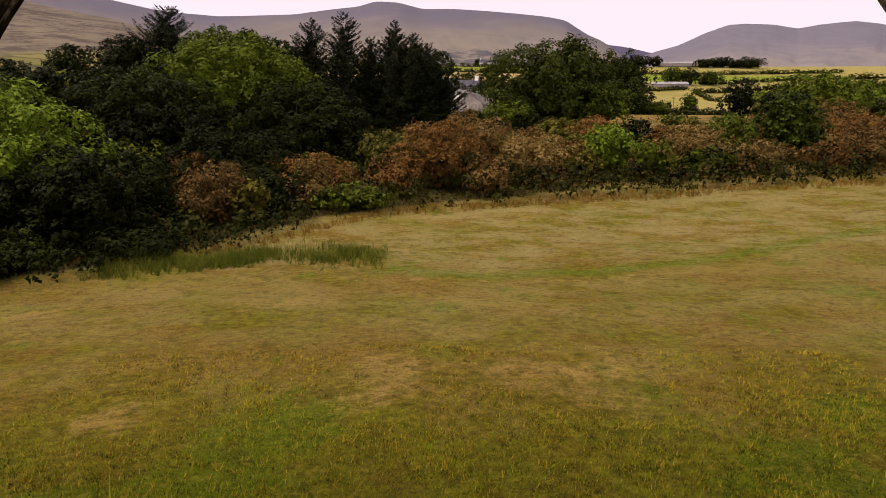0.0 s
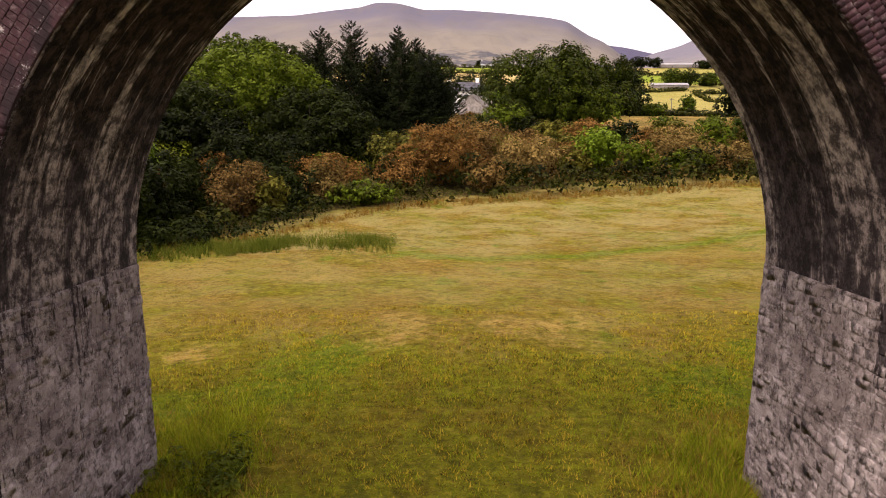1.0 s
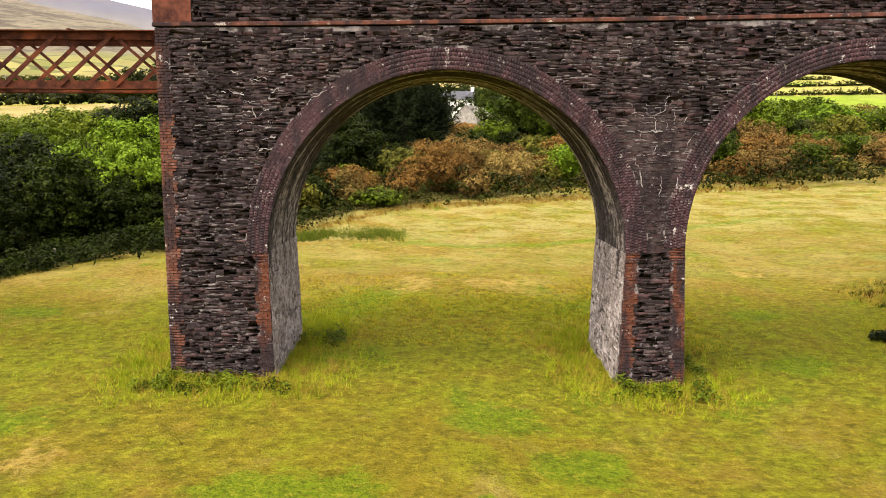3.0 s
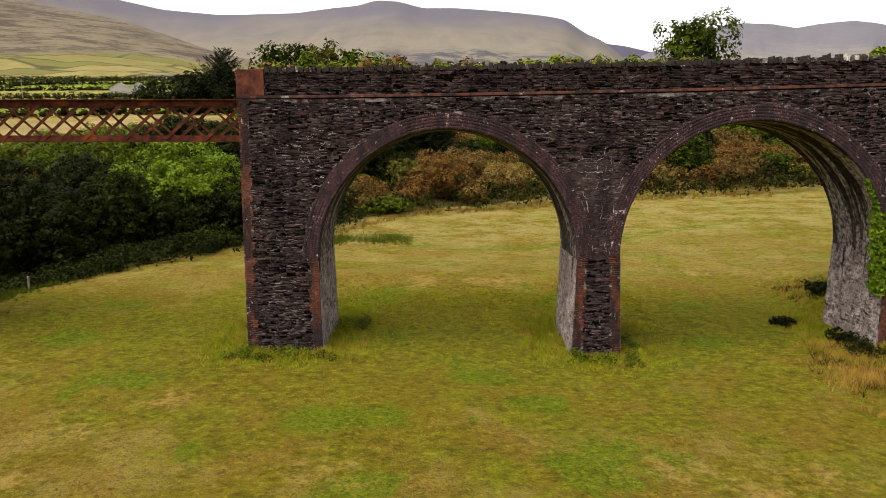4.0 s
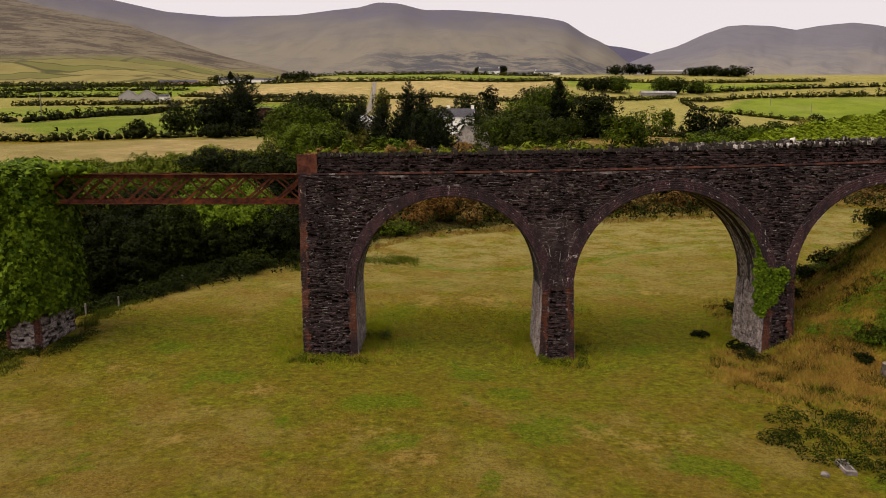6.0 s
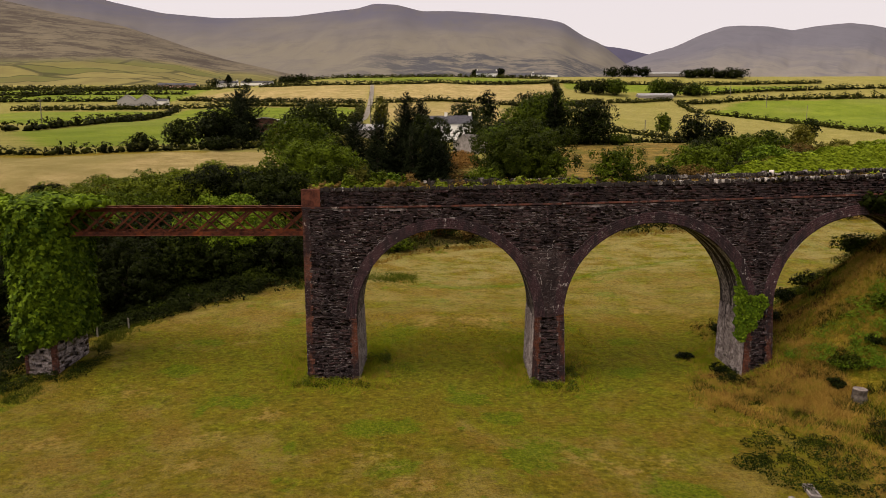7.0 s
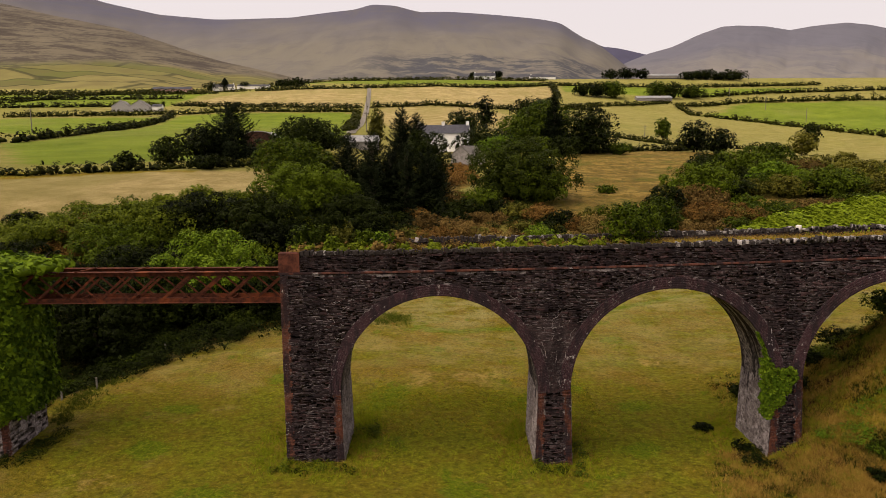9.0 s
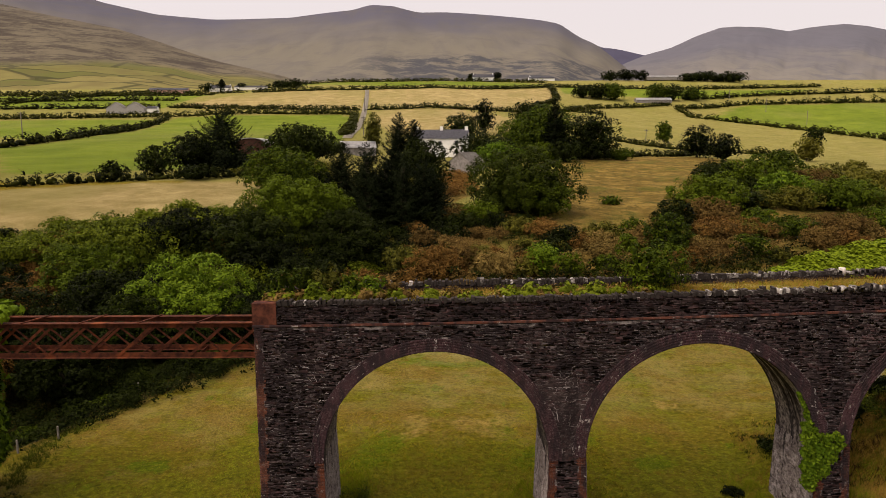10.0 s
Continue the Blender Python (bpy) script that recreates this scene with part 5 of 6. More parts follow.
tree("dark", 185.7, 300.0, 3.96, 13.36)
tree("green", 42.9, 76.0, 6.07, 6.01)
tree("green", 61.3, 102.0, 6.18, 5.85)
tree("dark", 57.4, 106.0, 5.21, 5.51)
tree("light", 60.9, 86.0, 4.68, 5.38)
tree("green", 75.0, 118.0, 5.99, 6.58)
tree("green", 66.3, 80.0, 7.01, 4.46)
shrub("brown", 69.2, 92.0, 3.94, 5.27)
tree("olive", 76.2, 86.0, 5.42, 5.37)
tree("dark", 33.0, 63.0, 2.99, 4.99)
shrub("green", 26.7, 60.0, 2.13, 3.06)
shrub("rust", 40.2, 61.0, 5.01, 2.58)
shrub("green", 47.8, 62.0, 4.68, 2.65)
shrub("brown", 55.7, 62.0, 4.68, 2.96)
shrub("green", 61.8, 63.0, 4.33, 3.36)
shrub("tan", 21.1, 56.0, 2.55, 2.36)
shrub("brown", 26.8, 58.0, 2.23, 2.57)
tree("dark", 223.5, 770.0, 12.37, 11.17)
tree("dark", 203.4, 770.0, 10.31, 9.85)
tree("dark", 240.4, 770.0, 8.93, 9.88)
tree("dark", 310.5, 760.0, 13.57, 9.61)
tree("dark", 294.0, 760.0, 12.21, 7.67)
tree("dark", 339.4, 750.0, 15.41, 9.98)
tree("dark", 325.2, 755.0, 10.11, 7.55)
tree("dark", 152.0, 620.0, 11.16, 13.44)
tree("green", 168.3, 620.0, 11.16, 15.71)
tree("dark", 138.4, 620.0, 8.37, 10.84)
tree("green", 218.7, 640.0, 11.50, 15.07)
tree("dark", 232.8, 640.0, 8.63, 15.99)
tree("green", 256.6, 650.0, 11.68, 11.26)
tree("dark", -143.1, 640.0, 11.50, 7.84)
tree("dark", -159.4, 650.0, 7.59, 6.94)
tree("dark", -243.7, 690.0, 11.13, 7.50)
conifer("conif", -230.9, 690.0, 4.33, 13.23)
tree("dark", -209.6, 690.0, 4.33, 6.43)
tree("dark", 65.1, 735.0, 5.26, 8.51)
tree("dark", 37.6, 735.0, 3.28, 6.77)
shrub("olive", -34.0, 88.0, 3.01, 1.00)


def thicket(n, corners, kinds, small, big, seed, flat=0.75):
    """Bushes strewn over a patch of the plan, none too close to the next."""
    rn = random.Random(seed)
    xs, ys = [c[0] for c in corners], [c[1] for c in corners]
    put, tries = [], 0
    while len(put) < n and tries < 3000:
        tries += 1
        x, y = rn.uniform(min(xs), max(xs)), rn.uniform(min(ys), max(ys))
        r = rn.uniform(small, big)
        if inside(np.array([x]), np.array([y]), corners)[0] and all(math.hypot(x - a, y - b) > (r + q) * 0.62 for a, b, q in put):
            put.append((x, y, r))
            shrub(rn.choice(kinds), round(x, 2), round(y, 2), r, r * rn.uniform(flat, flat + 0.5))


# woods of the gully, beyond the iron span; near-black leaves hold its shade
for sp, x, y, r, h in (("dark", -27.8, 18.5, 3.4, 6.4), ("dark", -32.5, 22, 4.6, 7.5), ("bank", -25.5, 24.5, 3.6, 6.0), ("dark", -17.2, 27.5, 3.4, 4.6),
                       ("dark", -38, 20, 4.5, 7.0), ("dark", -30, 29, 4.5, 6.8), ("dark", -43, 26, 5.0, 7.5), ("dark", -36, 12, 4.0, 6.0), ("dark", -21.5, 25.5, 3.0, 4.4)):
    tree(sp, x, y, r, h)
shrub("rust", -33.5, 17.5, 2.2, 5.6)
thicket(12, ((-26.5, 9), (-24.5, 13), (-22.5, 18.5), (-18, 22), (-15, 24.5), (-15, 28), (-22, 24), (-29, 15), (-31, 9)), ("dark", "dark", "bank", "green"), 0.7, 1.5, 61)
thicket(34, ((-62, 38), (-20, 34), (-8, 40), (-10, 54), (-24, 55), (-40, 51), (-60, 46)), ("dark", "fern", "fern", "fern", "rust"), 2.0, 3.4, 62)
thicket(34, ((-62, 44), (-24, 50), (-24, 56), (-40, 52.5), (-60, 47.5)), ("fern",), 1.6, 2.6, 63, 0.5)
thicket(44, ((14, 47), (36, 50), (70, 54), (80, 72), (40, 66), (18, 58)), ("tan", "brown", "rust", "tan", "green", "olive", "brown"), 1.4, 2.6, 64)
thicket(46, ((30, 62), (80, 66), (100, 120), (60, 120), (44, 84)), ("green", "green", "dark", "olive", "bank", "brown"), 2.0, 4.0, 65)
thicket(40, ((-6, 46), (14, 49), (18, 60), (6, 76), (-14, 62), (-10, 52)), ("dark", "brown", "olive", "rust", "dark"), 1.2, 2.6, 66)
thicket(14, ((-24, 58), (-12, 58), (2, 78), (-8, 96), (-30, 92)), ("dark", "olive", "dark"), 2.5, 4.0, 67, 0.9)
thicket(12, ((12, 150), (60, 182), (44, 200), (20, 230), (8, 215)), ("dark", "green", "olive"), 3.0, 5.5, 68, 0.8)


def cover(n, corners, species, r, h, seed, label):
    """Low growth that nobody could count, over a patch of the plan."""
    rn = np.random.default_rng(seed)
    c = np.array(corners)
    x, y = rn.uniform(c[:, 0].min(), c[:, 0].max(), n), rn.uniform(c[:, 1].min(), c[:, 1].max(), n)
    k = inside(x, y, corners)
    x, y = x[k], y[k]
    z = height(x, y)
    q = r * rn.uniform(0.6, 1.4, len(x))
    lobes = [((a, b, d + h * 0.2), (e, e, h * e / r)) for a, b, d, e in zip(x, y, z, q)]
    s = leaf_size(float(y.mean())) * 1.05
    C, N = [], []
    for (c0, rad) in lobes:
        d = rn.normal(size=(max(int(2 * math.pi * rad[0] * rad[2] * 1.3 / (s * 1.0) ** 2), 8), 3))
        d[:, 2] = np.abs(d[:, 2])
        d /= np.linalg.norm(d, axis=1, keepdims=True)
        C.append(np.array(c0) + d * np.array(rad) * rn.uniform(0.8, 1.15, (len(d), 1)))
        m = d + rn.normal(scale=0.3, size=d.shape) + np.array((0, 0, 0.4))
        N.append(m / np.linalg.norm(m, axis=1, keepdims=True))
    C, N = np.concatenate(C), np.concatenate(N)
    me = leaf_mesh("undergrowth", C, N, s * rn.uniform(0.6, 1.5, len(C)), LEAF[species], seed, 0.5)
    tagged(new("undergrowth", me), label, "undergrowth", kind="stuff")


scrub = ((2, 43), (20, 46), (40, 49), (80, 54), (88, 72), (40, 68), (22, 66), (4, 60))
cover(270, scrub, "brown", 0.8, 0.7, 91, "brown bracken and dry growth between the bushes")
cover(240, scrub, "tan", 0.8, 0.6, 92, "tan dry grass and bracken between the bushes")
cover(220, scrub, "bank", 0.8, 0.6, 93, "green brambles between the bushes")
cover(340, ((-64, 40), (-24, 46), (-8, 40), (-6, 52), (-24, 55.5), (-40, 52), (-62, 46)), "fern", 1.1, 1.0, 94, "green brambles over the bank below the hay field")
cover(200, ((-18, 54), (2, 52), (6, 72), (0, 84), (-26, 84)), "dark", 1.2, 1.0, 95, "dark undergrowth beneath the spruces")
# the gully's shade is painted in by the near-black leaf colour
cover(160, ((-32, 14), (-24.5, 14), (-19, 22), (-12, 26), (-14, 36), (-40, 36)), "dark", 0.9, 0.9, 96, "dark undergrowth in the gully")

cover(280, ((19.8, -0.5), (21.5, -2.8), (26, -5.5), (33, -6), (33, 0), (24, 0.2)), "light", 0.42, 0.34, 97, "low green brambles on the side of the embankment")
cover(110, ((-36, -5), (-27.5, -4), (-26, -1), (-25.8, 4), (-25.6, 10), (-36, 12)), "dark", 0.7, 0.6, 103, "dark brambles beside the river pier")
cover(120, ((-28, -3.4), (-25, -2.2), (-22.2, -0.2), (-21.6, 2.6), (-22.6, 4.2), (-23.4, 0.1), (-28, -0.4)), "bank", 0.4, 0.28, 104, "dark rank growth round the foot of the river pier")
# shade along the gully's edge comes from the dark leaf colour too
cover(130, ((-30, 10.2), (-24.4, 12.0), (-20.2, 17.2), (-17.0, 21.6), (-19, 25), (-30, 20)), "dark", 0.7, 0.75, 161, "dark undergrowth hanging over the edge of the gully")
cover(26, ((15.9, -0.9), (17.6, -1.1), (17.5, 0.1), (16.9, 1.8), (16.2, 1.6)), "dark", 0.3, 0.3, 102, "dark brambles at the pier foot")
cover(70, ((12.5, -11), (14.6, -7.6), (18, -8), (19.8, -12), (16, -14.5)), "bank", 0.42, 0.32, 141, "dark green brambles spreading at the foot of the embankment")
cover(60, ((19.6, -13), (20.5, -7), (25, -7), (26, -13)), "hedge", 0.45, 0.36, 142, "dark brown-green brambles on the embankment")
cover(90, ((0.5, 95), (7, 95), (8.5, 140), (1, 140)), "rust", 1.3, 0.8, 143, "orange bracken beside the stone outbuilding")
thicket(16, ((21.2, -3.6), (24, -4.6), (30, -5), (32, 0), (25, -0.6), (22, -1.2)), ("bank", "green", "dark", "bank"), 0.5, 1.1, 144, 0.6)
cover(90, ((20, 4.4), (33, 4.6), (33, 11), (24, 12), (20, 7)), "fern", 0.6, 0.4, 98, "low green brambles on the far side of the embankment")

# hedges of the meadow's edge and of the fields
bramble = "low dark bramble hedge along the meadow's edge"
hedge(((3.5, 39.6), (8, 41.2), (14, 42.8), (20, 44.4), (27, 45.6), (33, 46.5), (46, 48.5), (62, 52)), 1.3, 1.6, "hedge", bramble)
hedge(((5, 42.4), (12, 44.2), (20, 46.2), (30, 47.6), (46, 51)), 1.9, 2.2, "hedge", bramble)
hedge(((-17, 26), (-13, 29), (-9, 34), (-5, 37.6), (0, 39), (4, 40)), 1.2, 1.5, "hedge", bramble)
hedge(((-16, 34), (-12, 37), (-6, 41), (0, 43), (6, 43)), 2.2, 2.2, "dark", "dark thicket behind the bramble")
hedge(((-26.9, -2.4), (-27.4, 4.0), (-27.0, 9.2), (-23.6, 13.2), (-19.8, 17.2), (-16.8, 21.2), (-14.6, 23.6), (-11.5, 28.5), (-8.2, 33.6)), 1.1, 1.5, "dark", "rank dark growth along the lip of the gully")
hedge(((-90, 72), (-67, 75.5), (-52, 79), (-38, 83), (-30, 84)), 2.0, 1.8)
hedge(((-200, 130), (-125, 162), (-123, 192), (-140, 270), (-163, 374)), 3.0, 3.2)
hedge(((-260, 372), (-161, 383), (-125, 398), (-50, 392)), 3.0, 3.5)
hedge(((-34, 212), (-52, 384)), 2.4, 2.6)
hedge(((-46, 418), (20, 436), (60, 450), (100, 493), (130, 500)), 3.0, 4.0)
hedge(((-185, 434), (-52, 416)), 2.4, 3.0)
hedge(((60, 452), (108, 585), (119, 684)), 3.5, 4.5)
hedge(((-168, 582), (-66, 592), (26, 622), (119, 688), (240, 700), (420, 712)), 2.6, 4.0)
hedge(((100, 500), (143, 560), (221, 613)), 3.0, 4.5)
hedge(((222, 596), (222, 558), (262, 548), (320, 437), (420, 415)), 4.5, 5.0)
hedge(((228, 600), (300, 628), (460, 640)), 5.0, 6.0)
hedge(((250, 650), (340, 670), (520, 690)), 5.0, 7.0)
hedge(((86, 298), (100, 262), (150, 250)), 2.5, 3.0)
hedge(((40, 178), (84, 205), (110, 230)), 2.2, 2.6)
hedge(((-420, 425), (-190, 432)), 3.0, 5.0)
hedge(((-420, 480), (-200, 490)), 3.0, 5.0)
hedge(((-430, 540), (-190, 545)), 3.0, 5.0)
hedge(((-440, 600), (-180, 600)), 3.0, 6.0)
hedge(((-330, 430), (-260, 600)), 3.0, 5.0)
hedge(((-200, 695), (-100, 700), (40, 722), (120, 724)), 2.0, 4.0)
hedge(((-40, 100), (-28, 140), (-22, 160)), 3.5, 4.0)
for k in range(5):
    hedge(((-52 + 7 * k, 40 + 1.6 * k), (-44 + 7 * k, 42.5 + 1.0 * k)), 2.4, 3.2, "fern", "overgrown green bank under the hay field")


# ---- grass ----
def blades(name, xs, ys, zs, tall, wide, per, material, seed, label):
    """Tufts of grass blades as thin triangles."""
    r = np.random.default_rng(seed)
    n = len(xs) * per
    X, Y, Z = (np.repeat(a, per) for a in (xs, ys, zs))
    X = X + r.normal(scale=0.05, size=n)
    Y = Y + r.normal(scale=0.05, size=n)
    T = np.repeat(tall, per) * r.uniform(0.5, 1.3, n)
    g = r.uniform(0, 2 * math.pi, n)
    lean = r.uniform(0.2, 1.0, n) * T
    a = r.uniform(0, 2 * math.pi, n)
    w = wide * r.uniform(0.5, 1.2, n)
    base = np.stack([X, Y, Z - 0.03], 1)
    side = np.stack([np.cos(g) * w, np.sin(g) * w, np.zeros(n)], 1)
    tip = base + np.stack([np.cos(a) * lean, np.sin(a) * lean, T], 1)
    v = np.stack([base - side, base + side, tip], 1).reshape(-1, 3)
    me = array_mesh(name, v, np.arange(n * 3).reshape(n, 3), material)
    return tagged(new(name, me), label, "grass", kind="stuff")


def scatter(n, x0, x1, y0, y1, seed, keep=None):
    r = np.random.default_rng(seed)
    x, y = r.uniform(x0, x1, n), r.uniform(y0, y1, n)
    if keep is not None:
        k = keep(x, y, r.random(n))
        x, y = x[k], y[k]
    return x, y, height(x, y)


def clear_of_piers(x, y):
    ok = np.ones(x.shape, bool)
    for a, b in ((-8.7, -5.2), (4.9, 7.0), (17.1, 19.7), (-25.2, -23.1)):
        ok &= ~((x > a) & (x < b) & (y > -0.1) & (y < 4.2))
    return ok


def blotch(x, y, s, k=0.0):
    """Uneven patches over the plan, from -1 to 1."""
    return np.sin(x * s + 1.9 * np.sin(y * s * 0.8 + k) + k) * np.sin(y * s * 1.2 + 1.6 * np.sin(x * s * 0.7 - k)) + 0.35 * np.sin(x * s * 2.7 + y * s * 2.1 + k)


def scorched(x, y):
    """How bare the turf is at the burnt places, 0 to 1."""
    return np.max([np.exp(-((x - a) / 1.7) ** 2 - ((y - b) / 1.25) ** 2) for a, b in STRAW_SPOTS], 0)


def tufty(x, y, q):
    return clear_of_piers(x, y) & (scorched(x, y) < 0.45) & (q < 0.25 + 0.75 * (np.sin(x * 3.1 + 2 * np.sin(y * 2.3)) * np.sin(y * 3.7 + 2 * np.sin(x * 1.9)) > 0.1))


x, y, z = scatter(11000, -9, 10, 3.0, 14, 31, tufty)
blades("grass", x, y, z, np.full(len(x), 0.11), 0.014, 5, GRASS["turf"], 41, "short tufted meadow turf")
x, y, z = scatter(9000, -9, 10, 6.5, 13, 153, lambda x, y, q: q < 0.35 * (1.1 - scorched(x, y)) * (1 - smooth(8, 13, y)) * (1 + 0.8 * blotch(x, y, 2.9, 2.0)))
blades("grass", x, y, z, np.full(len(x), 0.07), 0.016, 5, GRASS["bramble"], 154, "dark green tufts in the meadow turf")
x, y, z = scatter(26000, -9, 10, 6.5, 13, 155, lambda x, y, q: q < 0.4 * (1 - scorched(x, y)) * (1 - smooth(8, 13, y)) * (1 + 0.8 * blotch(x, y, 2.3, 1.0)))
blades("grass", x, y, z, np.full(len(x), 0.07), 0.014, 5, GRASS["lush"], 156, "bright green tips in the meadow turf")
x, y, z = scatter(5000, -9, 10, 3.0, 14, 151, tufty)
blades("grass", x, y, z, np.full(len(x), 0.085), 0.010, 5, GRASS["dock"], 152, "withered brown stems in the turf")
x, y, z = scatter(16000, -22, 22, -3, 13, 32, lambda x, y, q: clear_of_piers(x, y) & (q < np.exp(-((y - 5) / 4.5) ** 2)))
blades("grass", x, y, z, np.full(len(x), 0.10), 0.012, 6, GRASS["lush"], 42, "lush green grass in the lee of the viaduct")


def pier_keep(x, y, q):
    k = np.zeros(x.shape, bool)
    for a, b in ((-8.5, -5.2), (4.95, 6.9), (17.2, 19.5)):
        dx = np.maximum(np.maximum(a - x, x - b), 0)
        dy = np.maximum(np.maximum(0 - y, y - 3.9), 0)
        d = np.hypot(dx, dy)
        k |= (d < 2.6) & (d > 0.02) & (q < np.exp(-(d / 1.35) ** 2) * (0.35 + 0.65 * (blotch(x, y, 1.6) > 0)))
    return k & clear_of_piers(x, y)


x, y, z = scatter(26000, -11.5, 22, -3, 7, 33, pier_keep)
blades("grass", x, y, z, np.full(len(x), 0.24), 0.008, 8, GRASS["lush"], 43, "tall uncut grass round the pier feet")
x, y, z = scatter(30000, -11.5, 22, -3, 7, 34, pier_keep)
blades("grass", x, y, z, np.full(len(x), 0.30), 0.005, 7, GRASS["straw"], 44, "seeding straw grass round the pier feet")
x, y, z = scatter(46000, -11.5, 22, -3, 7, 63, lambda x, y, q: pier_keep(x, y, q) & (blotch(x, y, 2.1, 3.0) > 0.15))
blades("weeds", x, y, z, np.full(len(x), 0.34), 0.012, 6, GRASS["lush"], 64, "rank green docks and nettles round the pier feet")
x, y, z = scatter(900, -5.6, -3.4, 3.2, 7.2, 55, lambda x, y, q: clear_of_piers(x, y) & (q < np.exp(-((x + 4.7) / 0.7) ** 2 - ((y - 5.0) / 1.3) ** 2)))
blades("weeds", x, y, z, np.full(len(x), 0.38), 0.012, 5, GRASS["lush"], 56, "tall nettles and dead stalks behind the pier")


for corners, n in ((((-9.4, -1.5), (-4.6, -1.3), (-4.6, 0.0), (-9.3, 0.2)), 22), (((4.6, -1.4), (7.6, -1.5), (7.7, 0.1), (4.6, 0.0)), 12)):
    cover(n, corners, "fern", 0.22, 0.26, 111 + n, "rank green growth heaped against the pier foot")
    # darker leaves stand in for the shadow along the ring's outer edge
    cover(n // 2, [(a, b - 0.35) for a, b in corners], "bank", 0.2, 0.16, 121 + n, "dark green rim of uncut growth round the pier foot")
cover(30, ((-5.3, 2.4), (-3.6, 3.0), (-3.9, 5.0), (-5.3, 4.8)), "fern", 0.22, 0.2, 131, "nettles in the shelter of the pier")
cover(18, ((6.9, 0.6), (7.9, 0.4), (7.9, 2.6), (7.0, 2.6)), "fern", 0.2, 0.2, 132, "nettles in the shelter of the pier")


def wild_keep(x, y, q):
    return clear_of_piers(x, y) & (q < smooth(13.5, 20, x + 0.25 * (y + 6)) * (1 - smooth(6, 13, y)) * np.where(y > 0.5, smooth(17.5, 20.5, x), 1))


x, y, z = scatter(52000, 12, 34, -22, 14, 35, lambda x, y, q: wild_keep(x, y, q) & (blotch(x, y, 0.8) > -0.25))
blades("grass", x, y, z, np.full(len(x), 0.30), 0.010, 6, GRASS["straw"], 45, "rough straw-coloured grass on the embankment")
x, y, z = scatter(34000, 12, 34, -22, 14, 36, lambda x, y, q: wild_keep(x, y, q) & (blotch(x, y, 0.8, 2.0) > -0.1))
x2, y2, z2 = scatter(12000, 13.2, 21.5, -6.5, 1.0, 145, lambda x, y, q: clear_of_piers(x, y) & (q < smooth(14, 18, x - 0.35 * y) * 0.8) & (blotch(x, y, 1.0, 5.0) > -0.3))
blades("grass", x2, y2, z2, np.full(len(x2), 0.28), 0.012, 6, GRASS["straw"], 146, "orange seeding grass below the third pier")
blades("grass", x, y, z, np.full(len(x), 0.26), 0.014, 6, GRASS["weed"], 46, "rough green grass and weeds on the embankment")
x, y, z = scatter(20000, 13, 32, -16, 12, 57, lambda x, y, q: wild_keep(x, y, q) & (blotch(x, y, 1.1, 4.0) > 0.45))
blades("weeds", x, y, z, np.full(len(x), 0.34), 0.014, 5, GRASS["dock"], 58, "brown seeding docks on the embankment")
x, y, z = scatter(26000, 13, 32, -16, 12, 59, lambda x, y, q: wild_keep(x, y, q) & (blotch(x, y, 0.9, 6.0) > 0.45))
blades("weeds", x, y, z, np.full(len(x), 0.30), 0.02, 6, GRASS["bramble"], 60, "low dark brambles on the embankment")
x, y, z = scatter(9000, -30, -20, -4, 22, 61, lambda x, y, q: clear_of_piers(x, y) & (q < np.exp(-((x - np.interp(y, (-2, 4, 10, 18, 22), (-23.9, -22.8, -24.4, -22.3, -19.5))) / 0.9) ** 2)) & (blotch(x, y, 1.3, 1.0) > -0.3))
blades("weeds", x, y, z, np.full(len(x), 0.34), 0.016, 6, GRASS["bramble"], 62, "rank dark growth at the meadow's edge by the gully")
x, y, z = scatter(15000, -15, -2.5, 22.0, 32, 37, lambda x, y, q: q < (0.25 + 0.75 * (blotch(x, y, 1.1, 1.4) > -0.1)) * np.exp(-((y - np.interp(x, (-14, -11.5, -9, -7, -3), (24.0, 25.4, 26.6, 27.0, 26.6))) / 1.15) ** 2) * smooth(-15, -12.5, x) * (1 - smooth(-4.2, -2.6, x)))
blades("reeds", x, y, z, np.full(len(x), 0.5), 0.016, 6, GRASS["reed"], 47, "green rushes in a wet corner of the meadow")
x, y, z = scatter(15000, -22, 36, 24, 48, 38, lambda x, y, q: np.abs(y - np.interp(x, (-17, -9, -7, -3, 8, 20, 33), (24.2, 30, 33, 37.0, 40.2, 43.5, 45.8))) < 0.9)
blades("grass", x, y, z, np.full(len(x), 0.4), 0.025, 5, GRASS["straw"], 48, "uncut straw grass along the hedge foot")
xs = np.random.default_rng(49).uniform(X0 + 0.5, 34, 6000)
ysd = np.random.default_rng(50).uniform(1.0, 3.4, 6000)
blades("grass", xs, ysd, string_z(xs) + 0.90, np.full(6000, 0.3), 0.009, 6, GRASS["straw"], 51, "tall straw grass on the abandoned trackbed")
xs = np.random.default_rng(52).uniform(X0 + 0.5, 34, 3000)
ysd = np.random.default_rng(53).uniform(1.0, 3.4, 3000)
blades("grass", xs, ysd, string_z(xs) + 0.90, np.full(3000, 0.22), 0.012, 6, GRASS["lush"], 54, "green grass on the abandoned trackbed")


# ---- ivy and the plants of the viaduct ----
def ivy(name, lobes, seed, label, spacing, size, species="ivy"):
    me = leaf_mesh(name, *leaf_cloud(lobes, spacing, size, seed, droop=0.4, low=-1), LEAF[species], seed, 0.8, cores(lobes, 0.85, seed))
    return tagged(new(name, me), label, "climbing plant", kind="stuff")


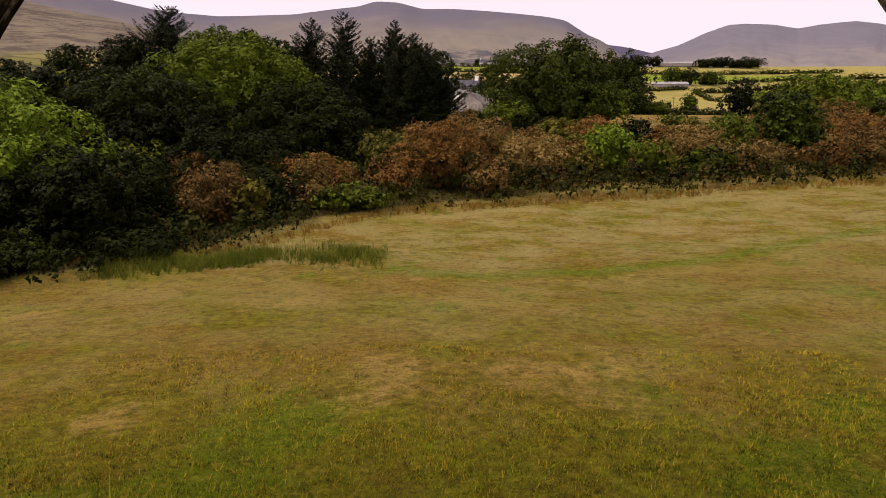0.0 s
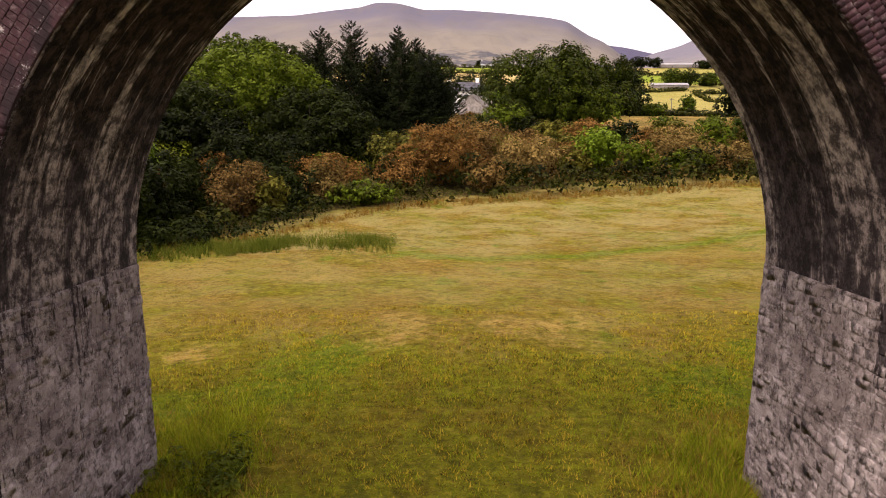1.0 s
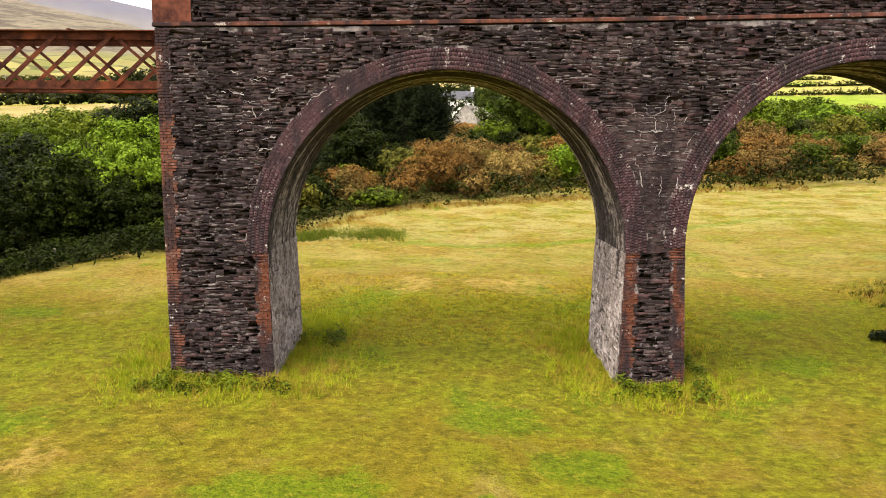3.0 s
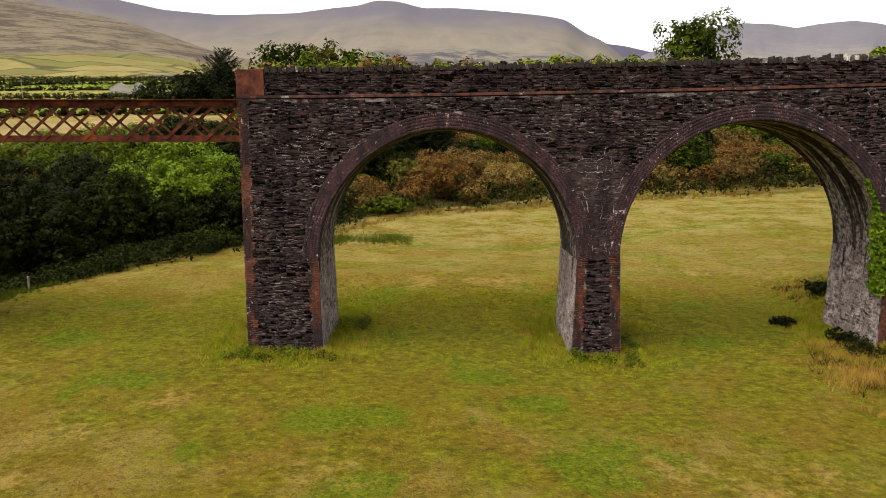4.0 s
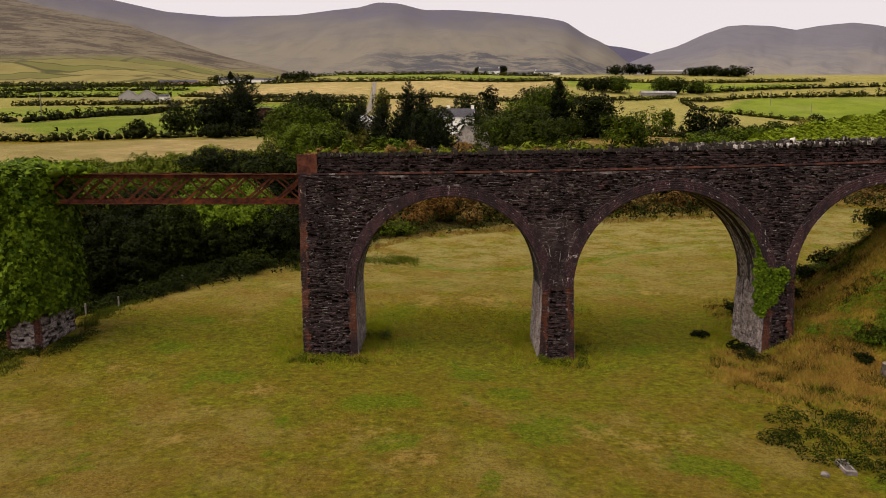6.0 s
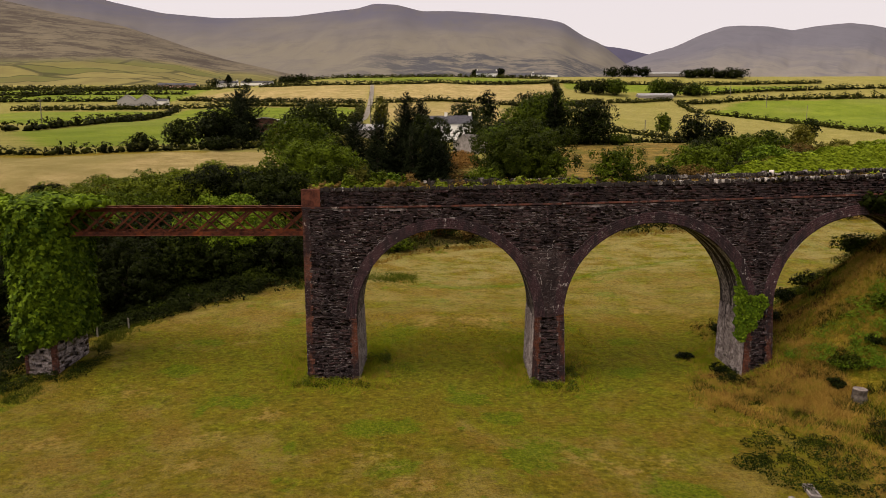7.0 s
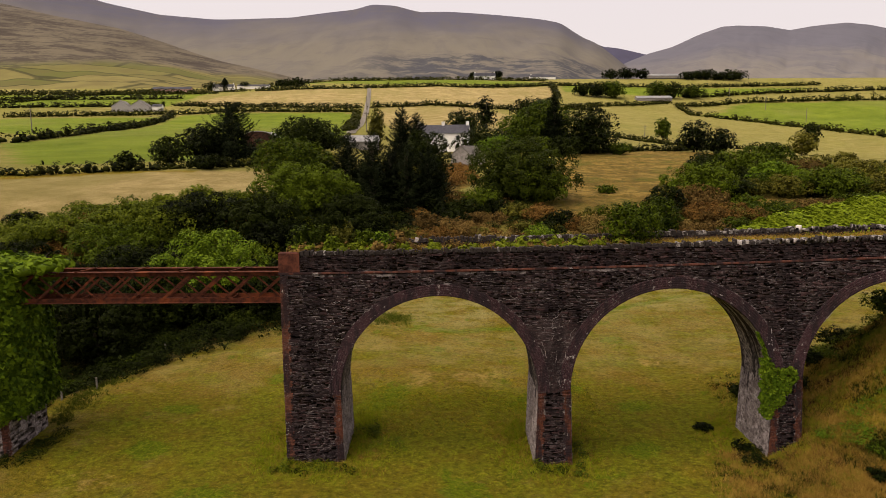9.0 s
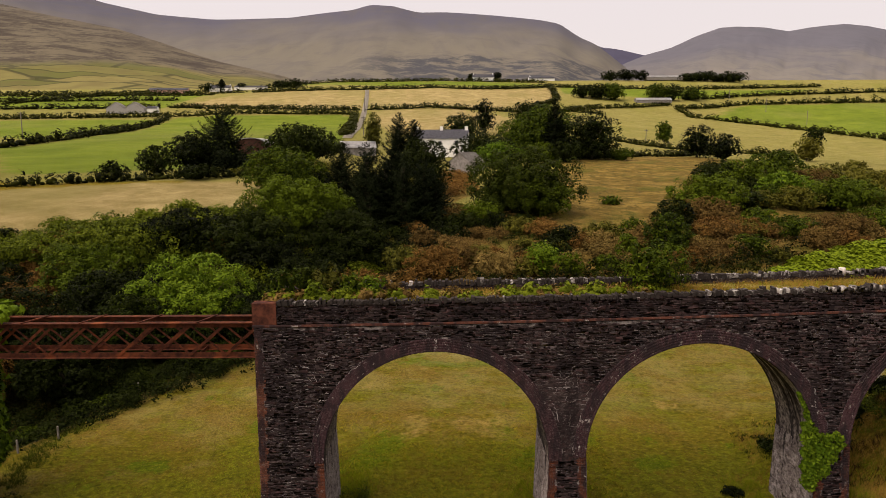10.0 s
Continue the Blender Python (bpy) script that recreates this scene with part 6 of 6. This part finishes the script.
def sheet(name, centres, normals, size, seed, label, core, species="ivy", spread=0.45):
    """Leaves laid over a surface like shingles, with a dense inner mass."""
    r = np.random.default_rng(seed)
    nn = normals + r.normal(scale=spread, size=normals.shape)
    nn[:, 2] += 0.35
    nn /= np.linalg.norm(nn, axis=1, keepdims=True)
    me = leaf_mesh(name, centres, nn, size * r.choice((0.7, 0.95, 1.25), len(centres)), LEAF[species], seed, 0.8, core)
    return tagged(new(name, me), label, "climbing plant", kind="stuff")


def ivy_column():
    """Ivy that wraps the river pier as one thick column and spreads over the girder ends."""
    r = np.random.default_rng(78)
    n = 13000
    g, t = r.uniform(0, 2 * math.pi, n), r.random(n) ** 0.95

    def skin(g, t, k):
        c, s = np.cos(g), np.sin(g)
        q = (np.abs(c) ** 3.2 + np.abs(s) ** 3.2) ** (-1 / 3.2)
        z = np.interp(t, (0, 0.82, 0.93, 1.0), (2.2, 9.9, 10.9, 11.1)) + 0.5 * c * (t < 0.02)
        shrink = np.interp(t, (0, 0.08, 0.5, 0.82, 0.93, 1.0), (0.86, 1.0, 1.04, 1.02, 0.8, 0.05))
        wave = 1 + k * (np.sin(g * 5 + z * 1.3) * np.sin(z * 2.1 + g * 3) + 0.6 * np.sin(g * 11 - z * 3.7))
        return np.stack([-24.45 + 1.68 * c * q * shrink * wave, 2.25 + 2.55 * s * q * shrink * wave, z + 0.12 * np.sin(g * 7)], -1)

    p = skin(g, t, 0.09) + r.normal(scale=0.09, size=(n, 3))
    out = np.stack([np.cos(g), np.sin(g), np.where(t > 0.85, 1.4, 0.0)], -1)
    G, T = np.meshgrid(np.linspace(0, 2 * math.pi, 41), np.linspace(0, 1, 26))
    core = skin(G, T, 0.09).reshape(-1, 3)
    core[:, 0] = -24.45 + (core[:, 0] + 24.45) * 0.95
    core[:, 1] = 2.25 + (core[:, 1] - 2.25) * 0.96
    core[:, 2] -= 0.1
    idx = np.arange(41 * 26).reshape(26, 41)
    quads = np.stack([idx[:-1, :-1], idx[:-1, 1:], idx[1:, 1:], idx[1:, :-1]], -1).reshape(-1, 4)
    sheet("ivy", p, out, 0.25, 78, "dense glossy ivy cloaking the river pier", (core, quads))


ivy_column()
rnd = random.Random(77)
lobes = []
for k in range(30):
    lobes.append(((-23.0 + rnd.uniform(-5.5, 2.0), 2.1 + rnd.uniform(-1.3, 1.5), 10.45 + rnd.uniform(-0.25, 0.3)), (0.6, 0.6, 0.3)))
ivy("ivy", lobes, 83, "ivy spreading over the ends of the iron spans", 0.17, 0.24)


def ivy_patch():
    """A bright patch of ivy on the third pier, climbing from its arrissed edge."""
    r = np.random.default_rng(79)
    shape = ((16.9, 5.7), (17.5, 5.9), (17.7, 5.2), (18.3, 5.35), (19.0, 5.1), (18.9, 4.4), (18.5, 3.9), (18.1, 3.1), (17.5, 2.5), (17.1, 2.6))
    x, z = r.uniform(16.4, 19.1, 3800), r.uniform(2.4, 6, 3800)
    k = inside(x + 0.08 * np.sin(z * 9), z + 0.08 * np.sin(x * 8), shape)
    x, z = x[k], z[k]
    a = np.stack([x, BATTER * z - r.uniform(0.02, 0.24, len(x)), z], -1)
    zs = 2.5 + 4.7 * r.random(520) ** 1.2
    edge = np.array([ARCHES[1][0] + half(1, q) for q in zs])
    b = np.stack([edge - r.uniform(0.02, 0.16, 520), 0.25 + r.random(520) ** 1.5 * np.interp(zs, (2.5, 4, 7.2), (0.5, 0.8, 0.12)), zs], -1)
    normals = np.concatenate([np.tile((0.0, -1.0, 0.0), (len(a), 1)), np.tile((-0.8, -0.5, 0.0), (520, 1))])
    sheet("ivy", np.concatenate([a, b]), normals, 0.14, 79, "bright ivy patch climbing the pier by the embankment", None, "light", 0.4)


ivy_patch()


def creeper_mound():
    """Creeper heaped over the far parapet where the trackbed runs out on to the embankment."""
    r = np.random.default_rng(80)
    n = 20000

    def skin(x, v):
        top = np.interp(x, (17.2, 17.9, 19.6, 21.3, 23.3, 28, 36), (11.7, 12.25, 12.75, 13.15, 13.5, 14.2, 14.6))
        foot = string_z(x) + 0.55
        wide = np.interp(x, (17.2, 20, 36), (0.9, 1.9, 4.0))
        bump = 0.12 * np.sin(x * 2.3 + 3 * v) + 0.08 * np.sin(x * 5.1 - 4 * v)
        return np.stack([x, 4.9 + np.interp(x, (17, 36), (0, 2.0)) + wide * v, foot + (top - foot) * (1 - np.abs(v) ** 2.2) + bump], -1)

    x, v = 17.2 + 16 * r.random(n) ** 1.25, r.uniform(-1, 1, n)
    p = skin(x, v) + r.normal(scale=0.06, size=(n, 3))
    X, V = np.meshgrid(np.linspace(17.3, 33.2, 60), np.linspace(-1, 1, 15))
    core = skin(X, V).reshape(-1, 3)
    core[:, 2] -= 0.12
    idx = np.arange(900).reshape(15, 60)
    quads = np.stack([idx[:-1, :-1], idx[:-1, 1:], idx[1:, 1:], idx[1:, :-1]], -1).reshape(-1, 4)
    out = np.stack([np.zeros(n), v, np.full(n, 0.8)], -1)
    sheet("creeper", p, out, 0.15, 80, "bright green creeper heaped over the far parapet", (core, quads), "creeper", 0.3)


creeper_mound()
lobes = []
for k in range(14):
    xx = rnd.uniform(24.5, 31)
    lobes.append(((xx, 0.2 + rnd.uniform(-0.5, 0.2), float(string_z(xx)) - 0.1 - rnd.random() * 0.9), (0.5, 0.35, 0.4)))
ivy("creeper", lobes, 81, "dark creeper hanging over the parapet near the embankment", 0.16, 0.22, "dark")


def deck_bush(species, x, y, r, h, label):
    COUNT[0] += 1
    seed = COUNT[0]
    rn = random.Random(seed)
    ob = thing("bush", label, "bush", (x, y, float(string_z(x)) + 0.90), "plants of the trackbed")
    trunk_part(ob, h * 0.8, r * 0.7, seed, 5, 0.05)
    lobes = [((0, 0, h * 0.5), (r * 0.5, r * 0.5, h * 0.45))]
    for k in range(13):
        g, q, t = rn.uniform(0, 2 * math.pi), rn.uniform(0.2, 0.8), rn.random()
        lr = r * rn.uniform(0.2, 0.34)
        lobes.append(((math.cos(g) * r * q, math.sin(g) * r * q * 0.7, h * (0.15 + 0.75 * t * (1 - 0.3 * q))), (lr, lr, lr * 1.1)))
    part("foliage", crown_mesh("foliage", lobes, 0.12, 0.13, seed, -0.75, species, 0.5), ob)


deck_bush("green", 10.2, 2.4, 2.35, 2.5, "wiry green willow bush on the trackbed")
for sp, x, y, r, h, label in (("green", -7.4, 2.2, 0.95, 1.55, "square-topped green shrub on the trackbed"), ("bank", -6.4, 2.7, 1.0, 1.6, "square-topped green shrub on the trackbed"),
                              ("olive", -5.2, 2.4, 0.95, 1.65, "yellowing shrub on the trackbed"), ("green", -4.3, 2.2, 0.85, 1.3, "low green shrub on the trackbed"),
                              ("green", -5.9, 1.5, 0.75, 1.05, "low green shrub on the trackbed"), ("light", -3.3, 2.3, 0.7, 1.1, "low bright green shrub on the trackbed"), ("brown", -2.3, 2.9, 0.55, 1.0, "browning shrub on the trackbed")):
    deck_bush(sp, x, y, r, h, label)

for sp, n, seed, label in (("fern", 60, 84, "green brambles along the edge of the trackbed"), ("brown", 26, 85, "withered growth along the edge of the trackbed")):
    lobes = []
    for k in range(n):
        xx = -8.0 + 19 * rnd.random() ** 1.5
        r0 = rnd.uniform(0.2, 0.42)
        lobes.append(((xx, rnd.uniform(1.05, 2.0), float(string_z(xx)) + 0.95 + rnd.uniform(0.0, 0.32)), (r0 * 1.3, r0, r0 * 0.8)))
    ivy("undergrowth", lobes, seed, label, 0.12, 0.13, sp)

# bushes of the embankment
for sp, x, y, r, h in (("dark", 19.4, 7.6, 0.8, 0.6), ("bank", 25.0, 9.2, 1.2, 1.0), ("dark", 16.7, 0.9, 0.6, 0.6), ("dark", 15.6, 3.6, 0.5, 0.35),
                       ("green", 27.5, 5.5, 1.6, 1.5), ("green", 29.5, 0.0, 1.4, 1.2), ("bank", 26.5, 8.5, 1.5, 1.2), ("olive", 25.5, -3.5, 1.1, 0.9), ("dark", 20.9, -4.0, 0.4, 0.45),
                       ("dark", 21.6, 4.6, 0.9, 0.7), ("dark", 23.6, 6.4, 1.1, 0.8)):
    shrub(sp, x, y, r, h)


# ---- buildings ----
WHITE = plain("white_render", (0.70, 0.69, 0.67), (0.82, 0.81, 0.79), 1.0)
SLATE = plain("slate_roof", (0.07, 0.07, 0.085), (0.13, 0.13, 0.15), 2.0, 0.6)
GREY = plain("grey_rubble", (0.13, 0.12, 0.11), (0.28, 0.26, 0.24), 1.5)
TIN = plain("pale_tin_roof", (0.27, 0.27, 0.28), (0.46, 0.46, 0.46), 0.8, 0.5)
REDTIN = plain("red_oxide_tin", (0.035, 0.017, 0.013), (0.07, 0.03, 0.022), 0.8, 0.6)
GLASS = plain("dark_window", (0.015, 0.018, 0.022), (0.03, 0.035, 0.04), 1.0, 0.15)
POLE = plain("weathered_pole", (0.10, 0.09, 0.08), (0.20, 0.18, 0.16), 2.0)


def house(name, label, x, y, turn, l, w, eave, ridge, wall, roof, chimneys=(), windows=(), sink=0.3):
    """A gabled house: walls, roof, chimneys and windows on its two long sides."""
    ob = thing(name, label, "house" if name == "house" else "farm building", (x, y, float(height(x, y))), "buildings of the valley")
    ob.rotation_euler = (0, 0, radians(turn))
    bm = bmesh.new()
    a, b = l / 2, w / 2
    prof = ((-b, -sink), (-b, eave), (0, ridge), (b, eave), (b, -sink))
    ends = [[bm.verts.new((s * a, p, q)) for p, q in prof] for s in (-1, 1)]
    bm.faces.new(ends[0][::-1])
    bm.faces.new(ends[1])
    for k in range(5):
        bm.faces.new((ends[0][k], ends[0][(k + 1) % 5], ends[1][(k + 1) % 5], ends[1][k]))
    bmesh.ops.recalc_face_normals(bm, faces=bm.faces)
    part_bm("wall", bm, wall, ob)
    for s in (-1, 1):
        bm = bmesh.new()
        sl = (ridge - eave) / b
        ax, o = a + 0.2, 0.3
        lo = [(-ax, s * (b + o), eave - sl * o + 0.03), (ax, s * (b + o), eave - sl * o + 0.03), (ax, 0, ridge + 0.05), (-ax, 0, ridge + 0.05)]
        f = bm.faces.new([bm.verts.new(p) for p in lo])
        bmesh.ops.solidify(bm, geom=[f], thickness=-0.14 * s)
        bmesh.ops.recalc_face_normals(bm, faces=bm.faces)
        part_bm("roof", bm, roof, ob)
    for cx in chimneys:
        bm = bmesh.new()
        box(bm, (cx * a - 0.45, -0.4, ridge - 0.6), (cx * a + 0.45, 0.4, ridge + 1.0), 0.03)
        box(bm, (cx * a - 0.52, -0.47, ridge + 0.86), (cx * a + 0.52, 0.47, ridge + 1.02))
        part_bm("chimney", bm, wall, ob)
    for wx, wz in windows:
        for s in (-1, 1):
            bm = bmesh.new()
            box(bm, (wx * a - 0.5, s * b - 0.06, wz), (wx * a + 0.5, s * b + 0.03, wz + 1.25))
            win = part_bm("window", bm, GLASS, ob)
            bm = bmesh.new()
            box(bm, (wx * a - 0.62, s * b - 0.05 + s * 0.03, wz - 0.12), (wx * a + 0.62, s * b + 0.05 + s * 0.05, wz))
            part_bm("sill", bm, wall, win)
    return ob


house("house", "white two-storey farmhouse with slate roof and three chimneys", 0.9, 183, -8, 17, 7.5, 5.6, 8.3, WHITE, SLATE, (-0.93, 0.0, 0.93), ((-0.6, 3.4), (0, 3.4), (0.6, 3.4), (-0.6, 0.9), (0.6, 0.9)))
house("shed", "grey stone outbuilding with lichened roof below the farmhouse", 7.4, 143.5, 62, 9, 6, 2.6, 5.0, GREY, GREY)
house("barn", "low barn with a pale tin roof among the spruces", -21.5, 148, 10, 9, 6, 2.0, 3.6, GREY, TIN)
house("barn", "long low barn with a pale roof at the field edge", 207, 619, 0, 34, 10, 2.6, 5.0, GREY, TIN)
house("house", "white farmhouse on the far rise", 50, 727, 0, 24, 8, 4, 7.5, WHITE, SLATE, (-0.9, 0.9))
house("house", "white cottage on the far rise", 121, 765, 0, 30, 8, 2.5, 5.0, WHITE, SLATE, (-0.9,))
house("house", "pale grey bungalow with hipped gables", -206, 403, 96, 9, 11.5, 3.0, 6.8, plain("grey_render", (0.24, 0.23, 0.22), (0.34, 0.33, 0.32)), plain("grey_tiles", (0.22, 0.21, 0.21), (0.32, 0.31, 0.30)), (), ((-0.5, 1.0), (0.5, 1.0)))
house("house", "pale grey bungalow with hipped gables", -194, 403, 96, 9, 11.5, 3.0, 6.8, bpy.data.materials["grey_render"], bpy.data.materials["grey_tiles"], (), ((-0.5, 1.0), (0.5, 1.0)))
house("house", "small white gabled house", -183.5, 403, 8, 6, 6, 3.0, 4.6, WHITE, SLATE)
house("house", "white farmhouse under the hill", -232, 690, 5, 22, 8, 4, 7.0, WHITE, SLATE, (-0.9, 0.9))
house("house", "low red-walled farmhouse under the hill", -275, 660, 5, 38, 9, 3, 5.5, plain("pink_render", (0.34, 0.2, 0.17), (0.45, 0.3, 0.26)), SLATE)
house("house", "white row of cottages under the hill", -200, 690, 2, 34, 8, 2.6, 4.6, WHITE, SLATE)
house("barn", "long pale farm shed on the far rise", 268, 770, 0, 46, 12, 3, 5.5, GREY, TIN)


def round_barn(x, y):
    """A hay barn with an arched tin roof."""
    ob = thing("hay_barn", "hay barn with an arched white-edged tin roof and dark red walls", "farm building", (x, y, float(height(x, y))), "buildings of the valley")
    bm = bmesh.new()
    prof = [(-3.2, -0.3), (-3.2, 3.2)] + [(3.2 * -math.cos(a), 3.2 + 1.3 * math.sin(a)) for a in np.linspace(0.2, math.pi - 0.2, 9)] + [(3.2, 3.2), (3.2, -0.3)]
    ends = [[bm.verts.new((p, s * 5.0, q)) for p, q in prof] for s in (-1, 1)]
    bm.faces.new(ends[0])
    bm.faces.new(ends[1][::-1])
    n = len(prof)
    for k in range(n):
        bm.faces.new((ends[0][k], ends[0][(k + 1) % n], ends[1][(k + 1) % n], ends[1][k]))
    bmesh.ops.recalc_face_normals(bm, faces=bm.faces)
    part_bm("wall", bm, REDTIN, ob)
    bm = bmesh.new()
    arc = [(3.4 * -math.cos(a), 3.25 + 1.4 * math.sin(a)) for a in np.linspace(0, math.pi, 15)]
    rows = [[bm.verts.new((p, s, q)) for p, q in arc] for s in (-5.3, 5.3)]
    fs = [bm.faces.new((rows[0][k], rows[0][k + 1], rows[1][k + 1], rows[1][k])) for k in range(14)]
    bmesh.ops.solidify(bm, geom=fs, thickness=0.22)
    part_bm("roof", bm, TIN, ob)


round_barn(-41.6, 123)


def road():
    """The farm lane that climbs between the fields."""
    pts = ((-30.5, 192), (-36, 250), (-42.5, 330), (-48, 403), (-54, 470), (-62.5, 560), (-66, 590))
    bm = bmesh.new()
    last = None
    for (xa, ya), (xb, yb) in zip(pts, pts[1:]):
        for k in range(8):
            t = k / 8
            x, y = xa + (xb - xa) * t, ya + (yb - ya) * t
            pair = [bm.verts.new((x + s, y, float(height(x + s, y)) + 0.25)) for s in (-1.7, 1.7)]
            if last:
                bm.faces.new((last[0], last[1], pair[1], pair[0]))
            last = pair
    bmesh.ops.solidify(bm, geom=bm.faces[:], thickness=0.1)
    me = bpy.data.meshes.new("road")
    bm.to_mesh(me)
    bm.free()
    me.materials.append(plain("lane_gravel", (0.20, 0.18, 0.15), (0.34, 0.31, 0.27), 0.6))
    tagged(new("road", me), "grey farm lane climbing between the fields", "road", kind="structure")


road()


def pole(x, y, h, arm=True):
    ob = thing("utility_pole", "thin weathered utility pole with a crossarm", "utility pole", (x, y, float(height(x, y))), "poles of the fields")
    bm = bmesh.new()
    bmesh.ops.create_cone(bm, cap_ends=True, segments=8, radius1=0.16 + y / 6000, radius2=0.11 + y / 6000, depth=h + 0.4, matrix=Matrix.Translation((0, 0, h / 2 - 0.2)))
    part_bm("post", bm, POLE, ob)
    if arm:
        bm = bmesh.new()
        box(bm, (-0.9, -0.08, h - 0.7), (0.9, 0.08, h - 0.5), 0.01)
        part_bm("crossarm", bm, POLE, ob)


for x, y, h in ((95, 276, 7.5), (306, 596, 13), (310, 532, 12), (-27.5, 215, 7), (-153, 217, 9), (290, 640, 12), (-48, 405, 9)):
    pole(x, y, h)

# fence posts by the gully
for k, (x, y) in enumerate(((-24.28, 10.9), (-22.54, 18.4), (-25.8, 9.2))):
    ob = thing("fence_post", "grey weathered wooden fence post", "fence post", (x, y, float(height(x, y)) - 0.1), "fence posts")
    bm = bmesh.new()
    box(bm, (-0.05, -0.05, -0.2), (0.05, 0.05, 0.95), 0.012)
    part_bm("post", bm, POLE, ob)


# ---- small things on the slope ----
def stump():
    x, y = 21.36, -5.25
    ob = thing("tree_stump", "sawn pale tree stump with flat top", "tree stump", (x, y, float(height(x, y))))
    bm = bmesh.new()
    rows = []
    rn = random.Random(4)
    for z, r in ((-0.3, 0.44), (0.1, 0.38), (0.3, 0.345), (0.58, 0.35)):
        rows.append([bm.verts.new((math.cos(a) * r * rn.uniform(0.95, 1.05), math.sin(a) * r * rn.uniform(0.95, 1.05), z)) for a in np.linspace(0, 2 * math.pi, 19)[:-1]])
    for p, q in zip(rows, rows[1:]):
        for k in range(18):
            bm.faces.new((p[k], p[(k + 1) % 18], q[(k + 1) % 18], q[k]))
    bm.faces.new(rows[-1])
    part_bm("stump_bark", bm, plain("grey_bark", (0.035, 0.028, 0.022), (0.10, 0.085, 0.07), 5.0), ob)
    bm = bmesh.new()
    bmesh.ops.create_cone(bm, cap_ends=True, segments=18, radius1=0.335, radius2=0.32, depth=0.03, matrix=Matrix.Translation((0, 0, 0.592)))
    part_bm("cut_face", bm, plain("sawn_wood", (0.09, 0.075, 0.065), (0.20, 0.17, 0.155), 4.0), ob)


stump()


def slab():
    """A concrete frame with a sunken middle, lying in the grass, and a stone beside it."""
    x, y = 14.67, -12.95
    ob = thing("concrete_frame", "weathered concrete trough frame lying in the grass", "concrete frame", (x, y, float(height(x, y))))
    ob.rotation_euler = (0, 0, radians(-9))
    ob.scale = (0.8, 0.8, 0.8)
    con = plain("weathered_concrete", (0.08, 0.07, 0.065), (0.20, 0.175, 0.165), 4.0)
    bm = bmesh.new()
    for lo, hi in (((-0.26, -0.66, -0.1), (-0.16, 0.66, 0.17)), ((0.16, -0.66, -0.1), (0.26, 0.66, 0.17)), ((-0.16, -0.66, -0.1), (0.16, -0.46, 0.168)), ((-0.16, 0.54, -0.1), (0.16, 0.66, 0.168))):
        box(bm, lo, hi, 0.012)
    part_bm("rim", bm, con, ob)
    bm = bmesh.new()
    box(bm, (-0.16, -0.46, -0.1), (0.16, 0.54, 0.05))
    # the sunken floor is darker than the rim
    part_bm("floor_slab", bm, plain("darker_concrete", (0.03, 0.027, 0.025), (0.09, 0.08, 0.075), 4.0), ob)
    bm = bmesh.new()
    bmesh.ops.create_icosphere(bm, subdivisions=2, radius=0.16)
    rn = random.Random(6)
    for v in bm.verts:
        v.co *= rn.uniform(0.8, 1.15)
        v.co.z *= 0.6
    rock = part_bm("rock", bm, con, None)
    rock.location = (13.58, -13.51, float(height(13.58, -13.51)) + 0.06)
    tagged(rock, "small grey stone lying in the grass", "stone")


slab()
